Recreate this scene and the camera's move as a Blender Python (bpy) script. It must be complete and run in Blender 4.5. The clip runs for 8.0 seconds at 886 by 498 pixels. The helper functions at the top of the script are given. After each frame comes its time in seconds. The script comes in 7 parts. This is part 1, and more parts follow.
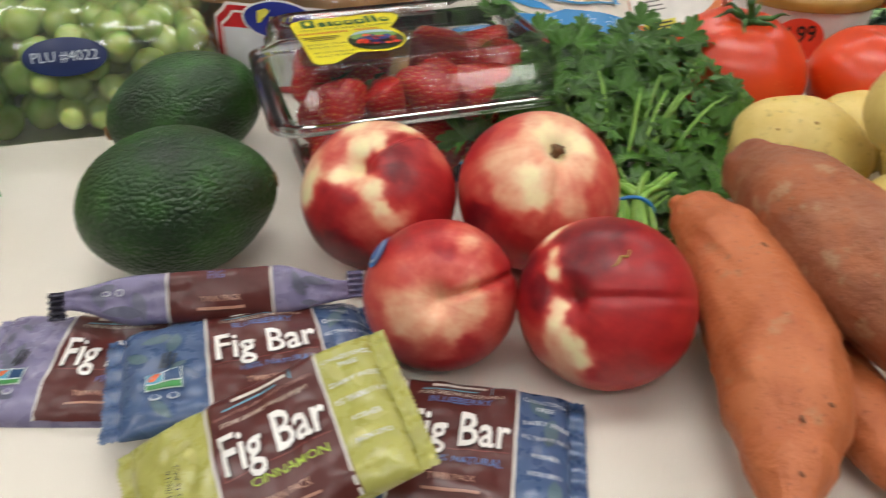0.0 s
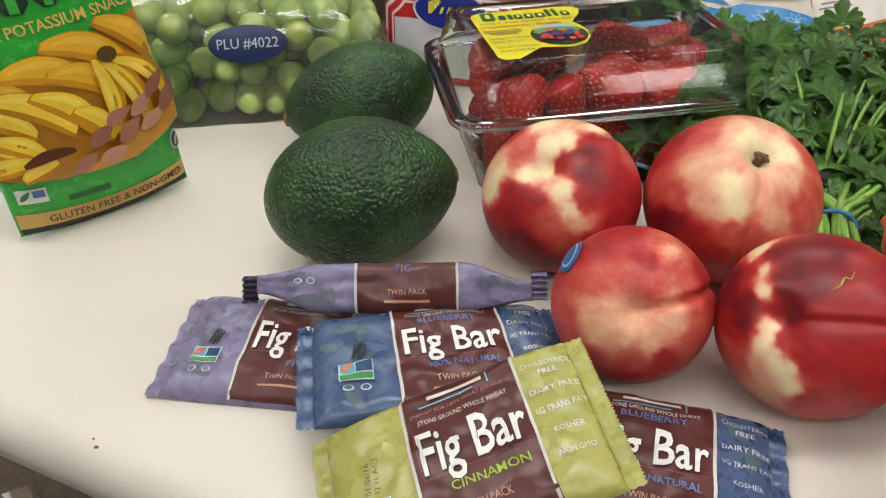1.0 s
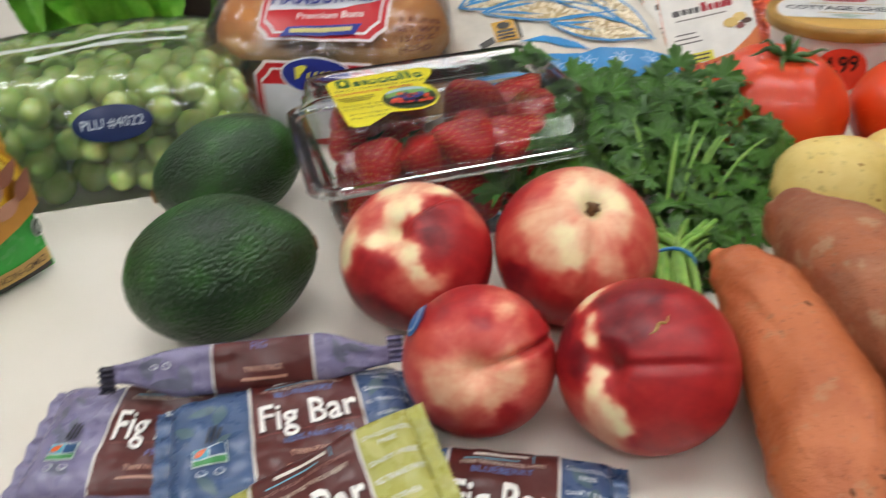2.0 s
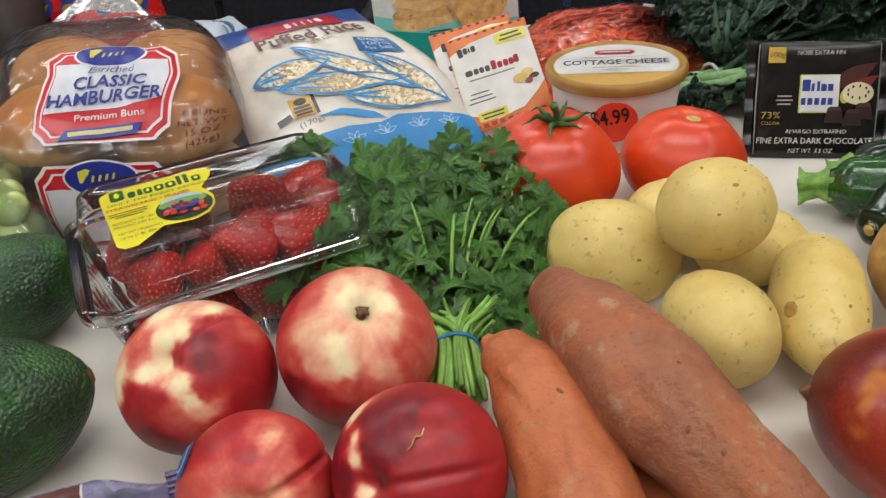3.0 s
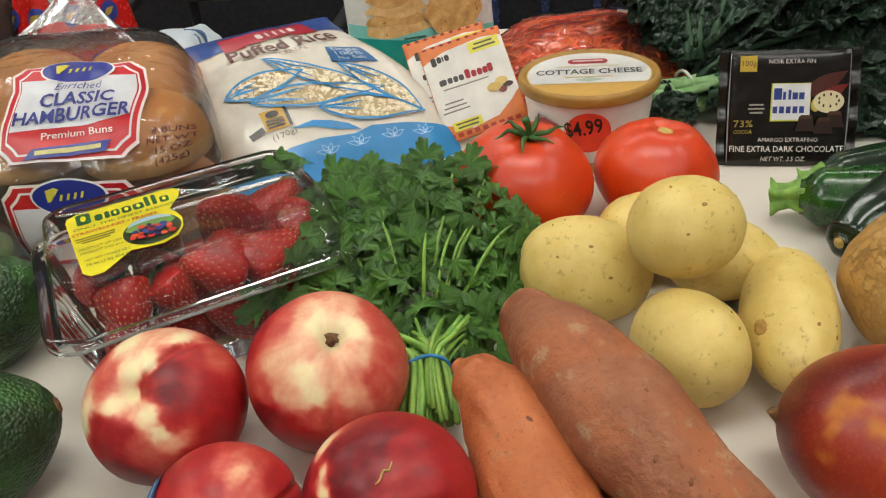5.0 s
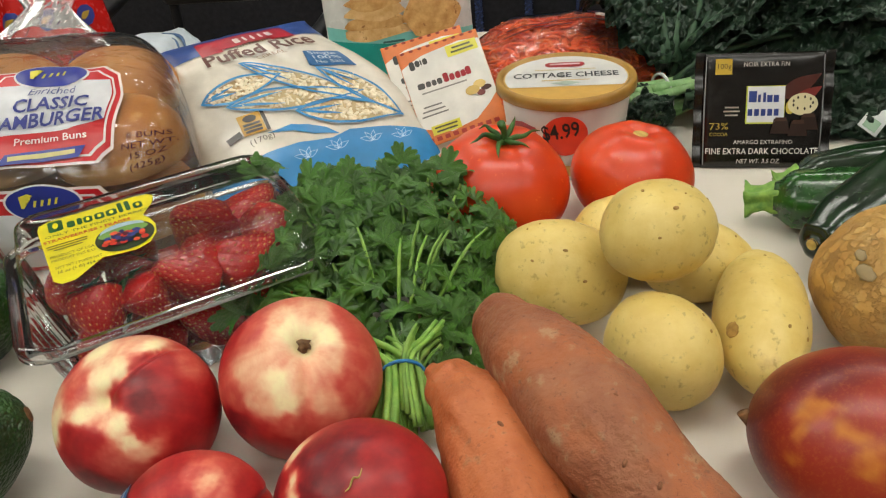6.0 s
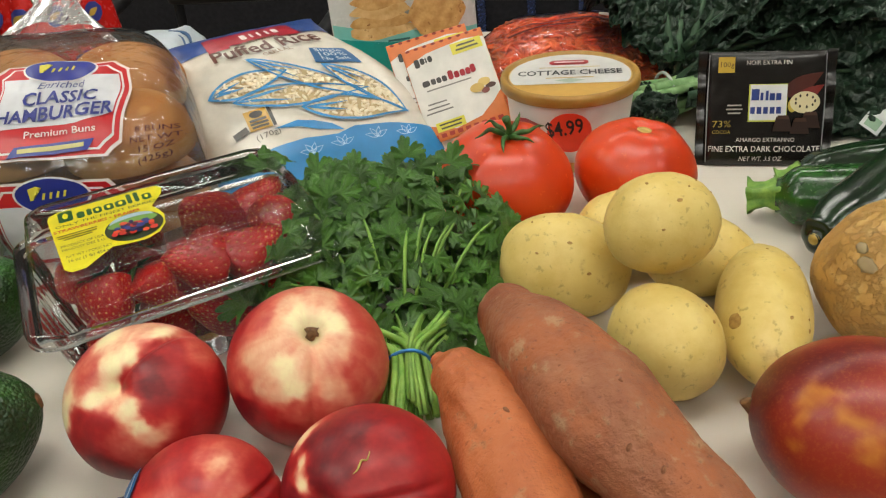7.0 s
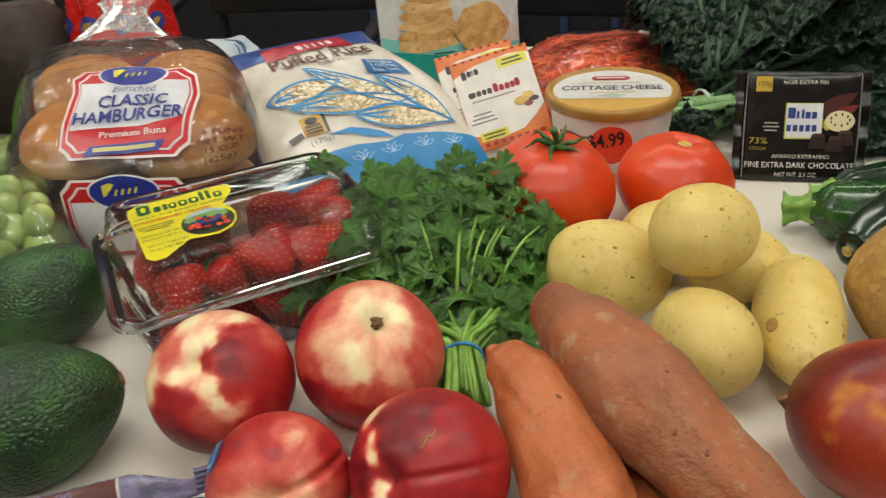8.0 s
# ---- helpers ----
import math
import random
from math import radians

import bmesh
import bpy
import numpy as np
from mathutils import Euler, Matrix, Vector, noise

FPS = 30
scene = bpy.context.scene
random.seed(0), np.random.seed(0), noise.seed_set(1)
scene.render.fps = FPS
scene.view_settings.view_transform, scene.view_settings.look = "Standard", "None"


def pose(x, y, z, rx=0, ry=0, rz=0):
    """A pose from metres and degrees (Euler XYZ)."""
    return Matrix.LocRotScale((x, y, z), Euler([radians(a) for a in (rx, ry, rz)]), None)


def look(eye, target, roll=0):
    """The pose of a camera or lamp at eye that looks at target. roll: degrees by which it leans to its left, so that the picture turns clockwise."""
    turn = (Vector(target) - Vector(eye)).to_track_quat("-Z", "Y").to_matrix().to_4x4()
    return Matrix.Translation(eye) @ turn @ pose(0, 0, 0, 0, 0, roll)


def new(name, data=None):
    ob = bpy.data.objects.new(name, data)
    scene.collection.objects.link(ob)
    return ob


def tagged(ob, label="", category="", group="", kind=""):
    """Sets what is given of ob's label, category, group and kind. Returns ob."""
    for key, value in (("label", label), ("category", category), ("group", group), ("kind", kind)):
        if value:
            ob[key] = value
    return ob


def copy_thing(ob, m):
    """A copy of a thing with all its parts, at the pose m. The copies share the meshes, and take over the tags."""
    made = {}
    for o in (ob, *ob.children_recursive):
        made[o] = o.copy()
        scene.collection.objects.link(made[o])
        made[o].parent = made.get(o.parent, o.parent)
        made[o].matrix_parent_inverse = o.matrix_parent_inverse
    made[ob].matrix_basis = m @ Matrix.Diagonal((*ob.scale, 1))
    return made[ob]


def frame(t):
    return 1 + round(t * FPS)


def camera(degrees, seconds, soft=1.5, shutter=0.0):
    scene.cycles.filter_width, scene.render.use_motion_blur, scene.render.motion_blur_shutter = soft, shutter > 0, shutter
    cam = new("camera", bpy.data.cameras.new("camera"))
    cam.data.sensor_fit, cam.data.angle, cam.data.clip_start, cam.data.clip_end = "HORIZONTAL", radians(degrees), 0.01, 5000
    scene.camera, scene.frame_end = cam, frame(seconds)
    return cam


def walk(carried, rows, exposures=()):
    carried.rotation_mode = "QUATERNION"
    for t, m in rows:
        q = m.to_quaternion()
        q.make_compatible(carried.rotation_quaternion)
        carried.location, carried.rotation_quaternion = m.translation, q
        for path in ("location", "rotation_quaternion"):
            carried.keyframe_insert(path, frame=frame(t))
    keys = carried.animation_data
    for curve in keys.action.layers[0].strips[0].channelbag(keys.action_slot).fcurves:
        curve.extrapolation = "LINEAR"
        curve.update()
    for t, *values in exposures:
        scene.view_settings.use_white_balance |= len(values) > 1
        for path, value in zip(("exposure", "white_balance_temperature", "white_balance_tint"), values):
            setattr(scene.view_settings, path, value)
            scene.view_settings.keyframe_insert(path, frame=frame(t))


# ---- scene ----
cam = camera(58.7, 8.0, soft=1.2, shutter=0.35)
PATH = [
    (0, (0.137, 0.104, 0.25), (0.206, 1.763, -0.864), -0.0),
    (0.5, (0.104, 0.108, 0.25), (-0.017, 1.751, -0.884), -0.9),
    (1, (0.101, 0.112, 0.252), (-0.108, 1.745, -0.884), -2.1),
    (1.5, (0.108, 0.112, 0.255), (-0.077, 1.753, -0.872), -2.6),
    (2, (0.143, 0.114, 0.269), (0.093, 1.802, -0.803), -4.1),
    (2.2, (0.164, 0.117, 0.274), (0.201, 1.82, -0.775), -5.0),
    (3.3, (0.209, 0.129, 0.311), (0.487, 1.814, -0.729), -5.7),
    (3.5, (0.212, 0.129, 0.314), (0.498, 1.817, -0.72), -5.8),
    (4, (0.213, 0.132, 0.313), (0.495, 1.811, -0.736), -5.9),
    (5.5, (0.217, 0.136, 0.313), (0.511, 1.805, -0.749), -5.9),
    (6, (0.222, 0.135, 0.314), (0.538, 1.801, -0.747), -5.7),
    (6.5, (0.22, 0.132, 0.313), (0.54, 1.8, -0.744), -5.4),
    (7, (0.217, 0.128, 0.311), (0.533, 1.799, -0.742), -5.4),
    (7.5, (0.215, 0.121, 0.314), (0.522, 1.795, -0.736), -5.4),
    (8, (0.192, 0.103, 0.322), (0.461, 1.801, -0.7), -4.7),
]
# the camera's white balance drifts warmer after it has settled on the whole spread
walk(cam, [(t, look(eye, target, roll)) for t, eye, target, roll in PATH],
     [(0, 0.0, 6450, 10), (1.5, 0.0, 6350, 10), (2.2, 0.0, 6200, 10), (4.2, 0.0, 6250, 10), (5.4, -0.03, 6800, 5), (8, -0.03, 6800, 5)])

# ---- world and exposure ----
world = bpy.data.worlds.new("room_world")
scene.world = world
world.use_nodes = True
world.node_tree.nodes["Background"].inputs[0].default_value = (0.8, 0.85, 1.0, 1)
world.node_tree.nodes["Background"].inputs[1].default_value = 0.02
LAMP = 14.6


# ---- materials ----
def lin(h):
    """Linear colour from a hex string."""
    c = [int(h[i:i + 2], 16) / 255 for i in (1, 3, 5)]
    return tuple(x / 12.92 if x <= 0.04045 else ((x + 0.055) / 1.055) ** 2.4 for x in c) + (1,)


MATS = {}


def base_mat(name):
    m = bpy.data.materials.new(name)
    m.use_nodes = True
    nt = m.node_tree
    return m, nt, nt.nodes["Principled BSDF"]


def noise_node(nt, scale, detail=4, rough=0.55):
    tc = nt.nodes.new("ShaderNodeTexCoord")
    n = nt.nodes.new("ShaderNodeTexNoise")
    n.inputs["Scale"].default_value, n.inputs["Detail"].default_value, n.inputs["Roughness"].default_value = scale, detail, rough
    nt.links.new(tc.outputs["Object"], n.inputs["Vector"])
    return n


def ramp_node(nt, fac, stops):
    r = nt.nodes.new("ShaderNodeValToRGB")
    e = r.color_ramp.elements
    while len(e) < len(stops):
        e.new(0.5)
    for el, (p, c) in zip(e, stops):
        el.position, el.color = p, c
    nt.links.new(fac, r.inputs[0])
    return r


def bump_node(nt, height, strength, dist, bsdf):
    b = nt.nodes.new("ShaderNodeBump")
    b.inputs["Strength"].default_value, b.inputs["Distance"].default_value = strength, dist
    nt.links.new(height, b.inputs["Height"])
    nt.links.new(b.outputs[0], bsdf.inputs["Normal"])
    return b


def mottled(name, c1, c2, scale=40, rough=0.5, bump=0.2, bscale=400, dist=0.0005, metal=0.0, spots=None, sscale=120, subs=0.0, coat=0.0, vary=0.0):
    """A surface of two colours in soft patches, with fine grain and optional dark spots."""
    m, nt, b = base_mat(name)
    n = noise_node(nt, scale)
    r = ramp_node(nt, n.outputs["Fac"], [(0.32, c1), (0.68, c2)])
    col = r.outputs[0]
    if spots:
        s = noise_node(nt, sscale, 3)
        sr = ramp_node(nt, s.outputs["Fac"], [(0.64, (0, 0, 0, 1)), (0.72, (1, 1, 1, 1))])
        mx = nt.nodes.new("ShaderNodeMix")
        mx.data_type = "RGBA"
        nt.links.new(sr.outputs[0], mx.inputs[0])
        nt.links.new(col, mx.inputs[6])
        mx.inputs[7].default_value = spots
        col = mx.outputs[2]
    if vary:
        oi = nt.nodes.new("ShaderNodeObjectInfo")
        hs = nt.nodes.new("ShaderNodeHueSaturation")
        mr = nt.nodes.new("ShaderNodeMapRange")
        mr.inputs[3].default_value, mr.inputs[4].default_value = 1 - vary, 1 + vary
        nt.links.new(oi.outputs["Random"], mr.inputs[0])
        nt.links.new(mr.outputs[0], hs.inputs["Value"])
        nt.links.new(col, hs.inputs["Color"])
        col = hs.outputs[0]
    nt.links.new(col, b.inputs["Base Color"])
    rn = noise_node(nt, scale * 2.3)
    rr = nt.nodes.new("ShaderNodeMapRange")
    rr.inputs[3].default_value, rr.inputs[4].default_value = max(0.02, rough - 0.07), min(1, rough + 0.09)
    nt.links.new(rn.outputs["Fac"], rr.inputs[0])
    nt.links.new(rr.outputs[0], b.inputs["Roughness"])
    b.inputs["Metallic"].default_value = metal
    b.inputs["Coat Weight"].default_value, b.inputs["Coat Roughness"].default_value = coat, 0.15
    if subs:
        b.inputs["Subsurface Weight"].default_value, b.inputs["Subsurface Scale"].default_value = subs, 0.004
    if bump:
        bn = noise_node(nt, bscale, 5)
        bump_node(nt, bn.outputs["Fac"], bump, dist, b)
    return m


def ink(h, rough=0.32, metal=0.0):
    """Printed colour on packaging, by hex, slightly uneven in gloss."""
    key = (h, rough, metal)
    if key not in MATS:
        c = lin(h)
        d = tuple(x * 0.86 for x in c[:3]) + (1,)
        MATS[key] = mottled("print_" + h[1:], d, c, 60, rough, 0.12, 260, 0.0006, metal)
    return MATS[key]


def film(name, tint=(1, 1, 1, 1), ior=1.5, rough=0.06, haze=0.03, bump=0.5, bscale=60, dist=0.002):
    """Thin clear plastic: see-through, with gloss by angle and a slight milkiness."""
    m, nt, b = base_mat(name)
    nt.nodes.remove(b)
    out = nt.nodes["Material Output"]
    tr, gl, df = nt.nodes.new("ShaderNodeBsdfTransparent"), nt.nodes.new("ShaderNodeBsdfGlossy"), nt.nodes.new("ShaderNodeBsdfDiffuse")
    fr, m1, m2 = nt.nodes.new("ShaderNodeFresnel"), nt.nodes.new("ShaderNodeMixShader"), nt.nodes.new("ShaderNodeMixShader")
    tr.inputs[0].default_value = tint
    gl.inputs["Roughness"].default_value = rough
    df.inputs[0].default_value = (0.85, 0.86, 0.87, 1)
    fr.inputs[0].default_value = ior
    n = noise_node(nt, bscale, 3, 0.5)
    bp = nt.nodes.new("ShaderNodeBump")
    bp.inputs["Strength"].default_value, bp.inputs["Distance"].default_value = bump, dist
    nt.links.new(n.outputs["Fac"], bp.inputs["Height"])
    nt.links.new(bp.outputs[0], fr.inputs["Normal"])
    nt.links.new(bp.outputs[0], gl.inputs["Normal"])
    m1.inputs[0].default_value = haze
    nt.links.new(tr.outputs[0], m1.inputs[1])
    nt.links.new(df.outputs[0], m1.inputs[2])
    nt.links.new(fr.outputs[0], m2.inputs[0])
    nt.links.new(m1.outputs[0], m2.inputs[1])
    nt.links.new(gl.outputs[0], m2.inputs[2])
    nt.links.new(m2.outputs[0], out.inputs[0])
    return m


def tinted(name, rough=0.4, bump=0.2, bscale=500, dist=0.0003, speck=(0.5, 0.05, 0.03, 1), speckle=0.25, sscale=300, coat=0.0, subs=0.0):
    """A skin whose patches come from the colour layer of its mesh, with small specks over it."""
    m, nt, b = base_mat(name)
    a = nt.nodes.new("ShaderNodeVertexColor")
    a.layer_name = "skin"
    s = noise_node(nt, sscale, 4, 0.7)
    sr = ramp_node(nt, s.outputs["Fac"], [(0.5, (0, 0, 0, 1)), (0.75, (speckle, speckle, speckle, 1))])
    mx = nt.nodes.new("ShaderNodeMix")
    mx.data_type = "RGBA"
    nt.links.new(sr.outputs[0], mx.inputs[0])
    nt.links.new(a.outputs[0], mx.inputs[6])
    mx.inputs[7].default_value = speck
    nt.links.new(mx.outputs[2], b.inputs["Base Color"])
    b.inputs["Roughness"].default_value = rough
    b.inputs["Specular IOR Level"].default_value = 0.36
    b.inputs["Coat Weight"].default_value, b.inputs["Coat Roughness"].default_value = coat, 0.2
    if subs:
        b.inputs["Subsurface Weight"].default_value, b.inputs["Subsurface Scale"].default_value = subs, 0.004
    bn = noise_node(nt, bscale, 4)
    bump_node(nt, bn.outputs["Fac"], bump, dist, b)
    return m


def avocado_skin():
    m, nt, b = base_mat("avocado_skin")
    tc = nt.nodes.new("ShaderNodeTexCoord")
    v = nt.nodes.new("ShaderNodeTexVoronoi")
    v.inputs["Scale"].default_value = 470
    v.feature = "F1"
    nt.links.new(tc.outputs["Object"], v.inputs["Vector"])
    n = noise_node(nt, 35, 4)
    r = ramp_node(nt, n.outputs["Fac"], [(0.3, (0.006, 0.020, 0.006, 1)), (0.50, (0.014, 0.052, 0.010, 1)), (0.74, (0.034, 0.125, 0.016, 1))])
    nt.links.new(r.outputs[0], b.inputs["Base Color"])
    b.inputs["Roughness"].default_value = 0.34
    inv = nt.nodes.new("ShaderNodeMath")
    inv.operation = "MULTIPLY"
    inv.inputs[1].default_value = -1
    nt.links.new(v.outputs["Distance"], inv.inputs[0])
    bump_node(nt, inv.outputs[0], 0.9, 0.0013, b)
    return m


def kale_skin():
    """Dark leaf with closely packed blisters; the paler mottling puts highlights into the colour."""
    m, nt, b = base_mat("kale_leaf")
    tc = nt.nodes.new("ShaderNodeTexCoord")
    wob = noise_node(nt, 60, 3)
    add = nt.nodes.new("ShaderNodeVectorMath")
    add.operation = "MULTIPLY_ADD"
    add.inputs[1].default_value = (0.012, 0.012, 0.012)
    nt.links.new(wob.outputs["Color"], add.inputs[0])
    nt.links.new(tc.outputs["Object"], add.inputs[2])
    v = nt.nodes.new("ShaderNodeTexVoronoi")
    v.feature = "SMOOTH_F1"
    v.inputs["Scale"].default_value, v.inputs["Smoothness"].default_value = 125, 0.35
    nt.links.new(add.outputs[0], v.inputs["Vector"])
    r = ramp_node(nt, noise_node(nt, 70, 5).outputs["Fac"], [(0.3, (0.005, 0.016, 0.009, 1)), (0.7, (0.022, 0.055, 0.028, 1))])
    nt.links.new(r.outputs[0], b.inputs["Base Color"])
    b.inputs["Roughness"].default_value = 0.42
    inv = nt.nodes.new("ShaderNodeMath")
    inv.operation = "MULTIPLY"
    inv.inputs[1].default_value = -1
    nt.links.new(v.outputs["Distance"], inv.inputs[0])
    bump_node(nt, inv.outputs[0], 1.0, 0.010, b)
    return m


def earthy(name, c1, c2, patch_c, dirt, rough=0.6, grain=180, relief=0.0016, patchy=22, scuff=(0.58, 0.66), crust=0.0):
    """A root's skin: soft two-colour mottling, fresher patches, a dusty film in scuffs, and wrinkled relief."""
    m, nt, b = base_mat(name)
    col = ramp_node(nt, noise_node(nt, 55, 5, 0.6).outputs["Fac"], [(0.3, c1), (0.7, c2)]).outputs[0]
    for scale, lo, hi, c, amount, det in ((patchy, 0.52, 0.62, patch_c, 0.75, 4), (grain * 0.55, scuff[0], scuff[1], dirt, 0.7, 6), (grain * 2.2, 0.60, 0.70, tuple(x * 0.55 for x in c1[:3]) + (1,), 0.6, 3)):
        fac = ramp_node(nt, noise_node(nt, scale, det, 0.62).outputs["Fac"], [(lo, (0, 0, 0, 1)), (hi, (amount, amount, amount, 1))])
        mx = nt.nodes.new("ShaderNodeMix")
        mx.data_type = "RGBA"
        nt.links.new(fac.outputs[0], mx.inputs[0])
        nt.links.new(col, mx.inputs[6])
        mx.inputs[7].default_value = c
        col = mx.outputs[2]
    nt.links.new(col, b.inputs["Base Color"])
    rr = nt.nodes.new("ShaderNodeMapRange")
    rr.inputs[3].default_value, rr.inputs[4].default_value = rough - 0.12, rough + 0.15
    nt.links.new(noise_node(nt, patchy, 4).outputs["Fac"], rr.inputs[0])
    nt.links.new(rr.outputs[0], b.inputs["Roughness"])
    add = nt.nodes.new("ShaderNodeMath")
    add.operation = "ADD"
    nt.links.new(noise_node(nt, grain * 0.4, 6, 0.6).outputs["Fac"], add.inputs[0])
    if crust:
        ridge = ramp_node(nt, noise_node(nt, 110, 6, 0.65).outputs["Fac"], [(0.46, (0, 0, 0, 1)), (0.5, (crust, crust, crust, 1)), (0.54, (0, 0, 0, 1))])
        nt.links.new(ridge.outputs[0], add.inputs[1])
    else:
        nt.links.new(noise_node(nt, grain * 2, 4, 0.6).outputs["Fac"], add.inputs[1])
    bump_node(nt, add.outputs[0], 0.8, relief, b)
    return m


M_TABLE = mottled("cream_laminate", (0.66, 0.61, 0.53, 1), (0.70, 0.65, 0.57, 1), 9, 0.42, 0.04, 700, 0.0002)
M_CARPET = mottled("brown_carpet", (0.17, 0.125, 0.09, 1), (0.25, 0.19, 0.14, 1), 90, 0.95, 0.8, 600, 0.003)
M_WALL = mottled("painted_wall", (0.42, 0.42, 0.41, 1), (0.47, 0.47, 0.45, 1), 3, 0.8, 0.1, 200)
M_CEIL = mottled("ceiling_tile", (0.74, 0.74, 0.72, 1), (0.8, 0.8, 0.78, 1), 30, 0.9, 0.4, 300, 0.002)
M_AVO = avocado_skin()
M_PEACH = tinted("nectarine_skin", 0.40, 0.08, 700, 0.0002, (0.40, 0.06, 0.04, 1), 0.12, 260, 0.04, 0.06)
M_MANGO = tinted("mango_skin", 0.38, 0.08, 400, 0.0003, (0.62, 0.24, 0.04, 1), 0.20, 520, 0.10, 0.05)
M_STEM = mottled("dry_stem", (0.10, 0.045, 0.02, 1), (0.28, 0.14, 0.05, 1), 300, 0.9, 0.8, 900)
M_SWEET_A = earthy("sweet_potato_orange", lin("#a6562c"), lin("#bb6b3e"), lin("#bd6e42"), lin("#b07c54"), 0.5, 170, 0.0012, 20, (0.60, 0.68))
M_SWEET_B = earthy("sweet_potato_brown", lin("#884c30"), lin("#a06646"), lin("#a86038"), lin("#ae8c6a"), 0.58, 150, 0.0020, 24, (0.57, 0.66))
M_EYE = mottled("tuber_eye", lin("#6e3f28"), lin("#9a6a48"), 300, 0.9, 0.8, 900)
M_POTATO = earthy("yellow_potato_skin", lin("#cdb05c"), lin("#dcc57a"), lin("#d8c070"), lin("#b8975a"), 0.46, 90, 0.0004, 22, (0.61, 0.72))
M_SPOT = mottled("potato_spot", lin("#94713a"), lin("#b8934e"), 300, 0.8, 0.5, 900)
M_JICAMA = earthy("jicama_skin", lin("#ab8040"), lin("#c69c54"), lin("#bd9048"), lin("#cdaa6c"), 0.55, 150, 0.0016, 26, (0.52, 0.66), 0.6)
M_TOMATO = mottled("tomato_skin", lin("#c4340e"), lin("#d84614"), 22, 0.36, 0.03, 400, 0.0002, 0, lin("#dc5a26"), 260, 0.12, 0.12)
M_CALYX = mottled("calyx_green", lin("#24431a"), lin("#3f6b28"), 150, 0.55, 0.4, 600)
M_SCAR = mottled("tomato_scar", lin("#a98a42"), lin("#cfb667"), 200, 0.8, 0.5, 700)
M_ZUC = mottled("zucchini_skin", lin("#0f3210"), lin("#235819"), 60, 0.25, 0.1, 500, 0.0004, 0, lin("#5f8a45"), 420, 0, 0.3)
M_ZUC_D = mottled("zucchini_dark_skin", lin("#0a1c0d"), lin("#132e14"), 50, 0.22, 0.1, 500, 0.0004, 0, lin("#35592f"), 520, 0, 0.3)
M_ZSTEM = mottled("zucchini_stem", lin("#4d7a2c"), lin("#86ac4a"), 120, 0.55, 0.4, 500)
M_KALE = kale_skin()
M_KSTEM = mottled("kale_stem", lin("#6e9a5c"), lin("#9cc088"), 90, 0.5, 0.3, 500)
M_CIL = mottled("cilantro_leaf", (0.012, 0.056, 0.005, 1), (0.076, 0.205, 0.018, 1), 75, 0.38, 0.5, 320, 0.001, vary=0.35)
M_CSTEM = mottled("cilantro_stem", (0.11, 0.27, 0.035, 1), (0.26, 0.44, 0.08, 1), 90, 0.4, 0.2, 500, vary=0.2)
M_GRAPE = mottled("grape_skin", lin("#97ab56"), lin("#bccb84"), 60, 0.2, 0.05, 400, 0.0002, 0, None, 0, 0.3, 0.2, vary=0.15)
M_STRAW = mottled("strawberry_skin", lin("#9a0a10"), lin("#c41816"), 50, 0.36, 0.2, 380, 0.0006, 0, None, 0, 0.1, 0.3)
M_SEED = mottled("strawberry_seed", lin("#c98a4c"), lin("#e0b060"), 200, 0.5, 0)
M_SLEAF = mottled("strawberry_leaf", lin("#1f3d18"), lin("#376426"), 100, 0.6, 0.3, 500)
M_BUN = mottled("bun_crust", lin("#b5702c"), lin("#d29448"), 16, 0.5, 0.25, 260, 0.0008, 0, lin("#cf9a58"), 40)
M_CRUMB = mottled("bun_side", lin("#bf8a48"), lin("#d0a468"), 60, 0.8, 0.4, 300)
M_CARROT = mottled("shredded_carrot", lin("#fa5a1c"), lin("#ff8a48"), 60, 0.4, 0.2, 400)
M_RICE = mottled("puffed_grain", lin("#dcc8a2"), lin("#f6ecd4"), 200, 0.75, 0.4, 600)
M_CRACKER = mottled("cracker_print", lin("#b98748"), lin("#dcb274"), 90, 0.5, 0.4, 300, 0.0008, 0, lin("#9a6a34"), 160)
M_CRACKER_B = mottled("cracker_print_pale", lin("#c79a5c"), lin("#e6c48c"), 70, 0.5, 0.4, 300, 0.0008, 0, lin("#a87a42"), 120)
M_FILM = film("clear_bag_film", rough=0.11, haze=0.035, bump=0.9, bscale=34, dist=0.006)
M_NECK = film("gathered_film", (1, 0.90, 0.90, 1), rough=0.24, haze=0.12, bump=0.8, bscale=60, dist=0.005)
M_FILM_G = film("grape_bag_film", (0.97, 1, 0.95, 1), rough=0.08, haze=0.035, bump=0.6, bscale=38, dist=0.004)
M_CLAM = film("clear_clamshell", (0.97, 0.985, 0.98, 1), ior=1.42, rough=0.07, haze=0.014, bump=0.15, bscale=50, dist=0.002)
M_BLACK = mottled("black_plastic", (0.008, 0.008, 0.009, 1), (0.014, 0.014, 0.016, 1), 40, 0.4, 0.1)
M_CHROME = mottled("chrome_tube", (0.55, 0.57, 0.6, 1), (0.65, 0.66, 0.7, 1), 30, 0.2, 0, metal=1.0)
M_TUB = mottled("white_tub_plastic", lin("#dcd8d2"), lin("#eae6e0"), 30, 0.35, 0.05)
M_LID = mottled("tan_lid_plastic", lin("#96702e"), lin("#aa823c"), 40, 0.4, 0.08)


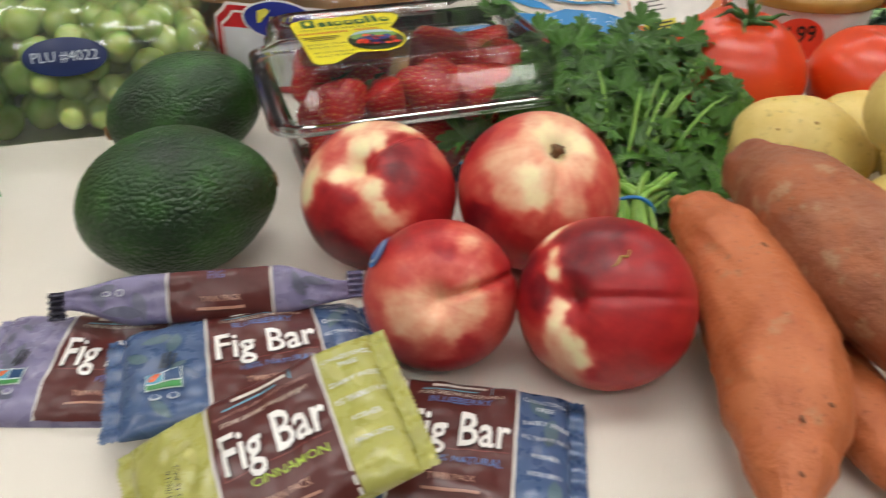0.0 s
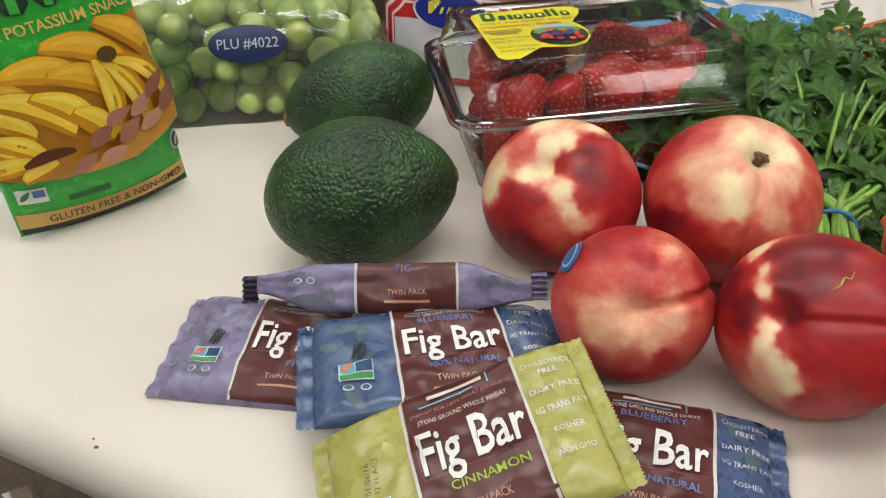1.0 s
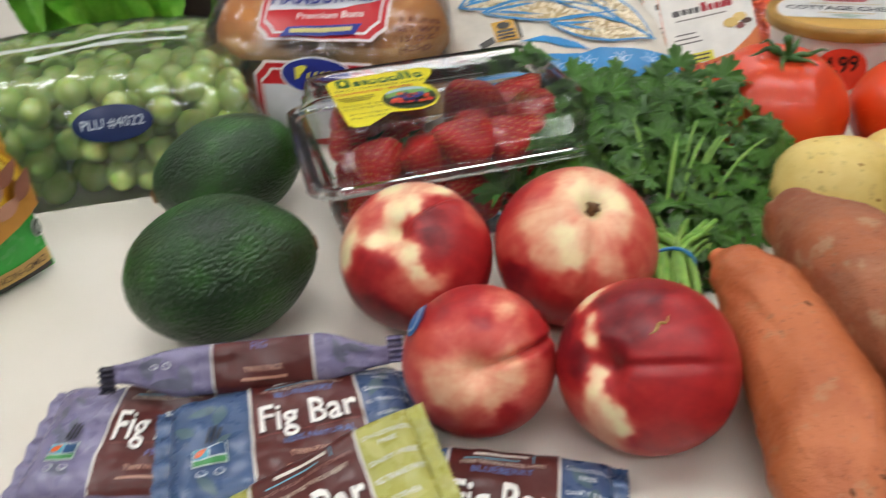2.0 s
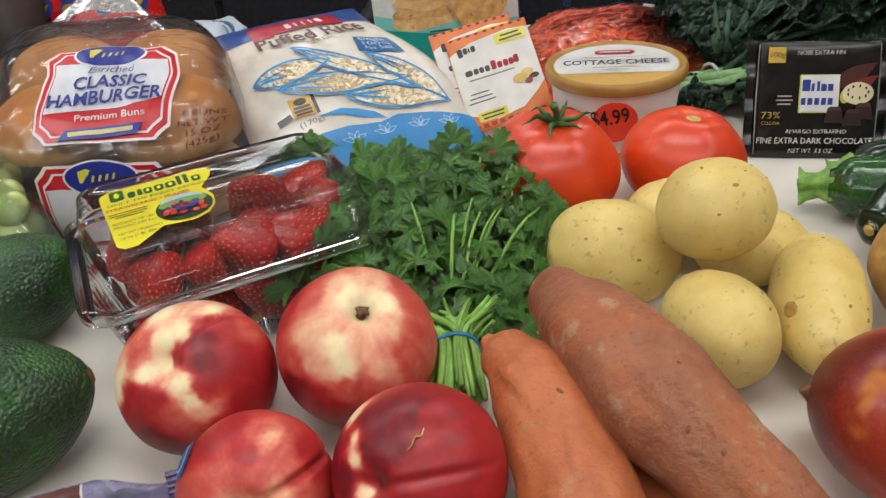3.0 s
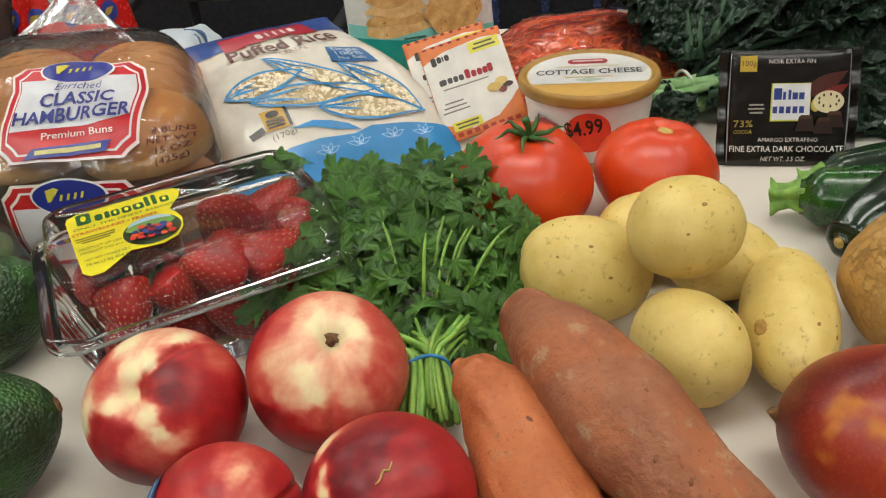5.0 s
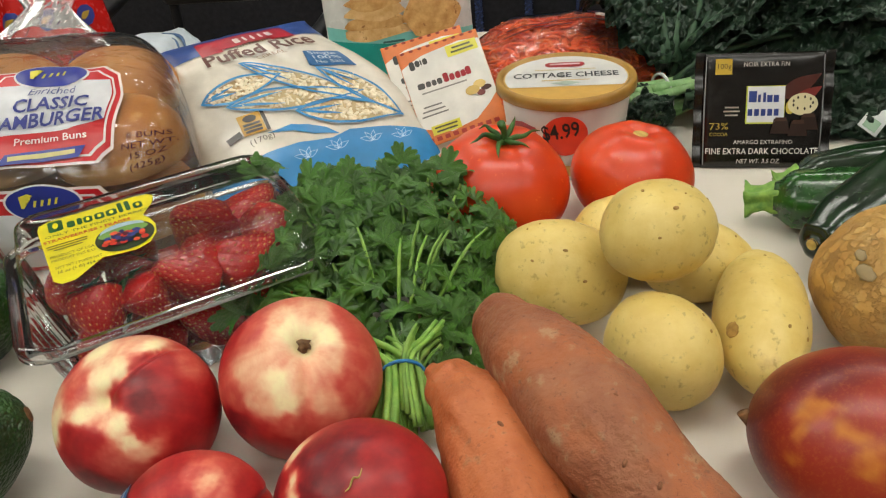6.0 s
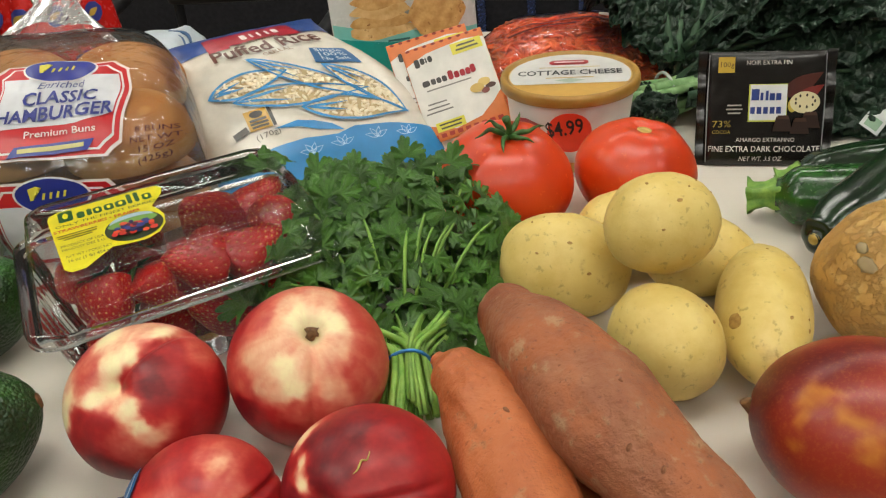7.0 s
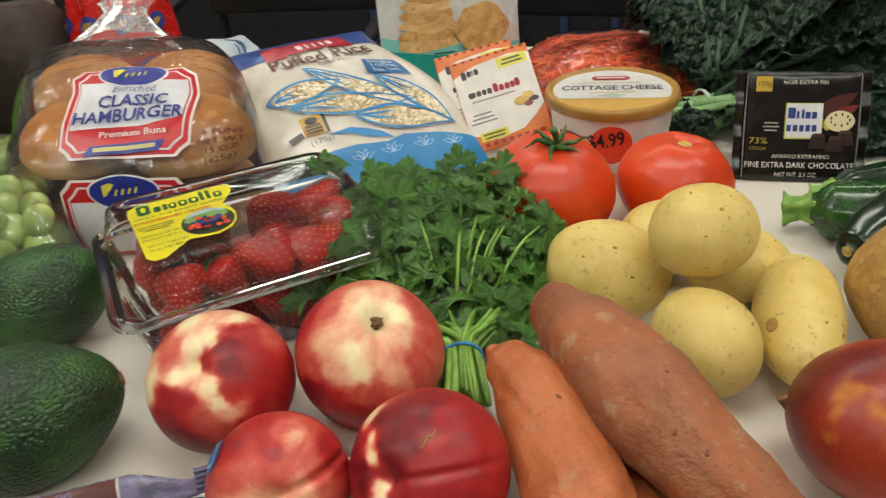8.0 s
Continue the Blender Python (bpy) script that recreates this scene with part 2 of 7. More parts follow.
# ---- mesh helpers ----
def mesh_of(name, geo, material, smooth=True, skin=None):
    verts, faces = geo
    me = bpy.data.meshes.new(name)
    me.from_pydata([tuple(v) for v in verts], [], faces)
    me.materials.append(material)
    if smooth:
        me.polygons.foreach_set("use_smooth", [True] * len(me.polygons))
    if skin is not None:
        layer = me.color_attributes.new("skin", "FLOAT_COLOR", "POINT")
        layer.data.foreach_set("color", [c for col in skin for c in (*col[:3], 1.0)])
    me.update()
    return me


def part(name, geo, material, parent, label="", smooth=True, m=None, skin=None):
    """One mesh under a thing or a part."""
    ob = new(name, mesh_of(name, geo, material, smooth, skin))
    ob.parent = parent
    if m is not None:
        ob.matrix_basis = m
    if label:
        ob["label"] = label
    return ob


def share(name, me, parent, m):
    ob = new(name, me)
    ob.parent = parent
    ob.matrix_basis = m
    return ob


def thing(name, m, label, category, group="", kind=""):
    ob = new(name)
    ob.empty_display_size = 0.02
    ob.matrix_basis = m
    return tagged(ob, label, category, group, kind)


def solid(name, geo, material, m, label, category, group="", kind="", smooth=True, skin=None):
    ob = new(name, mesh_of(name, geo, material, smooth, skin))
    ob.matrix_basis = m
    return tagged(ob, label, category, group, kind)


def join(*geos):
    vs, fs = [], []
    for v, f in geos:
        k = len(vs)
        vs.extend(v)
        fs.extend([tuple(i + k for i in face) for face in f])
    return vs, fs


def moved(geo, m):
    return [m @ Vector(v) for v in geo[0]], geo[1]


def ball(fn, seg=48, rings=32):
    """A closed surface: fn takes a unit direction and gives a point."""
    vs, fs = [fn(Vector((0, 0, 1)))], []
    for i in range(1, rings):
        th = math.pi * i / rings
        for j in range(seg):
            ph = 2 * math.pi * j / seg
            vs.append(fn(Vector((math.sin(th) * math.cos(ph), math.sin(th) * math.sin(ph), math.cos(th)))))
    vs.append(fn(Vector((0, 0, -1))))
    for j in range(seg):
        fs.append((0, 1 + j, 1 + (j + 1) % seg))
    for i in range(rings - 2):
        a, b = 1 + i * seg, 1 + (i + 1) * seg
        for j in range(seg):
            k = (j + 1) % seg
            fs.append((a + j, b + j, b + k, a + k))
    a, e = 1 + (rings - 2) * seg, len(vs) - 1
    for j in range(seg):
        fs.append((a + j, e, a + (j + 1) % seg))
    return vs, fs


def loft(rings, close=True, cap=True):
    n = len(rings[0])
    vs = [Vector(p) for r in rings for p in r]
    fs = []
    for i in range(len(rings) - 1):
        for j in range(n if close else n - 1):
            k = (j + 1) % n
            fs.append((i * n + j, i * n + k, (i + 1) * n + k, (i + 1) * n + j))
    if cap:
        fs.append(tuple(range(n - 1, -1, -1)))
        fs.append(tuple(range((len(rings) - 1) * n, len(rings) * n)))
    return vs, fs


def lathe(profile, seg=40, cap=True):
    return loft([[(r * math.cos(2 * math.pi * j / seg), r * math.sin(2 * math.pi * j / seg), z) for j in range(seg)] for r, z in profile], True, cap)


def spline(points, n):
    """n points along a smooth curve through the points."""
    out = []
    p = [Vector(q) for q in points]
    p = [p[0] * 2 - p[1]] + p + [p[-1] * 2 - p[-2]]
    m = len(p) - 3
    for i in range(n):
        s = i / (n - 1) * m
        k = min(int(s), m - 1)
        t = s - k
        a, b, c, d = p[k:k + 4]
        out.append(0.5 * (2 * b + (c - a) * t + (2 * a - 5 * b + 4 * c - d) * t * t + (3 * b - a - 3 * c + d) * t ** 3))
    return out


def tube(points, radii, seg=10, n=None, bump=None):
    """A tube along a smooth curve; radii are spread along it."""
    n = n or len(points) * 4
    c = spline(points, n)
    rings = []
    side = None
    for i, q in enumerate(c):
        t = (c[min(i + 1, n - 1)] - c[max(i - 1, 0)]).normalized()
        if side is None:
            side = t.cross(Vector((0.13, 0.21, 0.97))).normalized()
        side = (side - t * side.dot(t)).normalized()
        up = t.cross(side)
        s = i / (n - 1) * (len(radii) - 1)
        k = min(int(s), len(radii) - 2)
        f = s - k
        f = f * f * (3 - 2 * f)
        r = radii[k] * (1 - f) + radii[k + 1] * f
        ring = []
        for j in range(seg):
            a = 2 * math.pi * j / seg
            d = side * math.cos(a) + up * math.sin(a)
            rr = r * (1 + (bump(i / (n - 1), a) if bump else 0))
            ring.append(q + d * rr)
        rings.append(ring)
    return loft(rings)


def box(x0, y0, z0, x1, y1, z1):
    v = [(x, y, z) for z in (z0, z1) for y in (y0, y1) for x in (x0, x1)]
    return [Vector(p) for p in v], [(0, 2, 3, 1), (4, 5, 7, 6), (0, 1, 5, 4), (2, 6, 7, 3), (0, 4, 6, 2), (1, 3, 7, 5)]


def rounded(x0, y0, z0, x1, y1, z1, r=0.004, seg=2):
    bm = bmesh.new()
    v, f = box(x0, y0, z0, x1, y1, z1)
    bv = [bm.verts.new(p) for p in v]
    for q in f:
        bm.faces.new([bv[i] for i in q])
    bmesh.ops.bevel(bm, geom=bm.edges[:], offset=r, segments=seg, affect="EDGES", profile=0.5)
    bm.verts.index_update()
    g = [v.co.copy() for v in bm.verts], [tuple(w.index for w in q.verts) for q in bm.faces]
    bm.free()
    return g


def ring_rect(w, d, r, z, n=6, wave=0.0, waves=0):
    """A rounded rectangle of points at height z; wave gives upright ribs."""
    out = []
    for cx, cy, a0 in ((1, 1, 0), (-1, 1, 90), (-1, -1, 180), (1, -1, 270)):
        for i in range(n + 1):
            a = radians(a0 + 90 * i / n)
            out.append(Vector((cx * (w / 2 - r) + r * math.cos(a), cy * (d / 2 - r) + r * math.sin(a), z)))
    fine = []
    for i, p in enumerate(out):
        q = out[(i + 1) % len(out)]
        k = max(1, int((q - p).length / 0.004))
        fine += [p.lerp(q, j / k) for j in range(k)]
    if wave:
        fine = [Vector((p.x * (1 + wave / w * math.cos(waves * i / len(fine) * 2 * math.pi)), p.y * (1 + wave / d * math.cos(waves * i / len(fine) * 2 * math.pi)), p.z)) for i, p in enumerate(fine)]
    return fine


# ---- flat artwork laid on a surface ----
def on(S, x, y, off):
    e = 0.0008
    p = S(x, y)
    n = (S(x + e, y) - S(x - e, y)).cross(S(x, y + e) - S(x, y - e)).normalized()
    return p + n * off


def poly(points, cell=0.006):
    """A flat filled outline, cut into small faces."""
    bm = bmesh.new()
    bm.faces.new([bm.verts.new((x, y, 0)) for x, y in points])
    bmesh.ops.triangulate(bm, faces=bm.faces[:])
    for _ in range(6):
        long = [e for e in bm.edges if e.calc_length() > cell]
        if not long or len(bm.faces) > 3000:
            break
        bmesh.ops.subdivide_edges(bm, edges=long, cuts=1)
        bmesh.ops.triangulate(bm, faces=[f for f in bm.faces if len(f.verts) > 3])
    bm.verts.index_update()
    g = [v.co.copy() for v in bm.verts], [tuple(w.index for w in f.verts) for f in bm.faces]
    bm.free()
    up = sum((Vector(g[0][f[1]]) - Vector(g[0][f[0]])).cross(Vector(g[0][f[2]]) - Vector(g[0][f[0]])).z for f in g[1])
    return g if up > 0 else (g[0], [f[::-1] for f in g[1]])


def rect(x0, y0, x1, y1):
    return [(x0, y0), (x1, y0), (x1, y1), (x0, y1)]


def oval(cx, cy, rx, ry, n=28):
    return [(cx + rx * math.cos(2 * math.pi * i / n), cy + ry * math.sin(2 * math.pi * i / n)) for i in range(n)]


def leafshape(x0, y0, x1, y1, w, n=14):
    """A pointed leaf outline from one tip to the other."""
    d = Vector((x1 - x0, y1 - y0))
    p = Vector((-d.y, d.x)).normalized()
    a = [Vector((x0, y0)) + d * (i / n) for i in range(n + 1)]
    up = [q + p * (w / 2 * math.sin(math.pi * (i / n) ** 0.8)) for i, q in enumerate(a)]
    dn = [q - p * (w / 2 * math.sin(math.pi * (i / n) ** 0.8)) for i, q in enumerate(a)]
    return [(q.x, q.y) for q in dn] + [(q.x, q.y) for q in up[-2:0:-1]]


def words(body, height, bold=0.0, slant=0.0, spread=1.0):
    """Lettering in the built-in font, centred, with capitals of that height. Returns geometry and width."""
    cu = bpy.data.curves.new("lettering", "FONT")
    cu.body, cu.size, cu.align_x, cu.align_y = body, height / 0.72, "CENTER", "CENTER"
    cu.resolution_u, cu.offset, cu.shear, cu.space_character = 2, bold * height, slant, spread
    ob = bpy.data.objects.new("lettering", cu)
    me = bpy.data.meshes.new_from_object(ob)
    g = [v.co.copy() for v in me.vertices], [tuple(p.vertices) for p in me.polygons]
    bpy.data.objects.remove(ob)
    bpy.data.meshes.remove(me)
    bpy.data.curves.remove(cu)
    return g


def lay(geo, S, x, y, off, turn=0.0, squeeze=1.0):
    c, s = math.cos(radians(turn)), math.sin(radians(turn))
    return [on(S, x + v[0] * squeeze * c - v[1] * s, y + v[0] * squeeze * s + v[1] * c, off) for v in geo[0]], geo[1]


def letter(parent, S, body, x, y, height, color, off=0.0011, turn=0.0, width=None, bold=0.0, slant=0.0, rough=0.4):
    g = words(body, height, bold, slant)
    w = max(v[0] for v in g[0]) - min(v[0] for v in g[0])
    sq = width / w if width else 1.0
    return part("lettering", lay(g, S, x, y, off, turn, sq), ink(color, rough), parent, smooth=False)


def patch(parent, S, outline, color, name="printed_panel", off=0.0006, cell=0.006, label="", mat=None, rough=0.32, x=0, y=0, turn=0):
    return part(name, lay(poly(outline, cell), S, x, y, off, turn), mat or ink(color, rough), parent, label)


def bars(parent, S, x, y, widths, height, gap, color, off=0.0011, turn=0.0, name="small_print"):
    """Unreadable print as plain bars, one line below the other."""
    geos = []
    c, s = math.cos(radians(turn)), math.sin(radians(turn))
    for i, w in enumerate(widths):
        dy = -i * gap
        geos.append(lay(poly(rect(-w / 2, -height / 2, w / 2, height / 2), 0.01), S, x - dy * s, y + dy * c, off, turn))
    return part(name, join(*geos), ink(color), parent, smooth=False)


def pillow(w, h, t, p=4.0, wrinkle=0.0, seed=0, e=0.55, wscale=40):
    """A filled bag lying flat: its upper face as a function, and the whole closed shape."""
    def height(x, y):
        a, b = min(1, abs(2 * x / w)), min(1, abs(2 * y / h))
        f = max(0.0, (1 - a ** p) * (1 - b ** p)) ** e
        n = noise.noise(Vector((x * wscale, y * wscale, seed * 7.3))) + 0.5 * noise.noise(Vector((x * wscale * 2.7, y * wscale * 2.7, seed * 3.1)))
        return t * f + wrinkle * n * min(1, f * 3)

    def S(x, y):
        return Vector((x, y, height(x, y)))

    def shell(nu=48, nv=40, low=0.35):
        vs, fs = [], []
        xs = [w / 2 * math.sin(math.pi / 2 * (2 * i / nu - 1)) for i in range(nu + 1)]
        ys = [h / 2 * math.sin(math.pi / 2 * (2 * j / nv - 1)) for j in range(nv + 1)]
        for side in (1, -low):
            for y in ys:
                for x in xs:
                    z = height(x, y) * side
                    vs.append(Vector((x, y, z if side > 0 else z - 0.0006)))
        k = (nu + 1) * (nv + 1)
        for j in range(nv):
            for i in range(nu):
                a = j * (nu + 1) + i
                fs.append((a, a + 1, a + nu + 2, a + nu + 1))
                fs.append((k + a, k + a + nu + 1, k + a + nu + 2, k + a + 1))
        rim = [j * (nu + 1) for j in range(nv + 1)], [j * (nu + 1) + nu for j in range(nv + 1)], list(range(nu + 1)), [nv * (nu + 1) + i for i in range(nu + 1)]
        for line, flip in zip(rim, (0, 1, 1, 0)):
            for a, b in zip(line, line[1:]):
                fs.append((a, b, k + b, k + a) if flip == 0 else (b, a, k + a, k + b))
        return vs, fs
    return S, shell


def frame_of(origin, xdir, normal):
    """A pose from a place, the direction of its width and the way its face looks."""
    x = Vector(xdir).normalized()
    n = Vector(normal)
    n = (n - x * n.dot(x)).normalized()
    y = n.cross(x)
    m = Matrix((x, y, n)).transposed().to_4x4()
    m.translation = Vector(origin)
    return m


# ---- the setting ----
TURN_T = -19.0
TURN_C = -25.5
U = Vector((math.cos(radians(TURN_T)), math.sin(radians(TURN_T)), 0))
N = Vector((-U.y, U.x, 0))


NEAR = 0.270


def table_top():
    prof = []
    near, far, r = NEAR, 1.246, 0.018
    for i in range(9):
        a = math.pi / 2 + math.pi / 2 * i / 8
        prof.append((near + r + r * math.cos(a), -r + r * math.sin(a)))
    prof += [(near, -0.026), (near + 0.006, -0.032), (far - 0.006, -0.032), (far, -0.026)]
    for i in range(9):
        a = math.pi / 2 * i / 8
        prof.append((far - r + r * math.cos(a), -r + r * math.sin(a)))
    rings = [[U * s + N * n + Vector((0, 0, z)) for n, z in prof] for s in (-1.1, -0.6, -0.2, 0.2, 0.6, 1.0, 1.6)]
    return loft(rings)


table = thing("table", Matrix.Identity(4), "long cream laminate table with a rounded edge, covered with food", "table")
part("tabletop", table_top(), M_TABLE, table)
for s in (-0.85, 1.35):
    for n in (0.4, 1.05):
        p = U * s + N * n
        part("leg", rounded(p.x - 0.02, p.y - 0.02, -0.75, p.x + 0.02, p.y + 0.02, -0.033, 0.005), M_BLACK, table)


def slab(name, geo, mat, label):
    return tagged(new(name, mesh_of(name, geo, mat, False)), label, "room", "", "structure")


slab("floor", box(-3.6, -3.0, -0.85, 4.6, 5.4, -0.75), M_CARPET, "brown carpeted floor under the table")
slab("ceiling", box(-3.6, -3.0, 1.95, 4.6, 5.4, 2.05), M_CEIL, "pale ceiling with light panels")
slab("wall_north", box(-3.6, 5.4, -0.85, 4.6, 5.5, 2.05), M_WALL, "grey painted wall")
slab("wall_south", box(-3.6, -3.1, -0.85, 4.6, -3.0, 2.05), M_WALL, "grey painted wall")
slab("wall_west", box(-3.7, -3.1, -0.85, -3.6, 5.5, 2.05), M_WALL, "grey painted wall")
slab("wall_east", box(4.6, -3.1, -0.85, 4.7, 5.5, 2.05), M_WALL, "grey painted wall")

# fluorescent ceiling panels: the room's only light
m_glow, nt, b = base_mat("lamp_diffuser")
b.inputs["Base Color"].default_value = (0.9, 0.9, 0.9, 1)
b.inputs["Emission Color"].default_value = (0.985, 0.965, 0.93, 1)
b.inputs["Emission Strength"].default_value = LAMP
lamp = None
for x in (-1.5, 0.25, 2.0):
    for y in (-1.2, 0.36, 2.30):
        m = pose(x, y, 1.95, 0, 0, TURN_T)
        if lamp is None:
            lamp = thing("ceiling_light", m, "fluorescent ceiling light with a white diffuser", "ceiling light", "ceiling lights")
            part("diffuser", rounded(-0.6, -0.14, -0.03, 0.6, 0.14, -0.012, 0.004), m_glow, lamp)
            part("frame", join(box(-0.63, -0.17, -0.025, 0.63, -0.142, 0), box(-0.63, 0.142, -0.025, 0.63, 0.17, 0), box(-0.63, -0.142, -0.025, -0.602, 0.142, 0), box(0.602, -0.142, -0.025, 0.63, 0.142, 0)), M_TUB, lamp, smooth=False)
        else:
            copy_thing(lamp, m)


# ---- avocados ----
def avocado(m, length, width, seed, label):
    def f(d):
        t = d.z
        k = 1 - 0.16 * max(0, t) ** 1.6
        p = Vector((d.x * width / 2 * k, d.y * width / 2 * k, t * length / 2))
        q = p * 130 + Vector((seed * 9.1, 0, 0))
        p += d * (0.0011 * noise.noise(p * 30 + Vector((seed, 2, 3))) + 0.00035 * noise.noise(q * 3))
        return p
    t = thing("avocado", m, label, "avocado", "avocados on the table")
    part("skin", ball(f, 120, 90), M_AVO, t)
    part("stem_scar", lathe([(0.0001, 0.0025), (0.004, 0.002), (0.005, 0.0), (0.0045, -0.003)], 14), M_STEM, t, "small brown stem scar", m=pose(0, 0, length / 2 - 0.0008))
    return t


avocado(pose(0.012, 0.470, 0.0385, 0, 84, 14), 0.103, 0.080, 1, "dark green bumpy ripe avocado lying on the table")
avocado(pose(-0.014, 0.598, 0.0355, 0, 100, 200), 0.103, 0.0725, 2, "glossy green avocado lying behind another avocado")


# ---- nectarines ----
# skin colours from deep maroon to cream
RIPE = np.array(((0.075, 0.003, 0.008), (0.22, 0.008, 0.013), (0.41, 0.018, 0.020), (0.55, 0.075, 0.055), (0.69, 0.22, 0.14), (0.80, 0.48, 0.29), (0.85, 0.74, 0.43)))
RIPE_AT = (0.0, 0.18, 0.34, 0.50, 0.65, 0.80, 1.0)
TONE = {"cream": 1.0, "pale": 0.74, "blush": 0.50, "red": 0.28, "dark": 0.10}


def soft(a, lo, hi):
    t = min(1, max(0, (a - lo) / (hi - lo)))
    return t * t * (3 - 2 * t)


def nectarine(center, r, stem, seam, label, crease=0.06, stalk=True, flat=0.96, base=0.33, **tones):
    """tones: directions in which the skin has that tone; stem: the way the hollow looks; seam: a direction that the groove passes."""
    st = Vector(stem).normalized()
    sm = Vector(seam)
    sm = (sm - st * sm.dot(st)).normalized()
    across = st.cross(sm)
    at = np.array([d for name in tones for d in tones[name]])
    at /= np.linalg.norm(at, axis=1)[:, None]
    tone = np.array([TONE[name] for name in tones for _ in tones[name]])

    def f(d):
        ang = math.acos(max(-1, min(1, d.dot(st))))
        k = 1 - 0.20 * math.exp(-(ang / 0.20) ** 2) - 0.03 * math.exp(-(ang / 0.5) ** 2)
        if d.dot(sm) > 0:
            k -= crease * math.exp(-(d.dot(across) / 0.055) ** 2) * soft(d.dot(sm), 0.0, 0.3) * math.exp(-((ang - 0.6) / 0.9) ** 2)
        k += 0.012 * noise.noise(d * 1.7 + Vector(center) * 40)
        p = d * r * k
        p.z *= flat
        return p
    vs, fs = ball(f, 176, 128)
    ways, fine = [], []
    for v in vs:
        d = Vector((v.x, v.y, v.z / flat)).normalized()
        w = d + 0.05 * Vector((noise.noise(d * 5), noise.noise(d * 5 + Vector((5, 0, 0))), noise.noise(d * 5 + Vector((0, 5, 0))))) + 0.03 * noise.noise_vector(d * 14)
        ways.append(w.normalized())
        turn = math.atan2(d.dot(across), d.dot(sm))
        far = math.acos(max(-1, min(1, d.dot(st))))
        streak = noise.noise(Vector((math.cos(turn) * 7, math.sin(turn) * 7, far * 0.9))) + 0.6 * noise.noise(Vector((math.cos(turn) * 19, math.sin(turn) * 19, far * 1.6)))
        fine.append(0.045 * streak + 0.05 * noise.noise(d * 6 + Vector(center) * 9) + 0.035 * noise.noise(d * 17) + 0.035 * max(0, noise.noise(d * 42)))
    gap = np.arccos(np.clip(np.array(ways) @ at.T, -1, 1))
    pull = np.array([0.42 if name == "cream" else 0.7 if name == "pale" else 1.0 for name in tones for _ in tones[name]])
    weight = pull / (gap ** 2 + 0.005) ** 2.2
    value = (weight @ tone + 25 * base) / (weight.sum(axis=1) + 25) + np.array(fine)
    skin = np.stack([np.interp(value, RIPE_AT, RIPE[:, k]) for k in range(3)], axis=1).tolist()
    t = thing("nectarine", Matrix.Translation(center), label, "nectarine", "nectarines on the table")
    part("skin", (vs, fs), M_PEACH, t, skin=skin)
    if stalk:
        base_at = f(st)
        up = st.to_track_quat("Z", "Y").to_matrix().to_4x4()
        geo = tube([(0, 0, -0.002), (0.0004, 0, 0.003), (0.001, 0.0005, 0.0055)], [0.0026, 0.0022, 0.0034], 12, 10, lambda a, b: 0.3 * math.sin(4 * b + a * 5) + 0.2 * math.sin(7 * b))
        part("stalk", geo, M_STEM, t, "dry brown stalk stub", m=Matrix.Translation(base_at) @ up)
    return t


nectarine((0.1181, 0.4682, 0.0400), 0.0410, (-0.21, -0.57, 0.79), (0.30, -0.15, 0.94), "red nectarine with a cream star round its hollow", 0.06, False, 0.965,
          cream=[(-0.23, -0.57, 0.79), (-0.17, -0.33, 0.93), (-0.27, 0.24, 0.93), (0.06, -0.25, 0.97), (0.37, 0.14, 0.92), (-0.87, -0.38, 0.31), (-0.79, -0.32, 0.52), (-0.45, -0.58, 0.68), (-0.03, -0.81, 0.59), (0.07, -0.92, 0.39)],
          pale=[(0.17, 0.18, 0.97), (-0.8, -0.14, 0.58), (0.16, -0.96, 0.22), (-0.19, -0.75, 0.63)],
          red=[(-0.6, 0.34, 0.72), (-0.61, -0.68, 0.41), (-0.7, -0.7, 0.1), (-0.35, -0.81, 0.47), (-0.01, -0.53, 0.85), (0.47, -0.06, 0.88), (0.23, -0.82, 0.53), (0.59, -0.48, 0.65), (0.68, -0.71, 0.16), (0.37, -0.92, -0.12), (0.88, -0.38, 0.28)],
          blush=[(-0.53, -0.28, 0.8), (-0.15, -0.95, 0.28), (0.03, -1, 0), (0.75, -0.06, 0.66)],
          dark=[(-0.49, -0.86, -0.12), (-0.29, -0.9, -0.33), (-0.78, -0.56, -0.29), (0.19, -0.36, 0.91), (0.25, -0.64, 0.73)])
nectarine((0.2024, 0.4651, 0.0425), 0.0426, (0.13, -0.44, 0.88), (0.05, -0.85, 0.5), "pale pink and cream nectarine with a brown stalk stub", 0.05, True, 0.99, 0.4,
          cream=[(0.14, -0.41, 0.9), (-0.04, -0.2, 0.98), (0.4, -0.34, 0.85), (-0.26, -0.71, 0.66), (-0.19, -0.89, 0.42)],
          pale=[(0.4, 0.09, 0.91), (-0.14, -0.08, 0.99), (-0.58, -0.48, 0.66), (-0.36, -0.48, 0.8), (-0.52, -0.73, 0.45), (0.08, -0.77, 0.63), (0.4, -0.61, 0.69), (0.23, -0.92, 0.31), (-0.14, -0.59, 0.8)],
          blush=[(-0.42, -0.01, 0.91), (-0.93, -0.24, 0.29), (-0.78, -0.54, 0.32), (0.69, -0.12, 0.71), (0.74, -0.47, 0.48), (0.55, -0.76, 0.36), (-0.21, -0.97, 0.11), (0.07, -0.99, 0.13), (0.66, 0.12, 0.74)],
          red=[(-0.66, 0.24, 0.71), (-0.88, 0.12, 0.47), (-0.59, -0.81, -0.02), (-0.35, -0.93, -0.08)],
          dark=[(-0.79, -0.61, 0.07)])
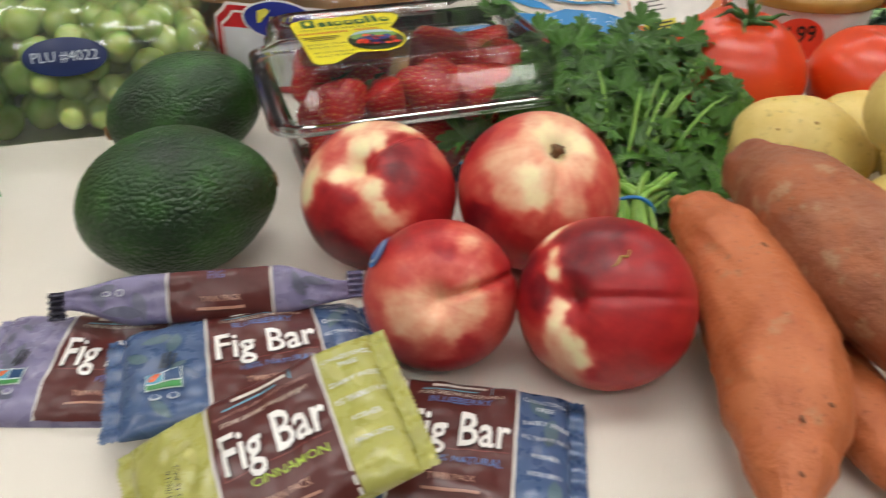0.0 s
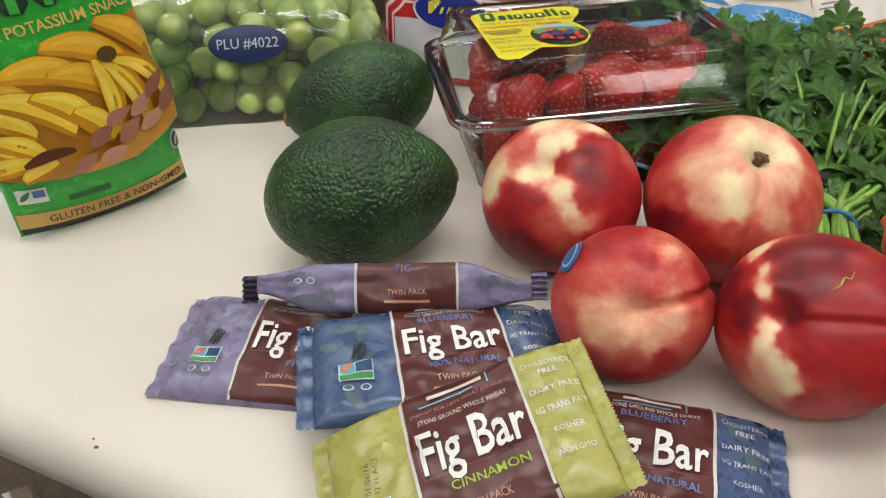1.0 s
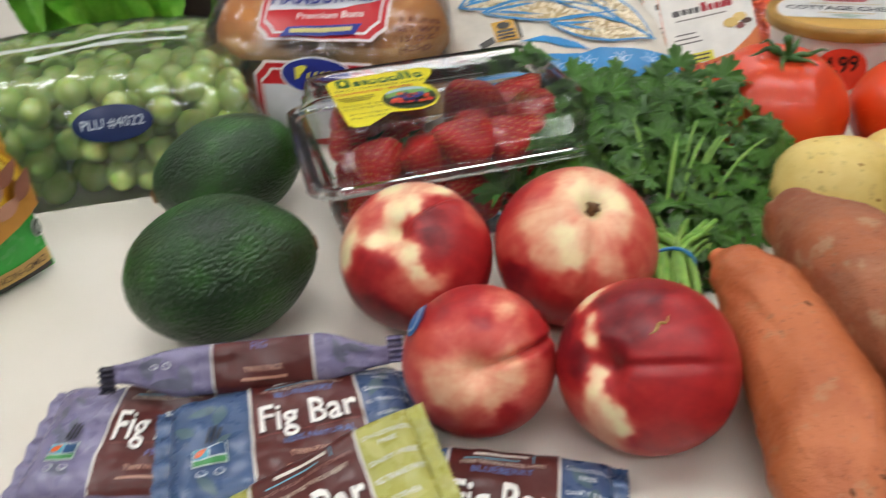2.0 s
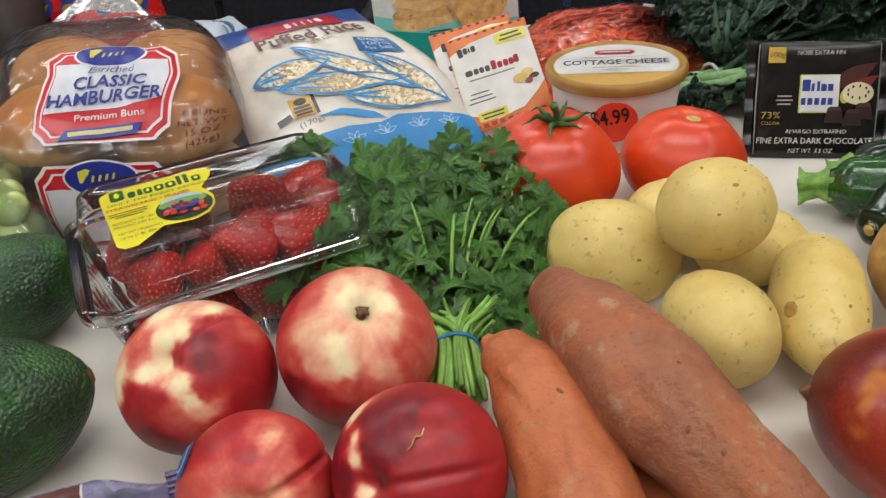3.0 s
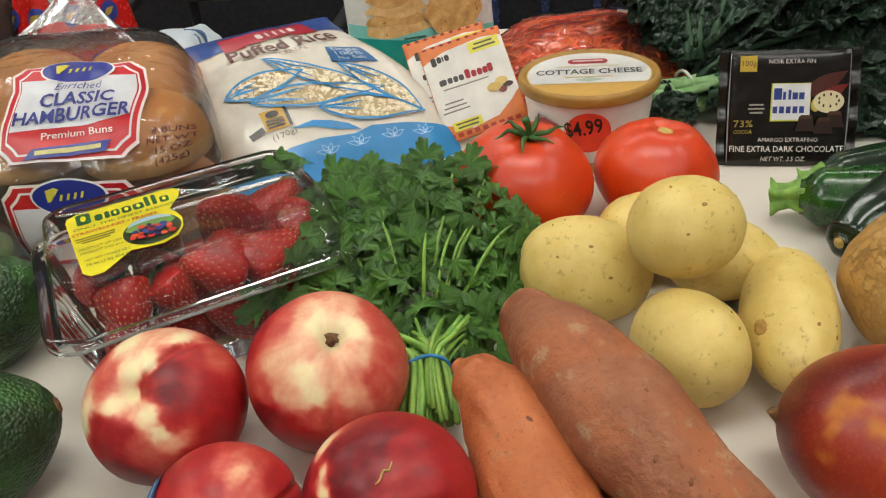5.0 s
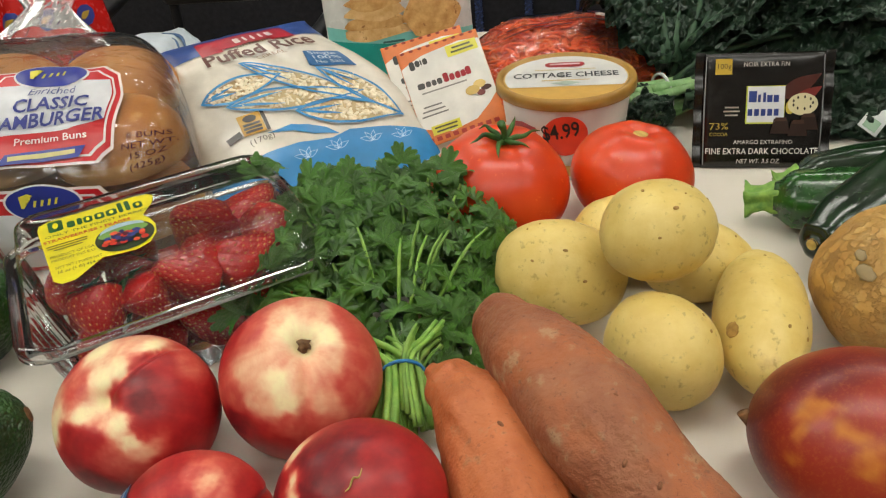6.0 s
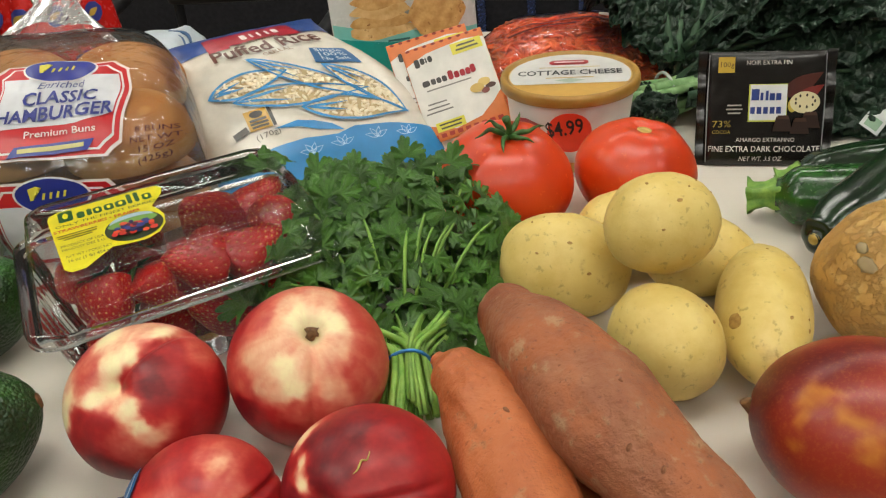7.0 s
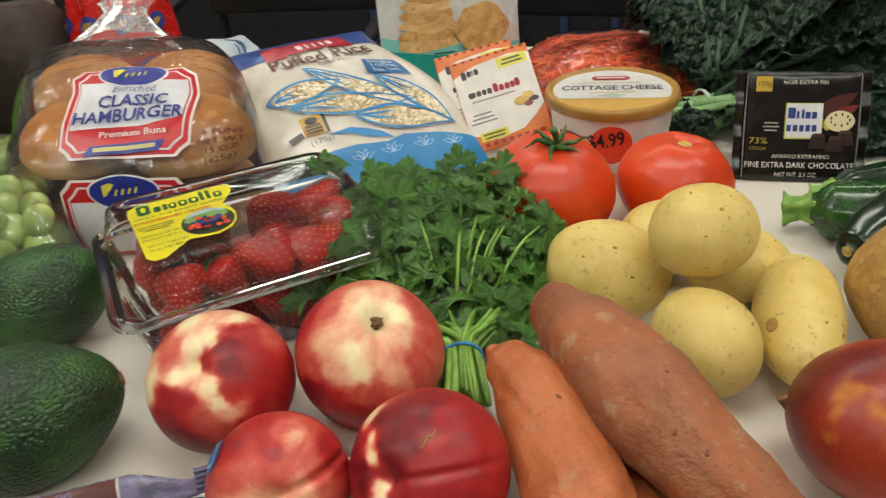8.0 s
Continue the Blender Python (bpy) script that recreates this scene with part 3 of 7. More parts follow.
nectarine((0.1476, 0.3881, 0.0342), 0.0348, (-0.05, -0.84, 0.55), (0.80, -0.35, 0.52), "red nectarine with a cream crease facing out", 0.14, False, 0.98, 0.4,
          red=[(-0.73, 0.08, 0.68), (-0.47, 0.06, 0.88), (-0.07, 0.11, 0.99), (0.73, -0.15, 0.67), (0.34, -0.94, -0.1), (0.05, -0.9, -0.44), (0.02, -0.34, 0.94), (0.83, -0.31, 0.45)],
          blush=[(0.22, 0.03, 0.98), (0.5, -0.23, 0.84), (-0.79, -0.3, 0.53), (-0.49, -0.45, 0.75), (-0.11, -0.48, 0.87), (0.14, -0.59, 0.8), (-0.85, -0.51, 0.16), (0.62, -0.51, 0.6), (0.7, -0.62, 0.35), (0.59, -0.81, 0.06), (-0.06, -1, -0.07), (-0.5, -0.85, -0.15)],
          pale=[(0.37, -0.12, 0.92), (-0.57, -0.72, 0.4), (-0.29, -0.8, 0.52), (-0.04, -0.86, 0.51), (-0.22, -0.93, 0.3), (-0.47, -0.86, 0.22), (0.11, -0.98, 0.19), (0.41, -0.71, 0.58), (0.35, -0.86, 0.36)])
dark_nectarine = nectarine((0.2202, 0.3755, 0.0372), 0.0392, (-0.61, -0.58, 0.55), (-0.19, -0.72, 0.66), "large dark red nectarine with a cream patch", 0.045, False, 0.96, 0.3,
          cream=[(-0.59, 0.33, 0.73), (-0.68, -0.02, 0.73), (-0.72, -0.25, 0.65), (-0.7, -0.57, 0.42), (-0.72, -0.65, 0.26), (-0.6, -0.79, 0.17), (-0.45, -0.89, -0.03), (-0.48, -0.86, 0.17)],
          red=[(-0.75, 0.06, 0.66), (-0.02, -0.51, 0.86), (-0.66, -0.5, 0.56), (-0.57, -0.74, 0.36), (-0.46, -0.81, 0.36), (-0.35, -0.91, 0.23), (-0.24, -0.97, -0.1), (-0.92, -0.37, 0.15), (-0.28, -0.71, 0.65), (-0.04, -0.83, 0.55), (0.19, -0.92, 0.35), (0.05, -1, -0.04), (0.23, -0.66, 0.71), (0.26, -0.23, 0.94)],
          dark=[(-0.82, -0.25, 0.52), (-0.88, 0.11, 0.46), (-0.52, 0.13, 0.85), (-0.55, -0.28, 0.79), (-0.32, 0, 0.95), (-0.07, -0.05, 1), (-0.3, -0.38, 0.88), (-0.55, -0.58, 0.6), (-0.87, -0.38, 0.33)],
          pale=[(-0.73, -0.68, -0.02), (-0.63, -0.72, -0.31)],
          blush=[(-0.85, -0.52, -0.1), (-0.93, -0.35, -0.1)])
d = Vector((-0.05, -0.40, 0.91)).normalized()
mark = Matrix.Translation(Vector((d.x * 0.0393, d.y * 0.0393, d.z * 0.0379))) @ d.to_track_quat("Z", "Y").to_matrix().to_4x4()
part("scratch", tube([(-0.003, -0.004, -0.0001), (-0.001, -0.0025, 0.0001), (0.0008, 0.001, 0.0001), (0.003, 0.001, 0.0), (0.0045, 0.0045, -0.0003)], [0.0002, 0.0004, 0.0005, 0.0004, 0.0002], 6, 20), M_SCAR, dark_nectarine, "thin tan scratch", m=mark)
# a fruit sticker on the small nectarine
d = Vector((-0.78, 0.16, 0.60)).normalized()
st = thing("fruit_sticker", Matrix.Translation(Vector((0.1476, 0.3881, 0.0342)) + d * 0.0338) @ d.to_track_quat("Z", "Y").to_matrix().to_4x4(), "small blue oval fruit sticker on a nectarine", "sticker")


def dome_s(r):
    return lambda x, y: Vector((x, y, math.sqrt(max(0, r * r - x * x - y * y)) - r))


patch(st, dome_s(0.036), oval(0, 0, 0.0095, 0.0065), "#2f6fb0", "backing", 0.0014, 0.003)
patch(st, dome_s(0.036), oval(0, 0, 0.0075, 0.0046), "#dfe7ee", "printed_oval", 0.0017, 0.003)
patch(st, dome_s(0.036), oval(0, 0, 0.0064, 0.0037), "#2f6fb0", "printed_oval", 0.0020, 0.003)


# ---- sweet potatoes ----
def sweet(points, rad, mat, seed, label, eyes=5):
    t = thing("sweet_potato", Matrix.Identity(4), label, "sweet potato", "sweet potatoes")
    rnd = random.Random(seed)

    def bump(s, a):
        q = Vector((math.cos(a) * 1.1, math.sin(a) * 1.1, s * 5 + seed * 3))
        return 0.12 * noise.noise(q) + 0.045 * noise.noise(q * 3.0) + 0.020 * noise.noise(q * 9) + 0.010 * noise.noise(Vector((math.cos(a) * 3, math.sin(a) * 3, s * 70 + seed))) - 0.05 * max(0, 1 - abs(noise.noise(Vector((math.cos(a) * 1.6, math.sin(a) * 1.6, s * 2 + seed))) * 9))
    part("skin", tube(points, rad, 72, 150, bump), mat, t)
    c = spline(points, 40)
    for _ in range(eyes):
        i = rnd.randrange(6, 34)
        s = i / 39 * (len(rad) - 1)
        k = min(int(s), len(rad) - 2)
        r = rad[k] + (rad[k + 1] - rad[k]) * (s - k)
        ax = (c[i + 1] - c[i - 1]).normalized()
        v = Vector((rnd.uniform(-0.6, 0.6), rnd.uniform(-1, -0.1), 1))
        v = (v - ax * v.dot(ax)).normalized()
        e = rnd.uniform(0.0008, 0.0015)
        part("eye", ball(lambda d: Vector((d.x * e * 1.5, d.y * e * 0.8, d.z * 0.0009)), 10, 6), M_EYE, t, m=Matrix.Translation(c[i] + v * r * 1.0) @ v.to_track_quat("Z", "X").to_matrix().to_4x4())
    return t


sweet([(0.267, 0.440, 0.050), (0.274, 0.427, 0.048), (0.282, 0.403, 0.043), (0.285, 0.371, 0.038), (0.283, 0.340, 0.033), (0.277, 0.314, 0.030), (0.270, 0.293, 0.027), (0.263, 0.272, 0.024), (0.259, 0.256, 0.022)],
      [0.004, 0.0145, 0.0225, 0.0255, 0.0262, 0.0232, 0.0165, 0.008, 0.003], M_SWEET_A, 3, "smooth orange sweet potato with a pointed end", 5)
sweet([(0.303, 0.468, 0.058), (0.309, 0.452, 0.060), (0.318, 0.412, 0.061), (0.327, 0.368, 0.056), (0.344, 0.326, 0.046), (0.366, 0.290, 0.036), (0.390, 0.260, 0.03)],
      [0.004, 0.0165, 0.0265, 0.0285, 0.0225, 0.0145, 0.005], M_SWEET_B, 5, "large reddish brown sweet potato lying on another one", 5)
sweet([(0.300, 0.420, 0.016), (0.308, 0.394, 0.016), (0.314, 0.358, 0.016), (0.315, 0.328, 0.016), (0.319, 0.302, 0.016), (0.327, 0.286, 0.014), (0.337, 0.273, 0.012)],
      [0.004, 0.0130, 0.0155, 0.0155, 0.0130, 0.0085, 0.003], M_SWEET_A, 8, "slim orange sweet potato half hidden under two others", 2)


# ---- potatoes, jicama, mango ----
def potato(m, a, b, c, seed, label, spots=4, blemish=None):
    t = thing("potato", m, label, "potato", "pile of yellow potatoes")
    rnd = random.Random(seed)

    def f(d):
        k = 1 + 0.05 * noise.noise(d * 1.3 + Vector((seed, 0, 0))) + 0.012 * noise.noise(d * 5 + Vector((seed, 4, 0)))
        return Vector((d.x * a * k, d.y * b * k, d.z * c * k))
    part("skin", ball(f, 64, 48), M_POTATO, t)
    for _ in range(spots + 1):
        d = Vector((rnd.uniform(-0.8, 0.8), rnd.uniform(-1, 0.2), rnd.uniform(0.2, 1))).normalized()
        p = f(d)
        e = rnd.uniform(0.0005, 0.0012)
        part("eye", ball(lambda q: Vector((q.x * e * 1.5, q.y * e, q.z * 0.0005)), 10, 6), M_SPOT, t, m=Matrix.Translation(p) @ Vector((p.x / a / a, p.y / b / b, p.z / c / c)).to_track_quat("Z", "Y").to_matrix().to_4x4())
    if blemish:
        d = Vector(blemish).normalized()
        p = f(d)
        q = Matrix.Translation(p) @ Vector((p.x / a / a, p.y / b / b, p.z / c / c)).to_track_quat("Z", "Y").to_matrix().to_4x4()
        part("blemish", ball(lambda v: Vector((v.x * 0.0052 * (1 + 0.3 * noise.noise(v * 2)), v.y * 0.0042 * (1 + 0.3 * noise.noise(v * 3)), v.z * 0.0006)), 18, 8), M_SPOT, t, "brown sunken blemish", m=q)
    return t


potato(pose(0.368, 0.522, 0.0335, 0, 10, -24), 0.042, 0.034, 0.0335, 1, "yellow potato with faint brown scuffs at the foot of the pile")
potato(pose(0.410, 0.479, 0.0790, 0, 0, 15), 0.0335, 0.030, 0.0285, 2, "smooth yellow potato resting on top of the pile", 6)
potato(pose(0.394, 0.436, 0.0310, 0, 0, 100), 0.0355, 0.0290, 0.031, 3, "round yellow potato at the foot of the pile", 3)
potato(pose(0.461, 0.447, 0.0270, 0, 0, 60), 0.0585, 0.0265, 0.027, 4, "long yellow potato with one brown blemish", 4, (-0.55, 0.65, 0.52))
potato(pose(0.420, 0.556, 0.0280, 0, 0, 20), 0.033, 0.027, 0.028, 5, "yellow potato mostly hidden in the pile", 2)
potato(pose(0.456, 0.512, 0.0270, 0, 0, -30), 0.036, 0.026, 0.027, 6, "yellow potato at the back of the pile", 2)


def jicama():
    t = thing("jicama", pose(0.537, 0.429, 0.042, 8, 0, 20), "round tan jicama with scuffed white patches", "jicama")

    def f(d):
        k = 1 + 0.05 * noise.noise(d * 1.6 + Vector((4, 4, 0))) + 0.012 * noise.noise(d * 6) + 0.005 * noise.noise(Vector((d.x * 5, d.y * 5, d.z * 26)))
        return Vector((d.x * 0.049 * k, d.y * 0.049 * k, d.z * 0.042 * k))
    part("skin", ball(f, 96, 72), M_JICAMA, t)
    for d, a, b in (((-0.80, 0.15, 0.56), 0.006, 0.004), ((-0.7, 0.3, 0.66), 0.004, 0.003)):
        d = Vector(d).normalized()
        part("scuff", ball(lambda q: Vector((q.x * a * (1 + 0.3 * noise.noise(q * 3)), q.y * b * (1 + 0.4 * noise.noise(q * 4)), q.z * 0.0009)), 16, 8), ink("#a08d68", 0.9), t, "chalky white scuff", m=Matrix.Translation(f(d)) @ d.to_track_quat("Z", "Y").to_matrix().to_4x4())


jicama()


def mango():
    c = Vector((0.444, 0.337, 0.041))
    t = thing("mango", Matrix.Translation(c) @ pose(0, 0, 0, 0, 0, -32), "ripe red and yellow mango with a short dark stem", "mango")

    def f(d):
        k = 1 + 0.03 * noise.noise(d * 1.2) - 0.06 * max(0, -d.x - 0.75)
        return Vector((d.x * 0.053 * k, d.y * 0.044 * k, d.z * 0.041 * k))
    vs, fs = ball(f, 110, 80)
    skin = []
    gold_at = (((-0.59, -0.30, 0.75), 0.13), ((-0.61, -0.46, 0.65), 0.10), ((-0.62, -0.58, 0.53), 0.10), ((-0.65, -0.68, 0.34), 0.10), ((-0.11, -0.81, 0.58), 0.22), ((-0.29, -0.61, 0.74), 0.13), ((-0.45, -0.41, 0.79), 0.10))
    deep_at = (((-0.98, -0.10, 0.16), 0.40), ((-0.83, 0.09, 0.55), 0.42), ((-0.86, -0.47, -0.19), 0.35), ((-0.40, 0.02, 0.92), 0.32), ((0.1, 0.3, 0.95), 0.3))
    gold, red, deep = Vector((0.60, 0.22, 0.03)), Vector((0.32, 0.030, 0.014)), Vector((0.12, 0.008, 0.010))
    for v in vs:
        d = Vector((v.x / 0.053, v.y / 0.044, v.z / 0.041)).normalized()
        w = (d + 0.10 * Vector((noise.noise(d * 6), noise.noise(d * 6 + Vector((5, 0, 0))), noise.noise(d * 6 + Vector((0, 5, 0)))))).normalized()
        g = sum(math.exp(-((w - Vector(q)).length / a) ** 2) for q, a in gold_at) + 0.35 * noise.noise(d * 4) + 0.25 * noise.noise(d * 14) + 0.45 * soft(d.x - 0.5 * d.y, 0.0, 0.9)
        g = 0.85 * soft(g, 0.30, 1.35)
        k = min(1, 0.85 * sum(math.exp(-((w - Vector(q)).length / a) ** 2) for q, a in deep_at)) * (1 - 0.6 * g)
        skin.append(red.lerp(gold, g).lerp(deep, k))
    part("skin", (vs, fs), M_MANGO, t, skin=skin)
    part("stem", tube([(-0.049, 0, 0.0), (-0.0525, 0.001, 0.002), (-0.0545, 0.002, 0.005)], [0.0036, 0.0024, 0.0030], 10, 9), M_STEM, t, "short dark stem")


mango()


# ---- tomatoes ----
def tomato(c, r, seed, label, leafy):
    t = thing("tomato", Matrix.Translation(c) @ pose(0, 0, 0, 8, -4, seed * 50), label, "tomato", "two large tomatoes")

    def f(d):
        ph = math.atan2(d.y, d.x)
        s = math.sqrt(max(0, 1 - d.z * d.z))
        k = 1 + 0.022 * s * math.cos(6 * ph + seed) * (0.4 + 0.6 * max(0, d.z)) + 0.02 * noise.noise(d * 1.3 + Vector((seed, 0, 0)))
        k -= 0.17 * math.exp(-(math.acos(max(-1, min(1, d.z))) / 0.28) ** 2)
        return Vector((d.x * r * k, d.y * r * k, d.z * r * 0.86 * k))
    part("skin", ball(f, 96, 72), M_TOMATO, t)
    top = f(Vector((0, 0, 1))).z
    if leafy:
        rnd = random.Random(seed)
        for i in range(6):
            a = radians(60 * i + rnd.uniform(-14, 14))
            ln = rnd.uniform(0.016, 0.024)
            pts = []
            for s in (0, 0.25, 0.5, 0.75, 1):
                rr = 0.003 + ln * s
                dd = Vector((math.cos(a + s * 0.25), math.sin(a + s * 0.25), 0)) * rr
                surf = f(Vector((dd.x, dd.y, r * 0.9)).normalized()).z
                pts.append(Vector((dd.x, dd.y, surf + 0.003 + 0.006 * s * rnd.random())))
            g = tube(pts, [0.0016, 0.0021, 0.0017, 0.0010, 0.0003], 8, 14)
            part("sepal", g, M_CALYX, t)
        part("stem", tube([(0, 0, top - 0.001), (0.001, 0, top + 0.008), (-0.002, 0.002, top + 0.017)], [0.003, 0.0022, 0.003], 10, 10), M_CALYX, t, "short green stem")
    else:
        part("stem_scar", lathe([(0.0001, 0.0012), (0.003, 0.0008), (0.005, 0.0013), (0.0068, 0.0006), (0.0078, -0.001)], 22), M_SCAR, t, "pale corky stem scar", m=pose(0, 0, top))


tomato((0.363, 0.630, 0.0425), 0.0505, 1, "large ripe red tomato with a green stem", True)
tomato((0.461, 0.617, 0.0385), 0.0450, 2, "large ripe red tomato with a bare stem scar", False)


# ---- zucchini ----
def zucchini(pts, rad, mat, label, stem, cut=None, thick=1.0):
    t = thing("zucchini", Matrix.Identity(4), label, "zucchini", "zucchini")
    part("skin", tube(pts, rad, 40, 50, lambda s, a: 0.035 * math.cos(6 * a) * (1 - s) + 0.02 * noise.noise(Vector((s * 4, math.cos(a), math.sin(a))))), mat, t)
    if stem:
        part("stem", tube(stem, [thick * r for r in (0.0140, 0.0115, 0.0085, 0.0090, 0.0120)], 30, 20, lambda s, a: 0.22 * math.cos(5 * a + 0.4) * (0.4 + s)), M_ZSTEM, t, "pale green cut stem")
    if cut:
        d = (Vector(pts[0]) - Vector(pts[1])).normalized()
        part("blossom_end", lathe([(0.0001, 0.001), (0.003, 0.0008), (0.0045, -0.001)], 16), M_SCAR, t, "small tan blossom scar", m=Matrix.Translation(Vector(pts[0])) @ d.to_track_quat("Z", "Y").to_matrix().to_4x4())
    return t


zucchini([(0.552, 0.572, 0.022), (0.565, 0.562, 0.0235), (0.595, 0.544, 0.0245), (0.655, 0.522, 0.0245), (0.705, 0.505, 0.023), (0.715, 0.501, 0.022)], [0.013, 0.0215, 0.0245, 0.0245, 0.018, 0.003], M_ZUC, "striped green zucchini with a pale cut stem", [(0.558, 0.567, 0.023), (0.551, 0.572, 0.022), (0.545, 0.576, 0.021), (0.540, 0.580, 0.019), (0.536, 0.583, 0.018)])
zucchini([(0.588, 0.597, 0.018), (0.604, 0.594, 0.019), (0.64, 0.588, 0.020), (0.70, 0.580, 0.020), (0.755, 0.574, 0.020), (0.765, 0.573, 0.020)], [0.010, 0.0175, 0.0205, 0.021, 0.015, 0.003], M_ZUC_D, "dark green zucchini with a stub of stem behind the others", [(0.590, 0.597, 0.018), (0.585, 0.598, 0.017), (0.580, 0.599, 0.016), (0.576, 0.600, 0.015), (0.573, 0.601, 0.014)], None, 0.8)
zucchini([(0.530, 0.500, 0.029), (0.537, 0.502, 0.029), (0.565, 0.510, 0.035), (0.61, 0.520, 0.048), (0.66, 0.532, 0.066), (0.70, 0.540, 0.076)], [0.004, 0.0140, 0.0220, 0.024, 0.021, 0.005], M_ZUC_D, "very dark green zucchini leaning on another one", None, True)


def plaque(x, y, w, h, notch=0.010):
    """A label outline with stepped corners."""
    a, b = w / 2, h / 2
    n = notch
    return [(x - a + n, y - b), (x + a - n, y - b), (x + a - n * 0.6, y - b + n * 0.5), (x + a, y - b + n), (x + a, y + b - n), (x + a - n * 0.6, y + b - n * 0.5), (x + a - n, y + b), (x - a + n, y + b), (x - a + n * 0.6, y + b - n * 0.5), (x - a, y + b - n), (x - a, y - b + n), (x - a + n * 0.6, y - b + n * 0.5)]


# ---- fig bars in wrappers ----
def serrated(x, h, out, teeth=44, depth=0.0008, width=0.007):
    """A crimped wrapper end with a toothed edge, along y at x; out is +1 or -1."""
    rings = []
    for k in range(5):
        rings.append([Vector((x + out * width * k / 5, -h / 2 + h * j / (2 * teeth), 0.0006 * (1 if (k % 2) else -1) + 0.0012 * math.sin(j * 0.35))) for j in range(2 * teeth + 1)])
    rings.append([Vector((x + out * (width + (depth if j % 2 else 0)), -h / 2 + h * j / (2 * teeth), 0.0012 * math.sin(j * 0.35))) for j in range(2 * teeth + 1)])
    v, f = loft(rings, False, False)
    return v, (f if out > 0 else [q[::-1] for q in f])


def fig_bar(m, main, light, flavour, flav_color, label, L=0.120, H=0.066, T=0.0095, seed=0, full=True, wr=0.0015):
    t = thing("fig_bar", m, label, "snack bar", "wrapped fig bars")
    w = L - 0.016
    S, shell = pillow(w, H, T, 5, wr, seed, 0.42, 75)
    hy = H / 2 - 0.0008
    flat_s = S

    def pinch(p):
        """Wrapper ends that are twisted draw in towards the middle line."""
        k = 0.0 if full else 0.62 * soft(abs(p.x), w / 2 - 0.034, w / 2)
        return Vector((p.x, p.y * (1 - k) + k * 0.004 * (1 if p.x < 0 else -1), p.z * (1 - 0.3 * k)))

    def S(x, y):
        return pinch(flat_s(x, y))
    hg = H if full else H * 0.55
    body = part("wrapper", ([pinch(p) for p in shell(64, 40, 0.3)[0]], shell(64, 40, 0.3)[1]), ink(main, 0.27), t)
    part("crimped_end", serrated(w / 2 - 0.0005, hg, 1), ink(main, 0.27), t)
    part("crimped_end", serrated(-w / 2 + 0.0005, hg, -1), ink(main if full else "#3c3a46", 0.27), t)
    rnd = random.Random(seed)
    hy = H / 2 - 0.0008
    # leaf shadows printed on the end panels
    for sgn in (-1, 1):
        for _ in range(9):
            cx, cy = (rnd.uniform(-0.047, -0.022) if sgn < 0 else rnd.uniform(0.034, 0.046)), rnd.uniform(-hy * 0.75, hy * 0.75)
            a, ln = rnd.uniform(0, 6.28), rnd.uniform(0.008, 0.015)
            x1, y1 = cx + ln * math.cos(a), cy + ln * math.sin(a)
            if abs(y1) < hy and (x1 < -0.020 or x1 > 0.033) and abs(x1) < w / 2 - 0.002:
                patch(body, S, leafshape(cx, cy, x1, y1, ln * 0.42), light, "printed_leaf", 0.0004, 0.005)
    x0, x1 = -0.0170, 0.0300
    panel = patch(body, S, [(x0, -hy), (x1 + 0.001, -hy), (x1 - 0.001, hy), (x0 + 0.001, hy)], "#54231f", "centre_panel", 0.0006, 0.004, "maroon centre panel")
    for a in (x0, x1):
        patch(body, S, [(a - 0.0007, -hy), (a + 0.0005, -hy), (a + 0.0005, hy), (a - 0.0007, hy)], "#cfcac2", "silver_line", 0.0009, 0.005, "thin silver line")
    if full:
        over = flavour == "BLUEBERRY"
        letter(panel, S, "STONE GROUND WHOLE WHEAT", 0.0065, 0.0155 if flavour == "CINNAMON" else 0.0205, 0.0021, "#d9c7b4", width=0.036)
        if flavour == "CINNAMON":
            letter(panel, S, "ENERGY FOR LIFE'S GREAT JOURNEYS", 0.0065, 0.0200, 0.0016, "#a87c70", width=0.041)
        if over:
            letter(panel, S, flavour, 0.0065, 0.0168, 0.0034, flav_color, width=0.026, bold=0.01)
        for dx, dy in ((0.0005, -0.0006), (0, 0)):
            letter(panel, S, "Fig Bar", 0.0065 + dx, 0.0018 + dy, 0.0172, "#2b0f10" if dx else "#efece6", 0.0010 if dx else 0.0013, width=0.0415, bold=0.02)
        letter(panel, S, "100% NATURAL" if over else flavour, 0.0100, -0.0130, 0.0036, flav_color, width=0.030 if len(flavour) > 4 else 0.009, bold=0.01)
        letter(panel, S, "TWIN PACK", 0.0065, -0.0215, 0.0028, "#c79a84", width=0.018)
        bars(panel, S, 0.0065, -0.0260, [0.022], 0.0010, 0.002, "#b58672")
        for q in (rect(-0.0145, -0.0075, 0.0275, -0.0071), rect(-0.0145, 0.0145, -0.0141, -0.0071)):
            patch(panel, S, q, "#8a4a44", "thin_frame", 0.0008, 0.01)
        # maker's mark as a plain bracket and bar
        patch(panel, S, rect(-0.006, 0.0250, 0.017, 0.0268), "#d8cfc4", "maker_mark", 0.0011, 0.006)
        patch(panel, S, rect(-0.010, 0.0226, 0.013, 0.0232), "#6fb0c8", "maker_mark", 0.0011, 0.006)
        patch(panel, S, rect(0.0188, 0.0226, 0.0194, 0.0278), "#6fb0c8", "maker_mark", 0.0011, 0.006)
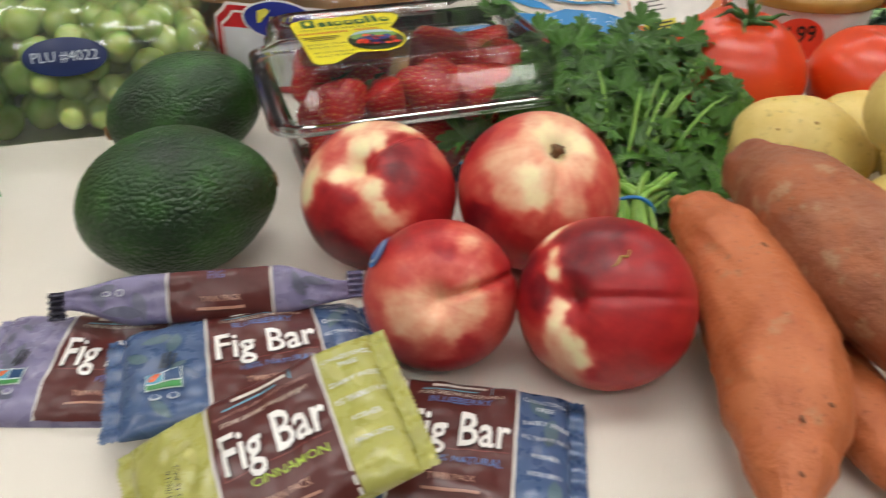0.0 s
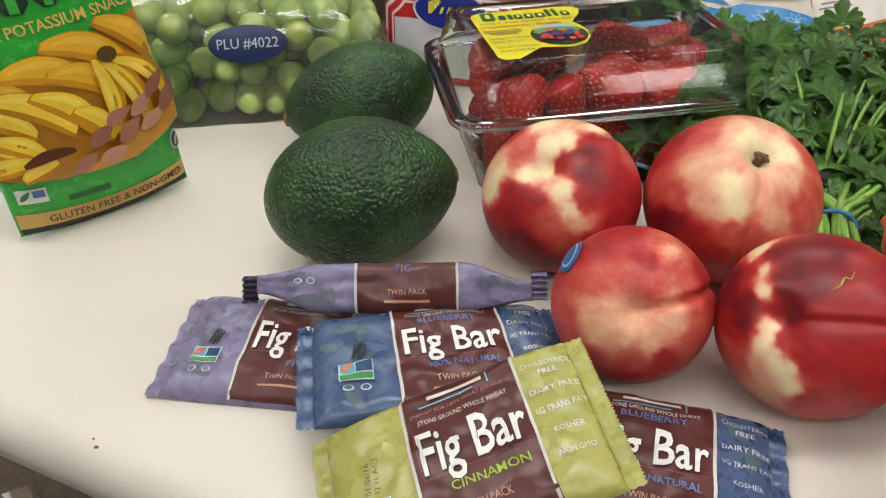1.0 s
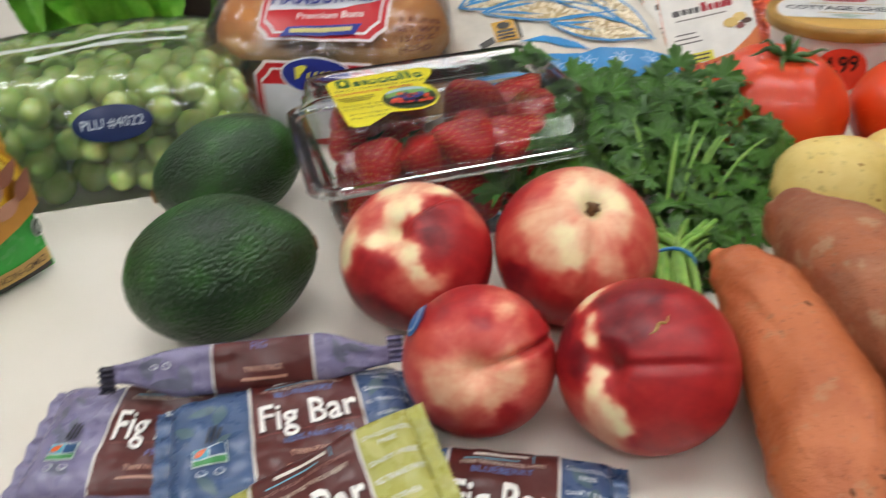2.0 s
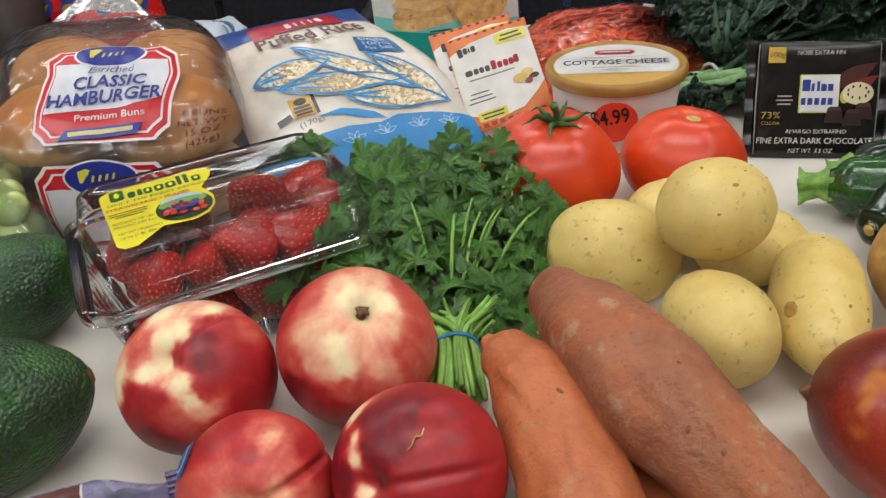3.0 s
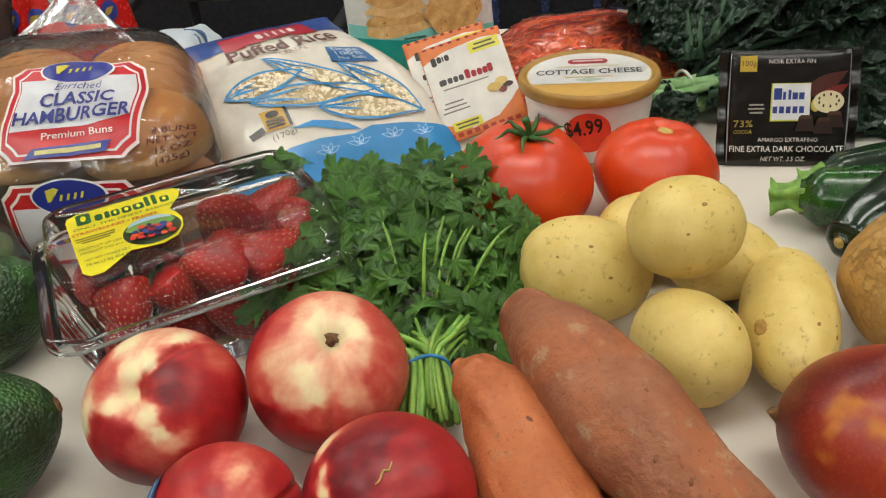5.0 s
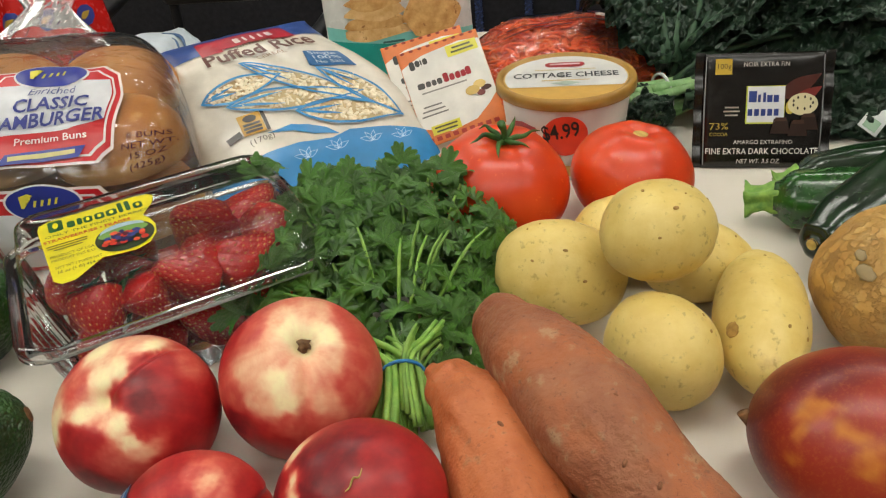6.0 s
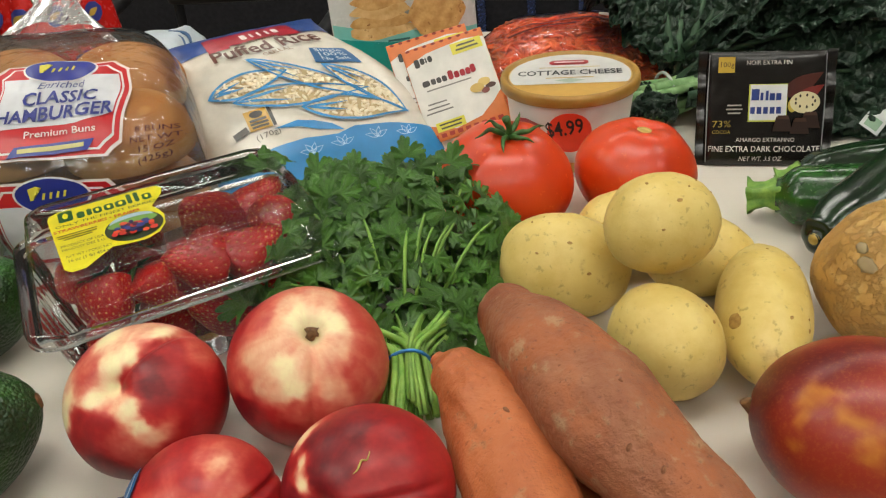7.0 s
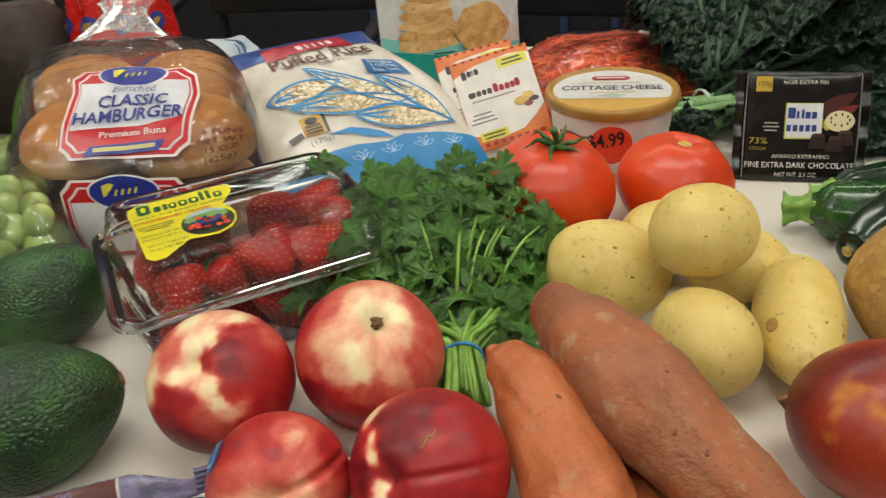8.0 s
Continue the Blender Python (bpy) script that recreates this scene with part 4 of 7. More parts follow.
        for i, s in enumerate(("CHOLESTEROL", "FREE", "DAIRY FREE", "0G TRANS FAT", "KOSHER", "NON GMO")):
            letter(body, S, s, 0.0415, (0.0225, 0.0185, 0.0105, 0.0025, -0.0065, -0.0155)[i], 0.0023, "#d8dce0", width=min(0.0185, 0.0018 * len(s)))
        # certificate square: white border, blue and green fields
        patch(body, S, rect(-0.0415, -0.0175, -0.0275, -0.0075), "#e4ece8", "certificate_mark", 0.0009, 0.005)
        patch(body, S, rect(-0.0345, -0.0135, -0.0279, -0.0080), "#23466e", "certificate_mark", 0.0012, 0.005)
        patch(body, S, rect(-0.0411, -0.0171, -0.0279, -0.0142), "#3f8a4a", "certificate_mark", 0.0012, 0.005)
        patch(body, S, rect(-0.0411, -0.0135, -0.0349, -0.0080), "#5aa8c0", "certificate_mark", 0.0012, 0.005)
        patch(body, S, leafshape(-0.0405, -0.0125, -0.0355, -0.0085, 0.003), "#d8642a", "certificate_mark", 0.0014, 0.004)
        for dx in (-0.038, -0.031):
            patch(body, S, oval(dx, -0.0215, 0.0021, 0.0017, 16), "#d8dce0", "round_mark", 0.0009, 0.004)
            patch(body, S, oval(dx, -0.0215, 0.0015, 0.0012, 14), main, "round_mark", 0.0012, 0.004)
        if flavour == "CINNAMON":
            letter(body, S, "01/06/16", -0.0350, 0.002, 0.0022, "#1b1d22", 0.0012, 84, 0.013)
            letter(body, S, "12 16 AC2", -0.0315, 0.002, 0.0022, "#1b1d22", 0.0012, 84, 0.014)
        else:
            bars(body, S, -0.0345, -0.001, [0.009, 0.010, 0.008], 0.0011, 0.0020, "#1b1d22", 0.0012, 80, "date_stamp")
    else:
        letter(panel, S, "TWIN PACK", 0.0065, -0.002, 0.0027, "#c79a84", width=0.018)
        bars(panel, S, 0.0065, -0.0062, [0.021], 0.0012, 0.002, "#b58672")
        letter(panel, S, "FIG", 0.005, 0.0085, 0.003, "#6f6fa8", width=0.007)
        for dx in (-0.044, -0.038):
            patch(body, S, oval(dx, 0.004, 0.0021, 0.0017, 16), "#d8dce0", "round_mark", 0.0009, 0.004)
            patch(body, S, oval(dx, 0.004, 0.0015, 0.0012, 14), main, "round_mark", 0.0012, 0.004)
    return t


PURPLE, PURPLE_L, BLUE, BLUE_L, GREEN, GREEN_L = "#7d7795", "#656679", "#44597d", "#4f6670", "#a9a758", "#b4b168"
fig_bar(pose(-0.0090, 0.3775, 0.0035, 6, 2, -2) @ Matrix.Scale(0.95, 4), PURPLE, PURPLE_L, "FIG", "#6f6fa8", "purple wrapped fig bar lying under a blue one", seed=1)
fig_bar(pose(0.1450, 0.3240, 0.0045, 2, 1, -9), BLUE, BLUE_L, "BLUEBERRY", "#5d78ae", "blue wrapped fig bar partly under a green one", seed=2)
fig_bar(pose(0.0635, 0.3670, 0.0135, -3, 3, 14.5) @ Matrix.Scale(1.03, 4), BLUE, BLUE_L, "BLUEBERRY", "#5d78ae", "blue wrapped fig bar on top of a purple one", seed=3)
fig_bar(pose(0.0815, 0.3030, 0.0250, 11, -19, 16) @ Matrix.Scale(0.97, 4), GREEN, GREEN_L, "CINNAMON", "#a2b93c", "olive green wrapped fig bar on top of the heap", seed=4)
fig_bar(frame_of((0.040, 0.402, 0.0270), (1, 0.09, 0), (0, -0.80, 0.6)), PURPLE, PURPLE_L, "FIG", "#6f6fa8", "purple wrapped fig bar tipped on its long edge", 0.146, 0.0235, 0.007, 5, False)


# ---- strawberries in a clear box ----
BOX = pose(0.133, 0.588, 0.0, 0, 0, 15)
clam = thing("strawberry_box", BOX, "clear hinged plastic box full of strawberries", "food box")
R = ring_rect
tray = [R(0.140, 0.0858, 0.012, 0.001, wave=0.0012, waves=44), R(0.146, 0.0924, 0.014, 0.006, wave=0.0016, waves=44), R(0.160, 0.1078, 0.014, 0.035, wave=0.0016, waves=44), R(0.168, 0.1166, 0.014, 0.058, wave=0.0008, waves=44), R(0.170, 0.1188, 0.014, 0.062)]


def even(rings):
    """Rings of one point count, resampled round their length."""
    out = []
    for r in rings:
        ln = [0.0]
        for a, b in zip(r, r[1:] + r[:1]):
            ln.append(ln[-1] + (b - a).length)
        q, k = [], 0
        for i in range(176):
            d = ln[-1] * i / 176
            while ln[k + 1] < d:
                k += 1
            a, b = r[k], r[(k + 1) % len(r)]
            q.append(a.lerp(b, (d - ln[k]) / max(1e-9, ln[k + 1] - ln[k])))
        out.append(q)
    return out


v, f = loft(even(tray), True, False)
part("tray", (v, f + [tuple(range(175, -1, -1))]), M_CLAM, clam, "ribbed clear tray")
part("rim", loft(even([R(0.170, 0.1188, 0.014, 0.0615), R(0.186, 0.1342, 0.018, 0.0615), R(0.188, 0.1364, 0.018, 0.0585), R(0.188, 0.1364, 0.018, 0.0655), R(0.186, 0.1342, 0.018, 0.0665), R(0.172, 0.1210, 0.014, 0.0660)]), True, False), M_CLAM, clam)
# the lid climbs in small steps
lidr = [R(0.172, 0.1210, 0.014, 0.0665), R(0.1702, 0.1188, 0.015, 0.0715), R(0.1672, 0.1156, 0.015, 0.0724), R(0.1660, 0.1144, 0.016, 0.0790), R(0.1630, 0.1112, 0.016, 0.0799), R(0.1618, 0.1098, 0.016, 0.0868), R(0.1590, 0.1066, 0.016, 0.0905), R(0.152, 0.0990, 0.014, 0.0920), R(0.146, 0.0924, 0.012, 0.0900)]
v, f = loft(even(lidr), True, False)
lid = part("lid", (v, f + [tuple(range(8 * 176, 9 * 176))]), M_CLAM, clam, "clear lid with a raised edge")


def flat(z):
    return lambda x, y: Vector((x, y, z))


LS = flat(0.0902)
sl = [(-0.0670, 0.0255), (-0.0655, 0.0310), (-0.0600, 0.0345), (-0.0076, 0.0352), (0.0000, 0.0340), (0.0030, 0.0290), (0.0010, 0.0205), (-0.0075, 0.0060), (-0.0050, 0.0000), (-0.0030, -0.0100), (-0.0045, -0.0210), (-0.0097, -0.0305), (-0.0185, -0.0350), (-0.0290, -0.0335), (-0.0366, -0.0318), (-0.0455, -0.0400), (-0.0530, -0.0470), (-0.0600, -0.0475), (-0.0640, -0.0420)]
label_o = patch(lid, LS, sl, "#dccd12", "label", 0.0006, 0.02, "yellow paper label", rough=0.45)
# maker's mark as green strokes of uneven height
for dx, wdt, hgt in ((-0.0565, 0.0085, 0.0150), (-0.0478, 0.0046, 0.0090), (-0.0427, 0.0030, 0.0100), (-0.0378, 0.0052, 0.0090), (-0.0310, 0.0058, 0.0090), (-0.0238, 0.0066, 0.0090), (-0.0182, 0.0028, 0.0150), (-0.0138, 0.0028, 0.0150), (-0.0078, 0.0056, 0.0090)):
    mk = patch(label_o, LS, plaque(dx, 0.0170 + hgt / 2, wdt, hgt, 0.0013), "#1d5a2c", "maker_mark", 0.0010, 0.02)
    if wdt > 0.0050:
        patch(mk, LS, oval(dx, 0.0170 + hgt / 2, wdt * 0.20, hgt * 0.27, 12), "#e3d512", "maker_gap", 0.0013, 0.02)
letter(label_o, LS, "ONLY THE FINEST BERRIES", -0.0335, 0.0120, 0.0034, "#4c5e20", 0.001, 0, 0.060)
letter(label_o, LS, "STRAWBERRIES \u2022 FRAISES", -0.0400, 0.0055, 0.0036, "#c2451c", 0.001, 0, 0.050, 0.03)
bars(label_o, LS, -0.0525, -0.0010, [0.023, 0.022, 0.016], 0.0012, 0.0030, "#6a6420", 0.001)
letter(label_o, LS, "PRODUCT OF USA", -0.0510, -0.0150, 0.0032, "#4d4a18", 0.001, 0, 0.024)
letter(label_o, LS, "PRODUIT DES E.U.", -0.0508, -0.0200, 0.0030, "#4d4a18", 0.001, 0, 0.024)
letter(label_o, LS, "NET WT / POIDS NET", -0.0490, -0.0290, 0.0030, "#4d4a18", 0.001, 0, 0.025)
letter(label_o, LS, "16 oz (1 lb) 454 g", -0.0500, -0.0345, 0.0034, "#4d4a18", 0.001, 0, 0.022, 0.01)
pic = patch(label_o, LS, oval(-0.0215, -0.0145, 0.0168, 0.0178, 40), "#2c3a22", "picture", 0.0010, 0.02, "printed oval picture of berries")
patch(pic, LS, oval(-0.0215, -0.0055, 0.0130, 0.0080, 24), "#9ab8c8", "printed_sky", 0.0012, 0.02)
patch(pic, LS, oval(-0.0215, -0.0090, 0.0145, 0.0060, 24), "#6e9a4a", "printed_field", 0.0014, 0.02)
rnd = random.Random(4)
for i in range(34):
    a, rr = rnd.uniform(0, 6.28), rnd.uniform(0, 1) ** 0.5
    patch(pic, LS, oval(-0.0215 + 0.0130 * rr * math.cos(a), -0.0190 + 0.0100 * rr * math.sin(a), rnd.uniform(0.0014, 0.0026), rnd.uniform(0.0016, 0.0026), 10), rnd.choice(["#c8301c", "#2c3f86", "#1d2a5c", "#d8502a", "#5a1a30"]), "printed_berry", 0.0016 + 0.00005 * i, 0.02)

rnd = random.Random(11)


def berry_meshes(seed):
    def prof(t):
        return 0.0185 * min(1.0, (t / 0.16) ** 0.55) * (1 - 0.72 * soft(t, 0.22, 1.05)) * math.sqrt(max(0.0, 1 - soft(t, 0.80, 1.0) ** 2))
    pits = []
    for i in range(150):
        t = 0.10 + 0.86 * i / 150
        h = math.sqrt(max(0, 1 - (1 - 2 * t) ** 2))
        pits.append(Vector((math.cos(i * 2.39996) * h, math.sin(i * 2.39996) * h, 1 - 2 * t)))
    pit_at = np.array(pits)

    def f(d, sink=True):
        t = (1 - d.z) / 2
        r = prof(t) * (1 + 0.07 * noise.noise(Vector((d.x * 1.5, d.y * 1.5, seed * 3))))
        if sink:
            near = float(np.max(pit_at @ np.array(d)))
            r -= 0.0009 * soft(near, 0.990, 0.999)
        h = math.hypot(d.x, d.y) or 1
        return Vector((d.x / h * r, d.y / h * r, 0.016 - 0.043 * t))
    body = mesh_of("flesh", ball(f, 64, 48), M_STRAW)
    seeds = []
    for d in pits:
        seeds.append(moved(ball(lambda q: Vector((q.x * 0.0005, q.y * 0.0005, q.z * 0.0009)), 6, 4), Matrix.Translation(f(d) * 1.01)))
    seed_me = mesh_of("seeds", join(*seeds), M_SEED)
    star = [Vector((0, 0, 0.0172))]
    for i in range(14):
        a = i * math.pi / 7 + 0.2 * seed
        r = 0.0165 if i % 2 else 0.0045
        star.append(Vector((r * math.cos(a), r * math.sin(a), 0.0168 - (0.003 if i % 2 else 0) + 0.0015 * (i % 3))))
    leaves = star, [(0, 1 + i, 1 + (i + 1) % 14) for i in range(14)]
    return body, seed_me, mesh_of("calyx", leaves, M_SLEAF)


BERRY = [berry_meshes(s) for s in range(3)]
spots = [(-0.058, -0.010, 0.072, 1.00), (-0.048, -0.034, 0.064, 1.0), (-0.022, -0.034, 0.064, 0.9), (0.008, -0.030, 0.066, 1.1), (0.036, -0.030, 0.062, 1.15), (-0.054, 0.026, 0.066, 1.0), (-0.026, 0.002, 0.056, 1.0), (0.026, 0.016, 0.068, 1.35), (0.020, -0.010, 0.060, 1.0),
         (0.058, 0.022, 0.066, 1.05), (0.062, -0.008, 0.064, 1.1), (-0.02, 0.028, 0.060, 1.1), (0.045, -0.028, 0.032, 1.0), (0.062, -0.030, 0.026, 0.75), (0.012, -0.030, 0.030, 1.1), (-0.025, -0.028, 0.030, 1.1), (-0.055, -0.024, 0.030, 1.0),
         (-0.05, 0.022, 0.03, 1.1), (0, 0.02, 0.03, 1.2), (0.045, 0.015, 0.032, 1.2), (-0.02, -0.002, 0.026, 1.0), (0.02, -0.004, 0.026, 1.0)]
for i, (x, y, z, s) in enumerate(spots):
    tip = Vector((rnd.uniform(-0.7, 0.7), rnd.uniform(-1, 0.1), rnd.uniform(-0.5, 0.7))).normalized()
    m = BOX @ Matrix.Translation((x, y, z - 0.004)) @ (-tip).to_track_quat("Z", "Y").to_matrix().to_4x4() @ pose(0, 0, 0, 0, 0, rnd.uniform(0, 360))
    b = thing("strawberry", m, "ripe red strawberry with green leaves, in the clear box", "strawberry", "strawberries in the box")
    s *= 0.90
    b.scale = (s, s, s)
    me = BERRY[i % 3]
    fl = share("flesh", me[0], b, Matrix.Identity(4))
    share("seeds", me[1], fl, Matrix.Identity(4))
    share("calyx", me[2], b, Matrix.Identity(4))


# ---- cilantro ----
def cilantro_leaf(seed):
    rnd = random.Random(seed)
    n = 84
    pts = []
    cut = rnd.uniform(-5, 5)
    for i in range(n + 1):
        a = radians(-124 + 248 * i / n)
        q = abs(math.degrees(a)) + cut
        lobe = 0.36 + 0.64 * max(math.exp(-(q / 31) ** 6), 0.93 * math.exp(-((q - 68) / 30) ** 6), 0.60 * math.exp(-((q - 122) / 18) ** 4))
        tooth = 0.76 + 0.27 * abs(math.cos(8.6 * a + cut * 0.1)) ** 0.45 + 0.02 * rnd.uniform(-1, 1)
        pts.append(Vector((math.sin(a) * lobe * tooth * 0.56, math.cos(a) * lobe * tooth * 0.56, 0)))
    mid = [p * 0.55 for p in pts]
    k1, k2 = rnd.uniform(0.3, 0.7), rnd.uniform(-0.5, 0.5)

    def bend(p):
        return Vector((p.x, p.y, -k1 * (p.x * p.x) - 0.45 * k2 * p.y * p.y + 0.07 * math.cos(9 * math.atan2(p.x, p.y)) * p.length + 0.10 * noise.noise(p * 3 + Vector((seed, 0, 0)))))
    vs = [Vector((0, -0.04, 0))] + [bend(p) for p in mid] + [bend(p) for p in pts]
    fs = []
    for i in range(n):
        fs.append((0, 1 + i + 1, 1 + i))
        fs.append((1 + i, 2 + i, n + 3 + i, n + 2 + i))
    return mesh_of("leaf", (vs, [f[::-1] for f in fs] if seed % 2 else fs), M_CIL)


cil = thing("cilantro_bunch", Matrix.Identity(4), "fresh bunch of green cilantro tied with a blue band", "herbs")
LEAF = [cilantro_leaf(s) for s in range(10)]
rnd = random.Random(21)
TIE = Vector((0.254, 0.470, 0.022))
for i in range(58):
    a, r = rnd.uniform(0, 6.28), 0.0135 * math.sqrt(rnd.random())
    o = Vector((r * math.cos(a), 0, r * math.sin(a)))
    low = Vector((0.247, 0.440, 0.012)) + Vector((o.x * 1.5, rnd.uniform(-0.010, 0.008), max(-0.009, o.z * 0.9)))
    tip = Vector((0.256 + rnd.uniform(-0.034, 0.034), 0.500 + rnd.uniform(-0.012, 0.014), 0.026 + rnd.uniform(-0.014, 0.008)))
    q = TIE + o
    rr = rnd.uniform(0.0012, 0.0024)
    part("stem", tube([low, q, q.lerp(tip, 0.5) + Vector((0, 0, 0.004)), tip], [rr, rr, rr * 0.9, rr * 0.6], 6, 12), M_CSTEM, cil)
part("tie_band", tube([TIE + Vector((0.0145 * math.cos(a), -0.002, 0.0145 * math.sin(a))) for a in [2 * math.pi * i / 16 for i in range(17)]], [0.0011, 0.0011], 6, 48), ink("#2f7fc0", 0.4), cil, "thin blue band")


def crown(u, v, w):
    """A place in the spread crown: u across, v along from the tie, w from below to the upper surface."""
    wide = 0.026 + 0.056 * soft(v, 0.0, 0.45)
    x = 0.256 + 0.004 * v + u * wide * (1.10 if u > 0 else 1.0)
    y = 0.486 + 0.182 * v
    top = 0.034 + 0.043 * soft(v, 0.0, 0.5) - 0.020 * u * u - 0.024 * soft(v, 0.65, 1.0)
    return Vector((x, y, 0.006 + (top - 0.006) * w))


def leaf_pose(lo, hi, depth):
    u, v, w = rnd.uniform(-1, 1), rnd.random() ** 0.85, 1 - depth * rnd.random() ** 1.6
    if v < 0.2 and abs(u) < 0.5 and rnd.random() < 0.7:
        v = rnd.uniform(0.25, 1)
    nrm = Vector((u * 0.7 + rnd.uniform(-0.6, 0.6), -0.55 + rnd.uniform(-0.6, 0.6), 0.8 + rnd.uniform(-0.3, 0.4))).normalized()
    return Matrix.Translation(crown(u, v, w)) @ nrm.to_track_quat("Z", "Y").to_matrix().to_4x4() @ pose(0, 0, 0, 0, 0, rnd.uniform(0, 360)) @ Matrix.Scale(rnd.uniform(lo, hi), 4)


def sprig(at, nrm, turn, size):
    """A leaf of three to five leaflets that share one stalk and face about one way."""
    f = Matrix.Translation(at) @ nrm.to_track_quat("Z", "Y").to_matrix().to_4x4() @ pose(0, 0, 0, 0, 0, turn)
    count = rnd.choice((3, 3, 4, 5))
    for k in range(count):
        a = (k - (count - 1) / 2) * rnd.uniform(62, 80)
        m = f @ pose(0, 0, 0, 0, 0, a) @ pose(0, size * rnd.uniform(0.30, 0.50), rnd.uniform(-0.002, 0.003), rnd.uniform(-32, 12), rnd.uniform(-22, 22), rnd.uniform(-14, 14))
        share("leaf", rnd.choice(LEAF), cil, m @ Matrix.Scale(size * rnd.uniform(0.78, 1.12), 4))


for i in range(76):
    u, v = rnd.uniform(-1, 1.08), rnd.random() ** 0.9
    if v < 0.22 and abs(u) < 0.55:
        v = rnd.uniform(0.3, 1)
    w = 1.04 - 0.42 * rnd.random() ** 1.5
    nrm = Vector((u * 0.5 + rnd.uniform(-0.4, 0.4), -0.62 + rnd.uniform(-0.4, 0.3), 0.75 + rnd.uniform(-0.25, 0.3))).normalized()
    sprig(crown(u, v, w), nrm, rnd.uniform(0, 360), rnd.uniform(0.016, 0.026))
# leaves hanging low between the stems and the potatoes
for x, y, z in ((0.296, 0.492, 0.014), (0.305, 0.503, 0.022), (0.289, 0.505, 0.028), (0.312, 0.522, 0.034), (0.322, 0.536, 0.045), (0.284, 0.485, 0.010), (0.327, 0.546, 0.062)):
    sprig(Vector((x, y, z)), Vector((rnd.uniform(-0.2, 0.4), -0.7, rnd.uniform(0.5, 0.9))).normalized(), rnd.uniform(0, 360), rnd.uniform(0.017, 0.023))
inner = []
for i in range(640):
    me, m = rnd.choice(LEAF), leaf_pose(0.013, 0.022, 0.95)
    inner.append(([m @ q.co for q in me.vertices], [tuple(q.vertices) for q in me.polygons]))
tagged(part("inner_leaves", join(*inner), M_CIL, cil), kind="stuff")
for i in range(18):
    u, v = rnd.uniform(-1, 1), rnd.uniform(0.3, 1)
    p = crown(u, v, 1.0) + Vector((0, 0, 0.003))
    q = crown(u * 0.7, v * 0.55, 0.75)
    part("sprig_stem", tube([q, q.lerp(p, 0.55) + Vector((0, 0, 0.006)), p], [0.0013, 0.0011, 0.0008], 6, 12), M_CSTEM, cil)
# stray sprigs beside the nectarine and on the table by the band
for x, y, z, s, tz in ((0.170, 0.545, 0.036, 0.034, 30), (0.185, 0.535, 0.03, 0.028, -40), (0.283, 0.492, 0.010, 0.026, 160), (0.292, 0.503, 0.014, 0.03, 80), (0.276, 0.480, 0.008, 0.022, 200), (0.300, 0.512, 0.02, 0.03, 20), (0.326, 0.600, 0.075, 0.030, 45), (0.318, 0.605, 0.078, 0.028, -30), (0.208, 0.640, 0.088, 0.030, 100), (0.196, 0.632, 0.086, 0.028, 10)):
    share("leaf", rnd.choice(LEAF), cil, Matrix.Translation((x, y, z)) @ pose(0, 0, 0, rnd.uniform(15, 50), rnd.uniform(-20, 20), tz) @ Matrix.Scale(s, 4))


# ---- hamburger buns in a bag ----
BUNS = pose(0.027, 0.705, 0.0, 0, 0, -15)


def bun_fn(d):
    r, h = 0.0505, math.hypot(d.x, d.y)
    if d.z >= 0:
        return Vector((d.x * r, d.y * r, 0.016 + d.z ** 0.8 * 0.041))
    k = min(1.0, h ** 0.35 / h) if h > 1e-6 else 0.0
    return Vector((d.x * r * k, d.y * r * k, 0.016 + d.z * 0.014))


bun_crust = mesh_of("crust", ball(bun_fn, 56, 40), M_BUN)
bun_seam = mesh_of("cut_side", lathe([(0.0495, 0.008), (0.0512, 0.011), (0.0511, 0.020), (0.0497, 0.024)], 56, False), M_CRUMB)
for k, z in enumerate((0.003, 0.0555)):
    for i, (x, y) in enumerate(((-0.049, 0.064), (0.049, 0.064), (-0.085, 0.162), (0.013, 0.162))):
        b = thing("hamburger_bun", BUNS @ pose(x, y, z + (0.010 if k and i > 1 else 0), 2 * (i - 1), 3 * (1 - i), 50 * i + 20 * k), "golden brown hamburger bun inside the clear bag", "bun", "buns in the bag")
        share("crust", bun_crust, b, Matrix.Identity(4))
        share("cut_side", bun_seam, b, Matrix.Identity(4))
bag = thing("bun_bag", BUNS, "clear plastic bag of hamburger buns with a red and white label", "bread bag")
# the film's outline from the foot of the front over the top to the back, and the lengths along it
OUT = spline([(0, 0.004, 0.002), (0, -0.004, 0.030), (0, -0.002, 0.058), (0, 0.004, 0.0800), (0, 0.030, 0.104), (0, 0.060, 0.121), (0, 0.090, 0.131), (0, 0.120, 0.134), (0, 0.170, 0.136), (0, 0.218, 0.112), (0, 0.226, 0.060), (0, 0.220, 0.003)], 240)
RUN = [0.0]
for p, q in zip(OUT, OUT[1:]):
    RUN.append(RUN[-1] + (q - p).length)
ZERO = next(d for d, p in zip(RUN, OUT) if p.y >= 0.004 and p.z > 0.07)


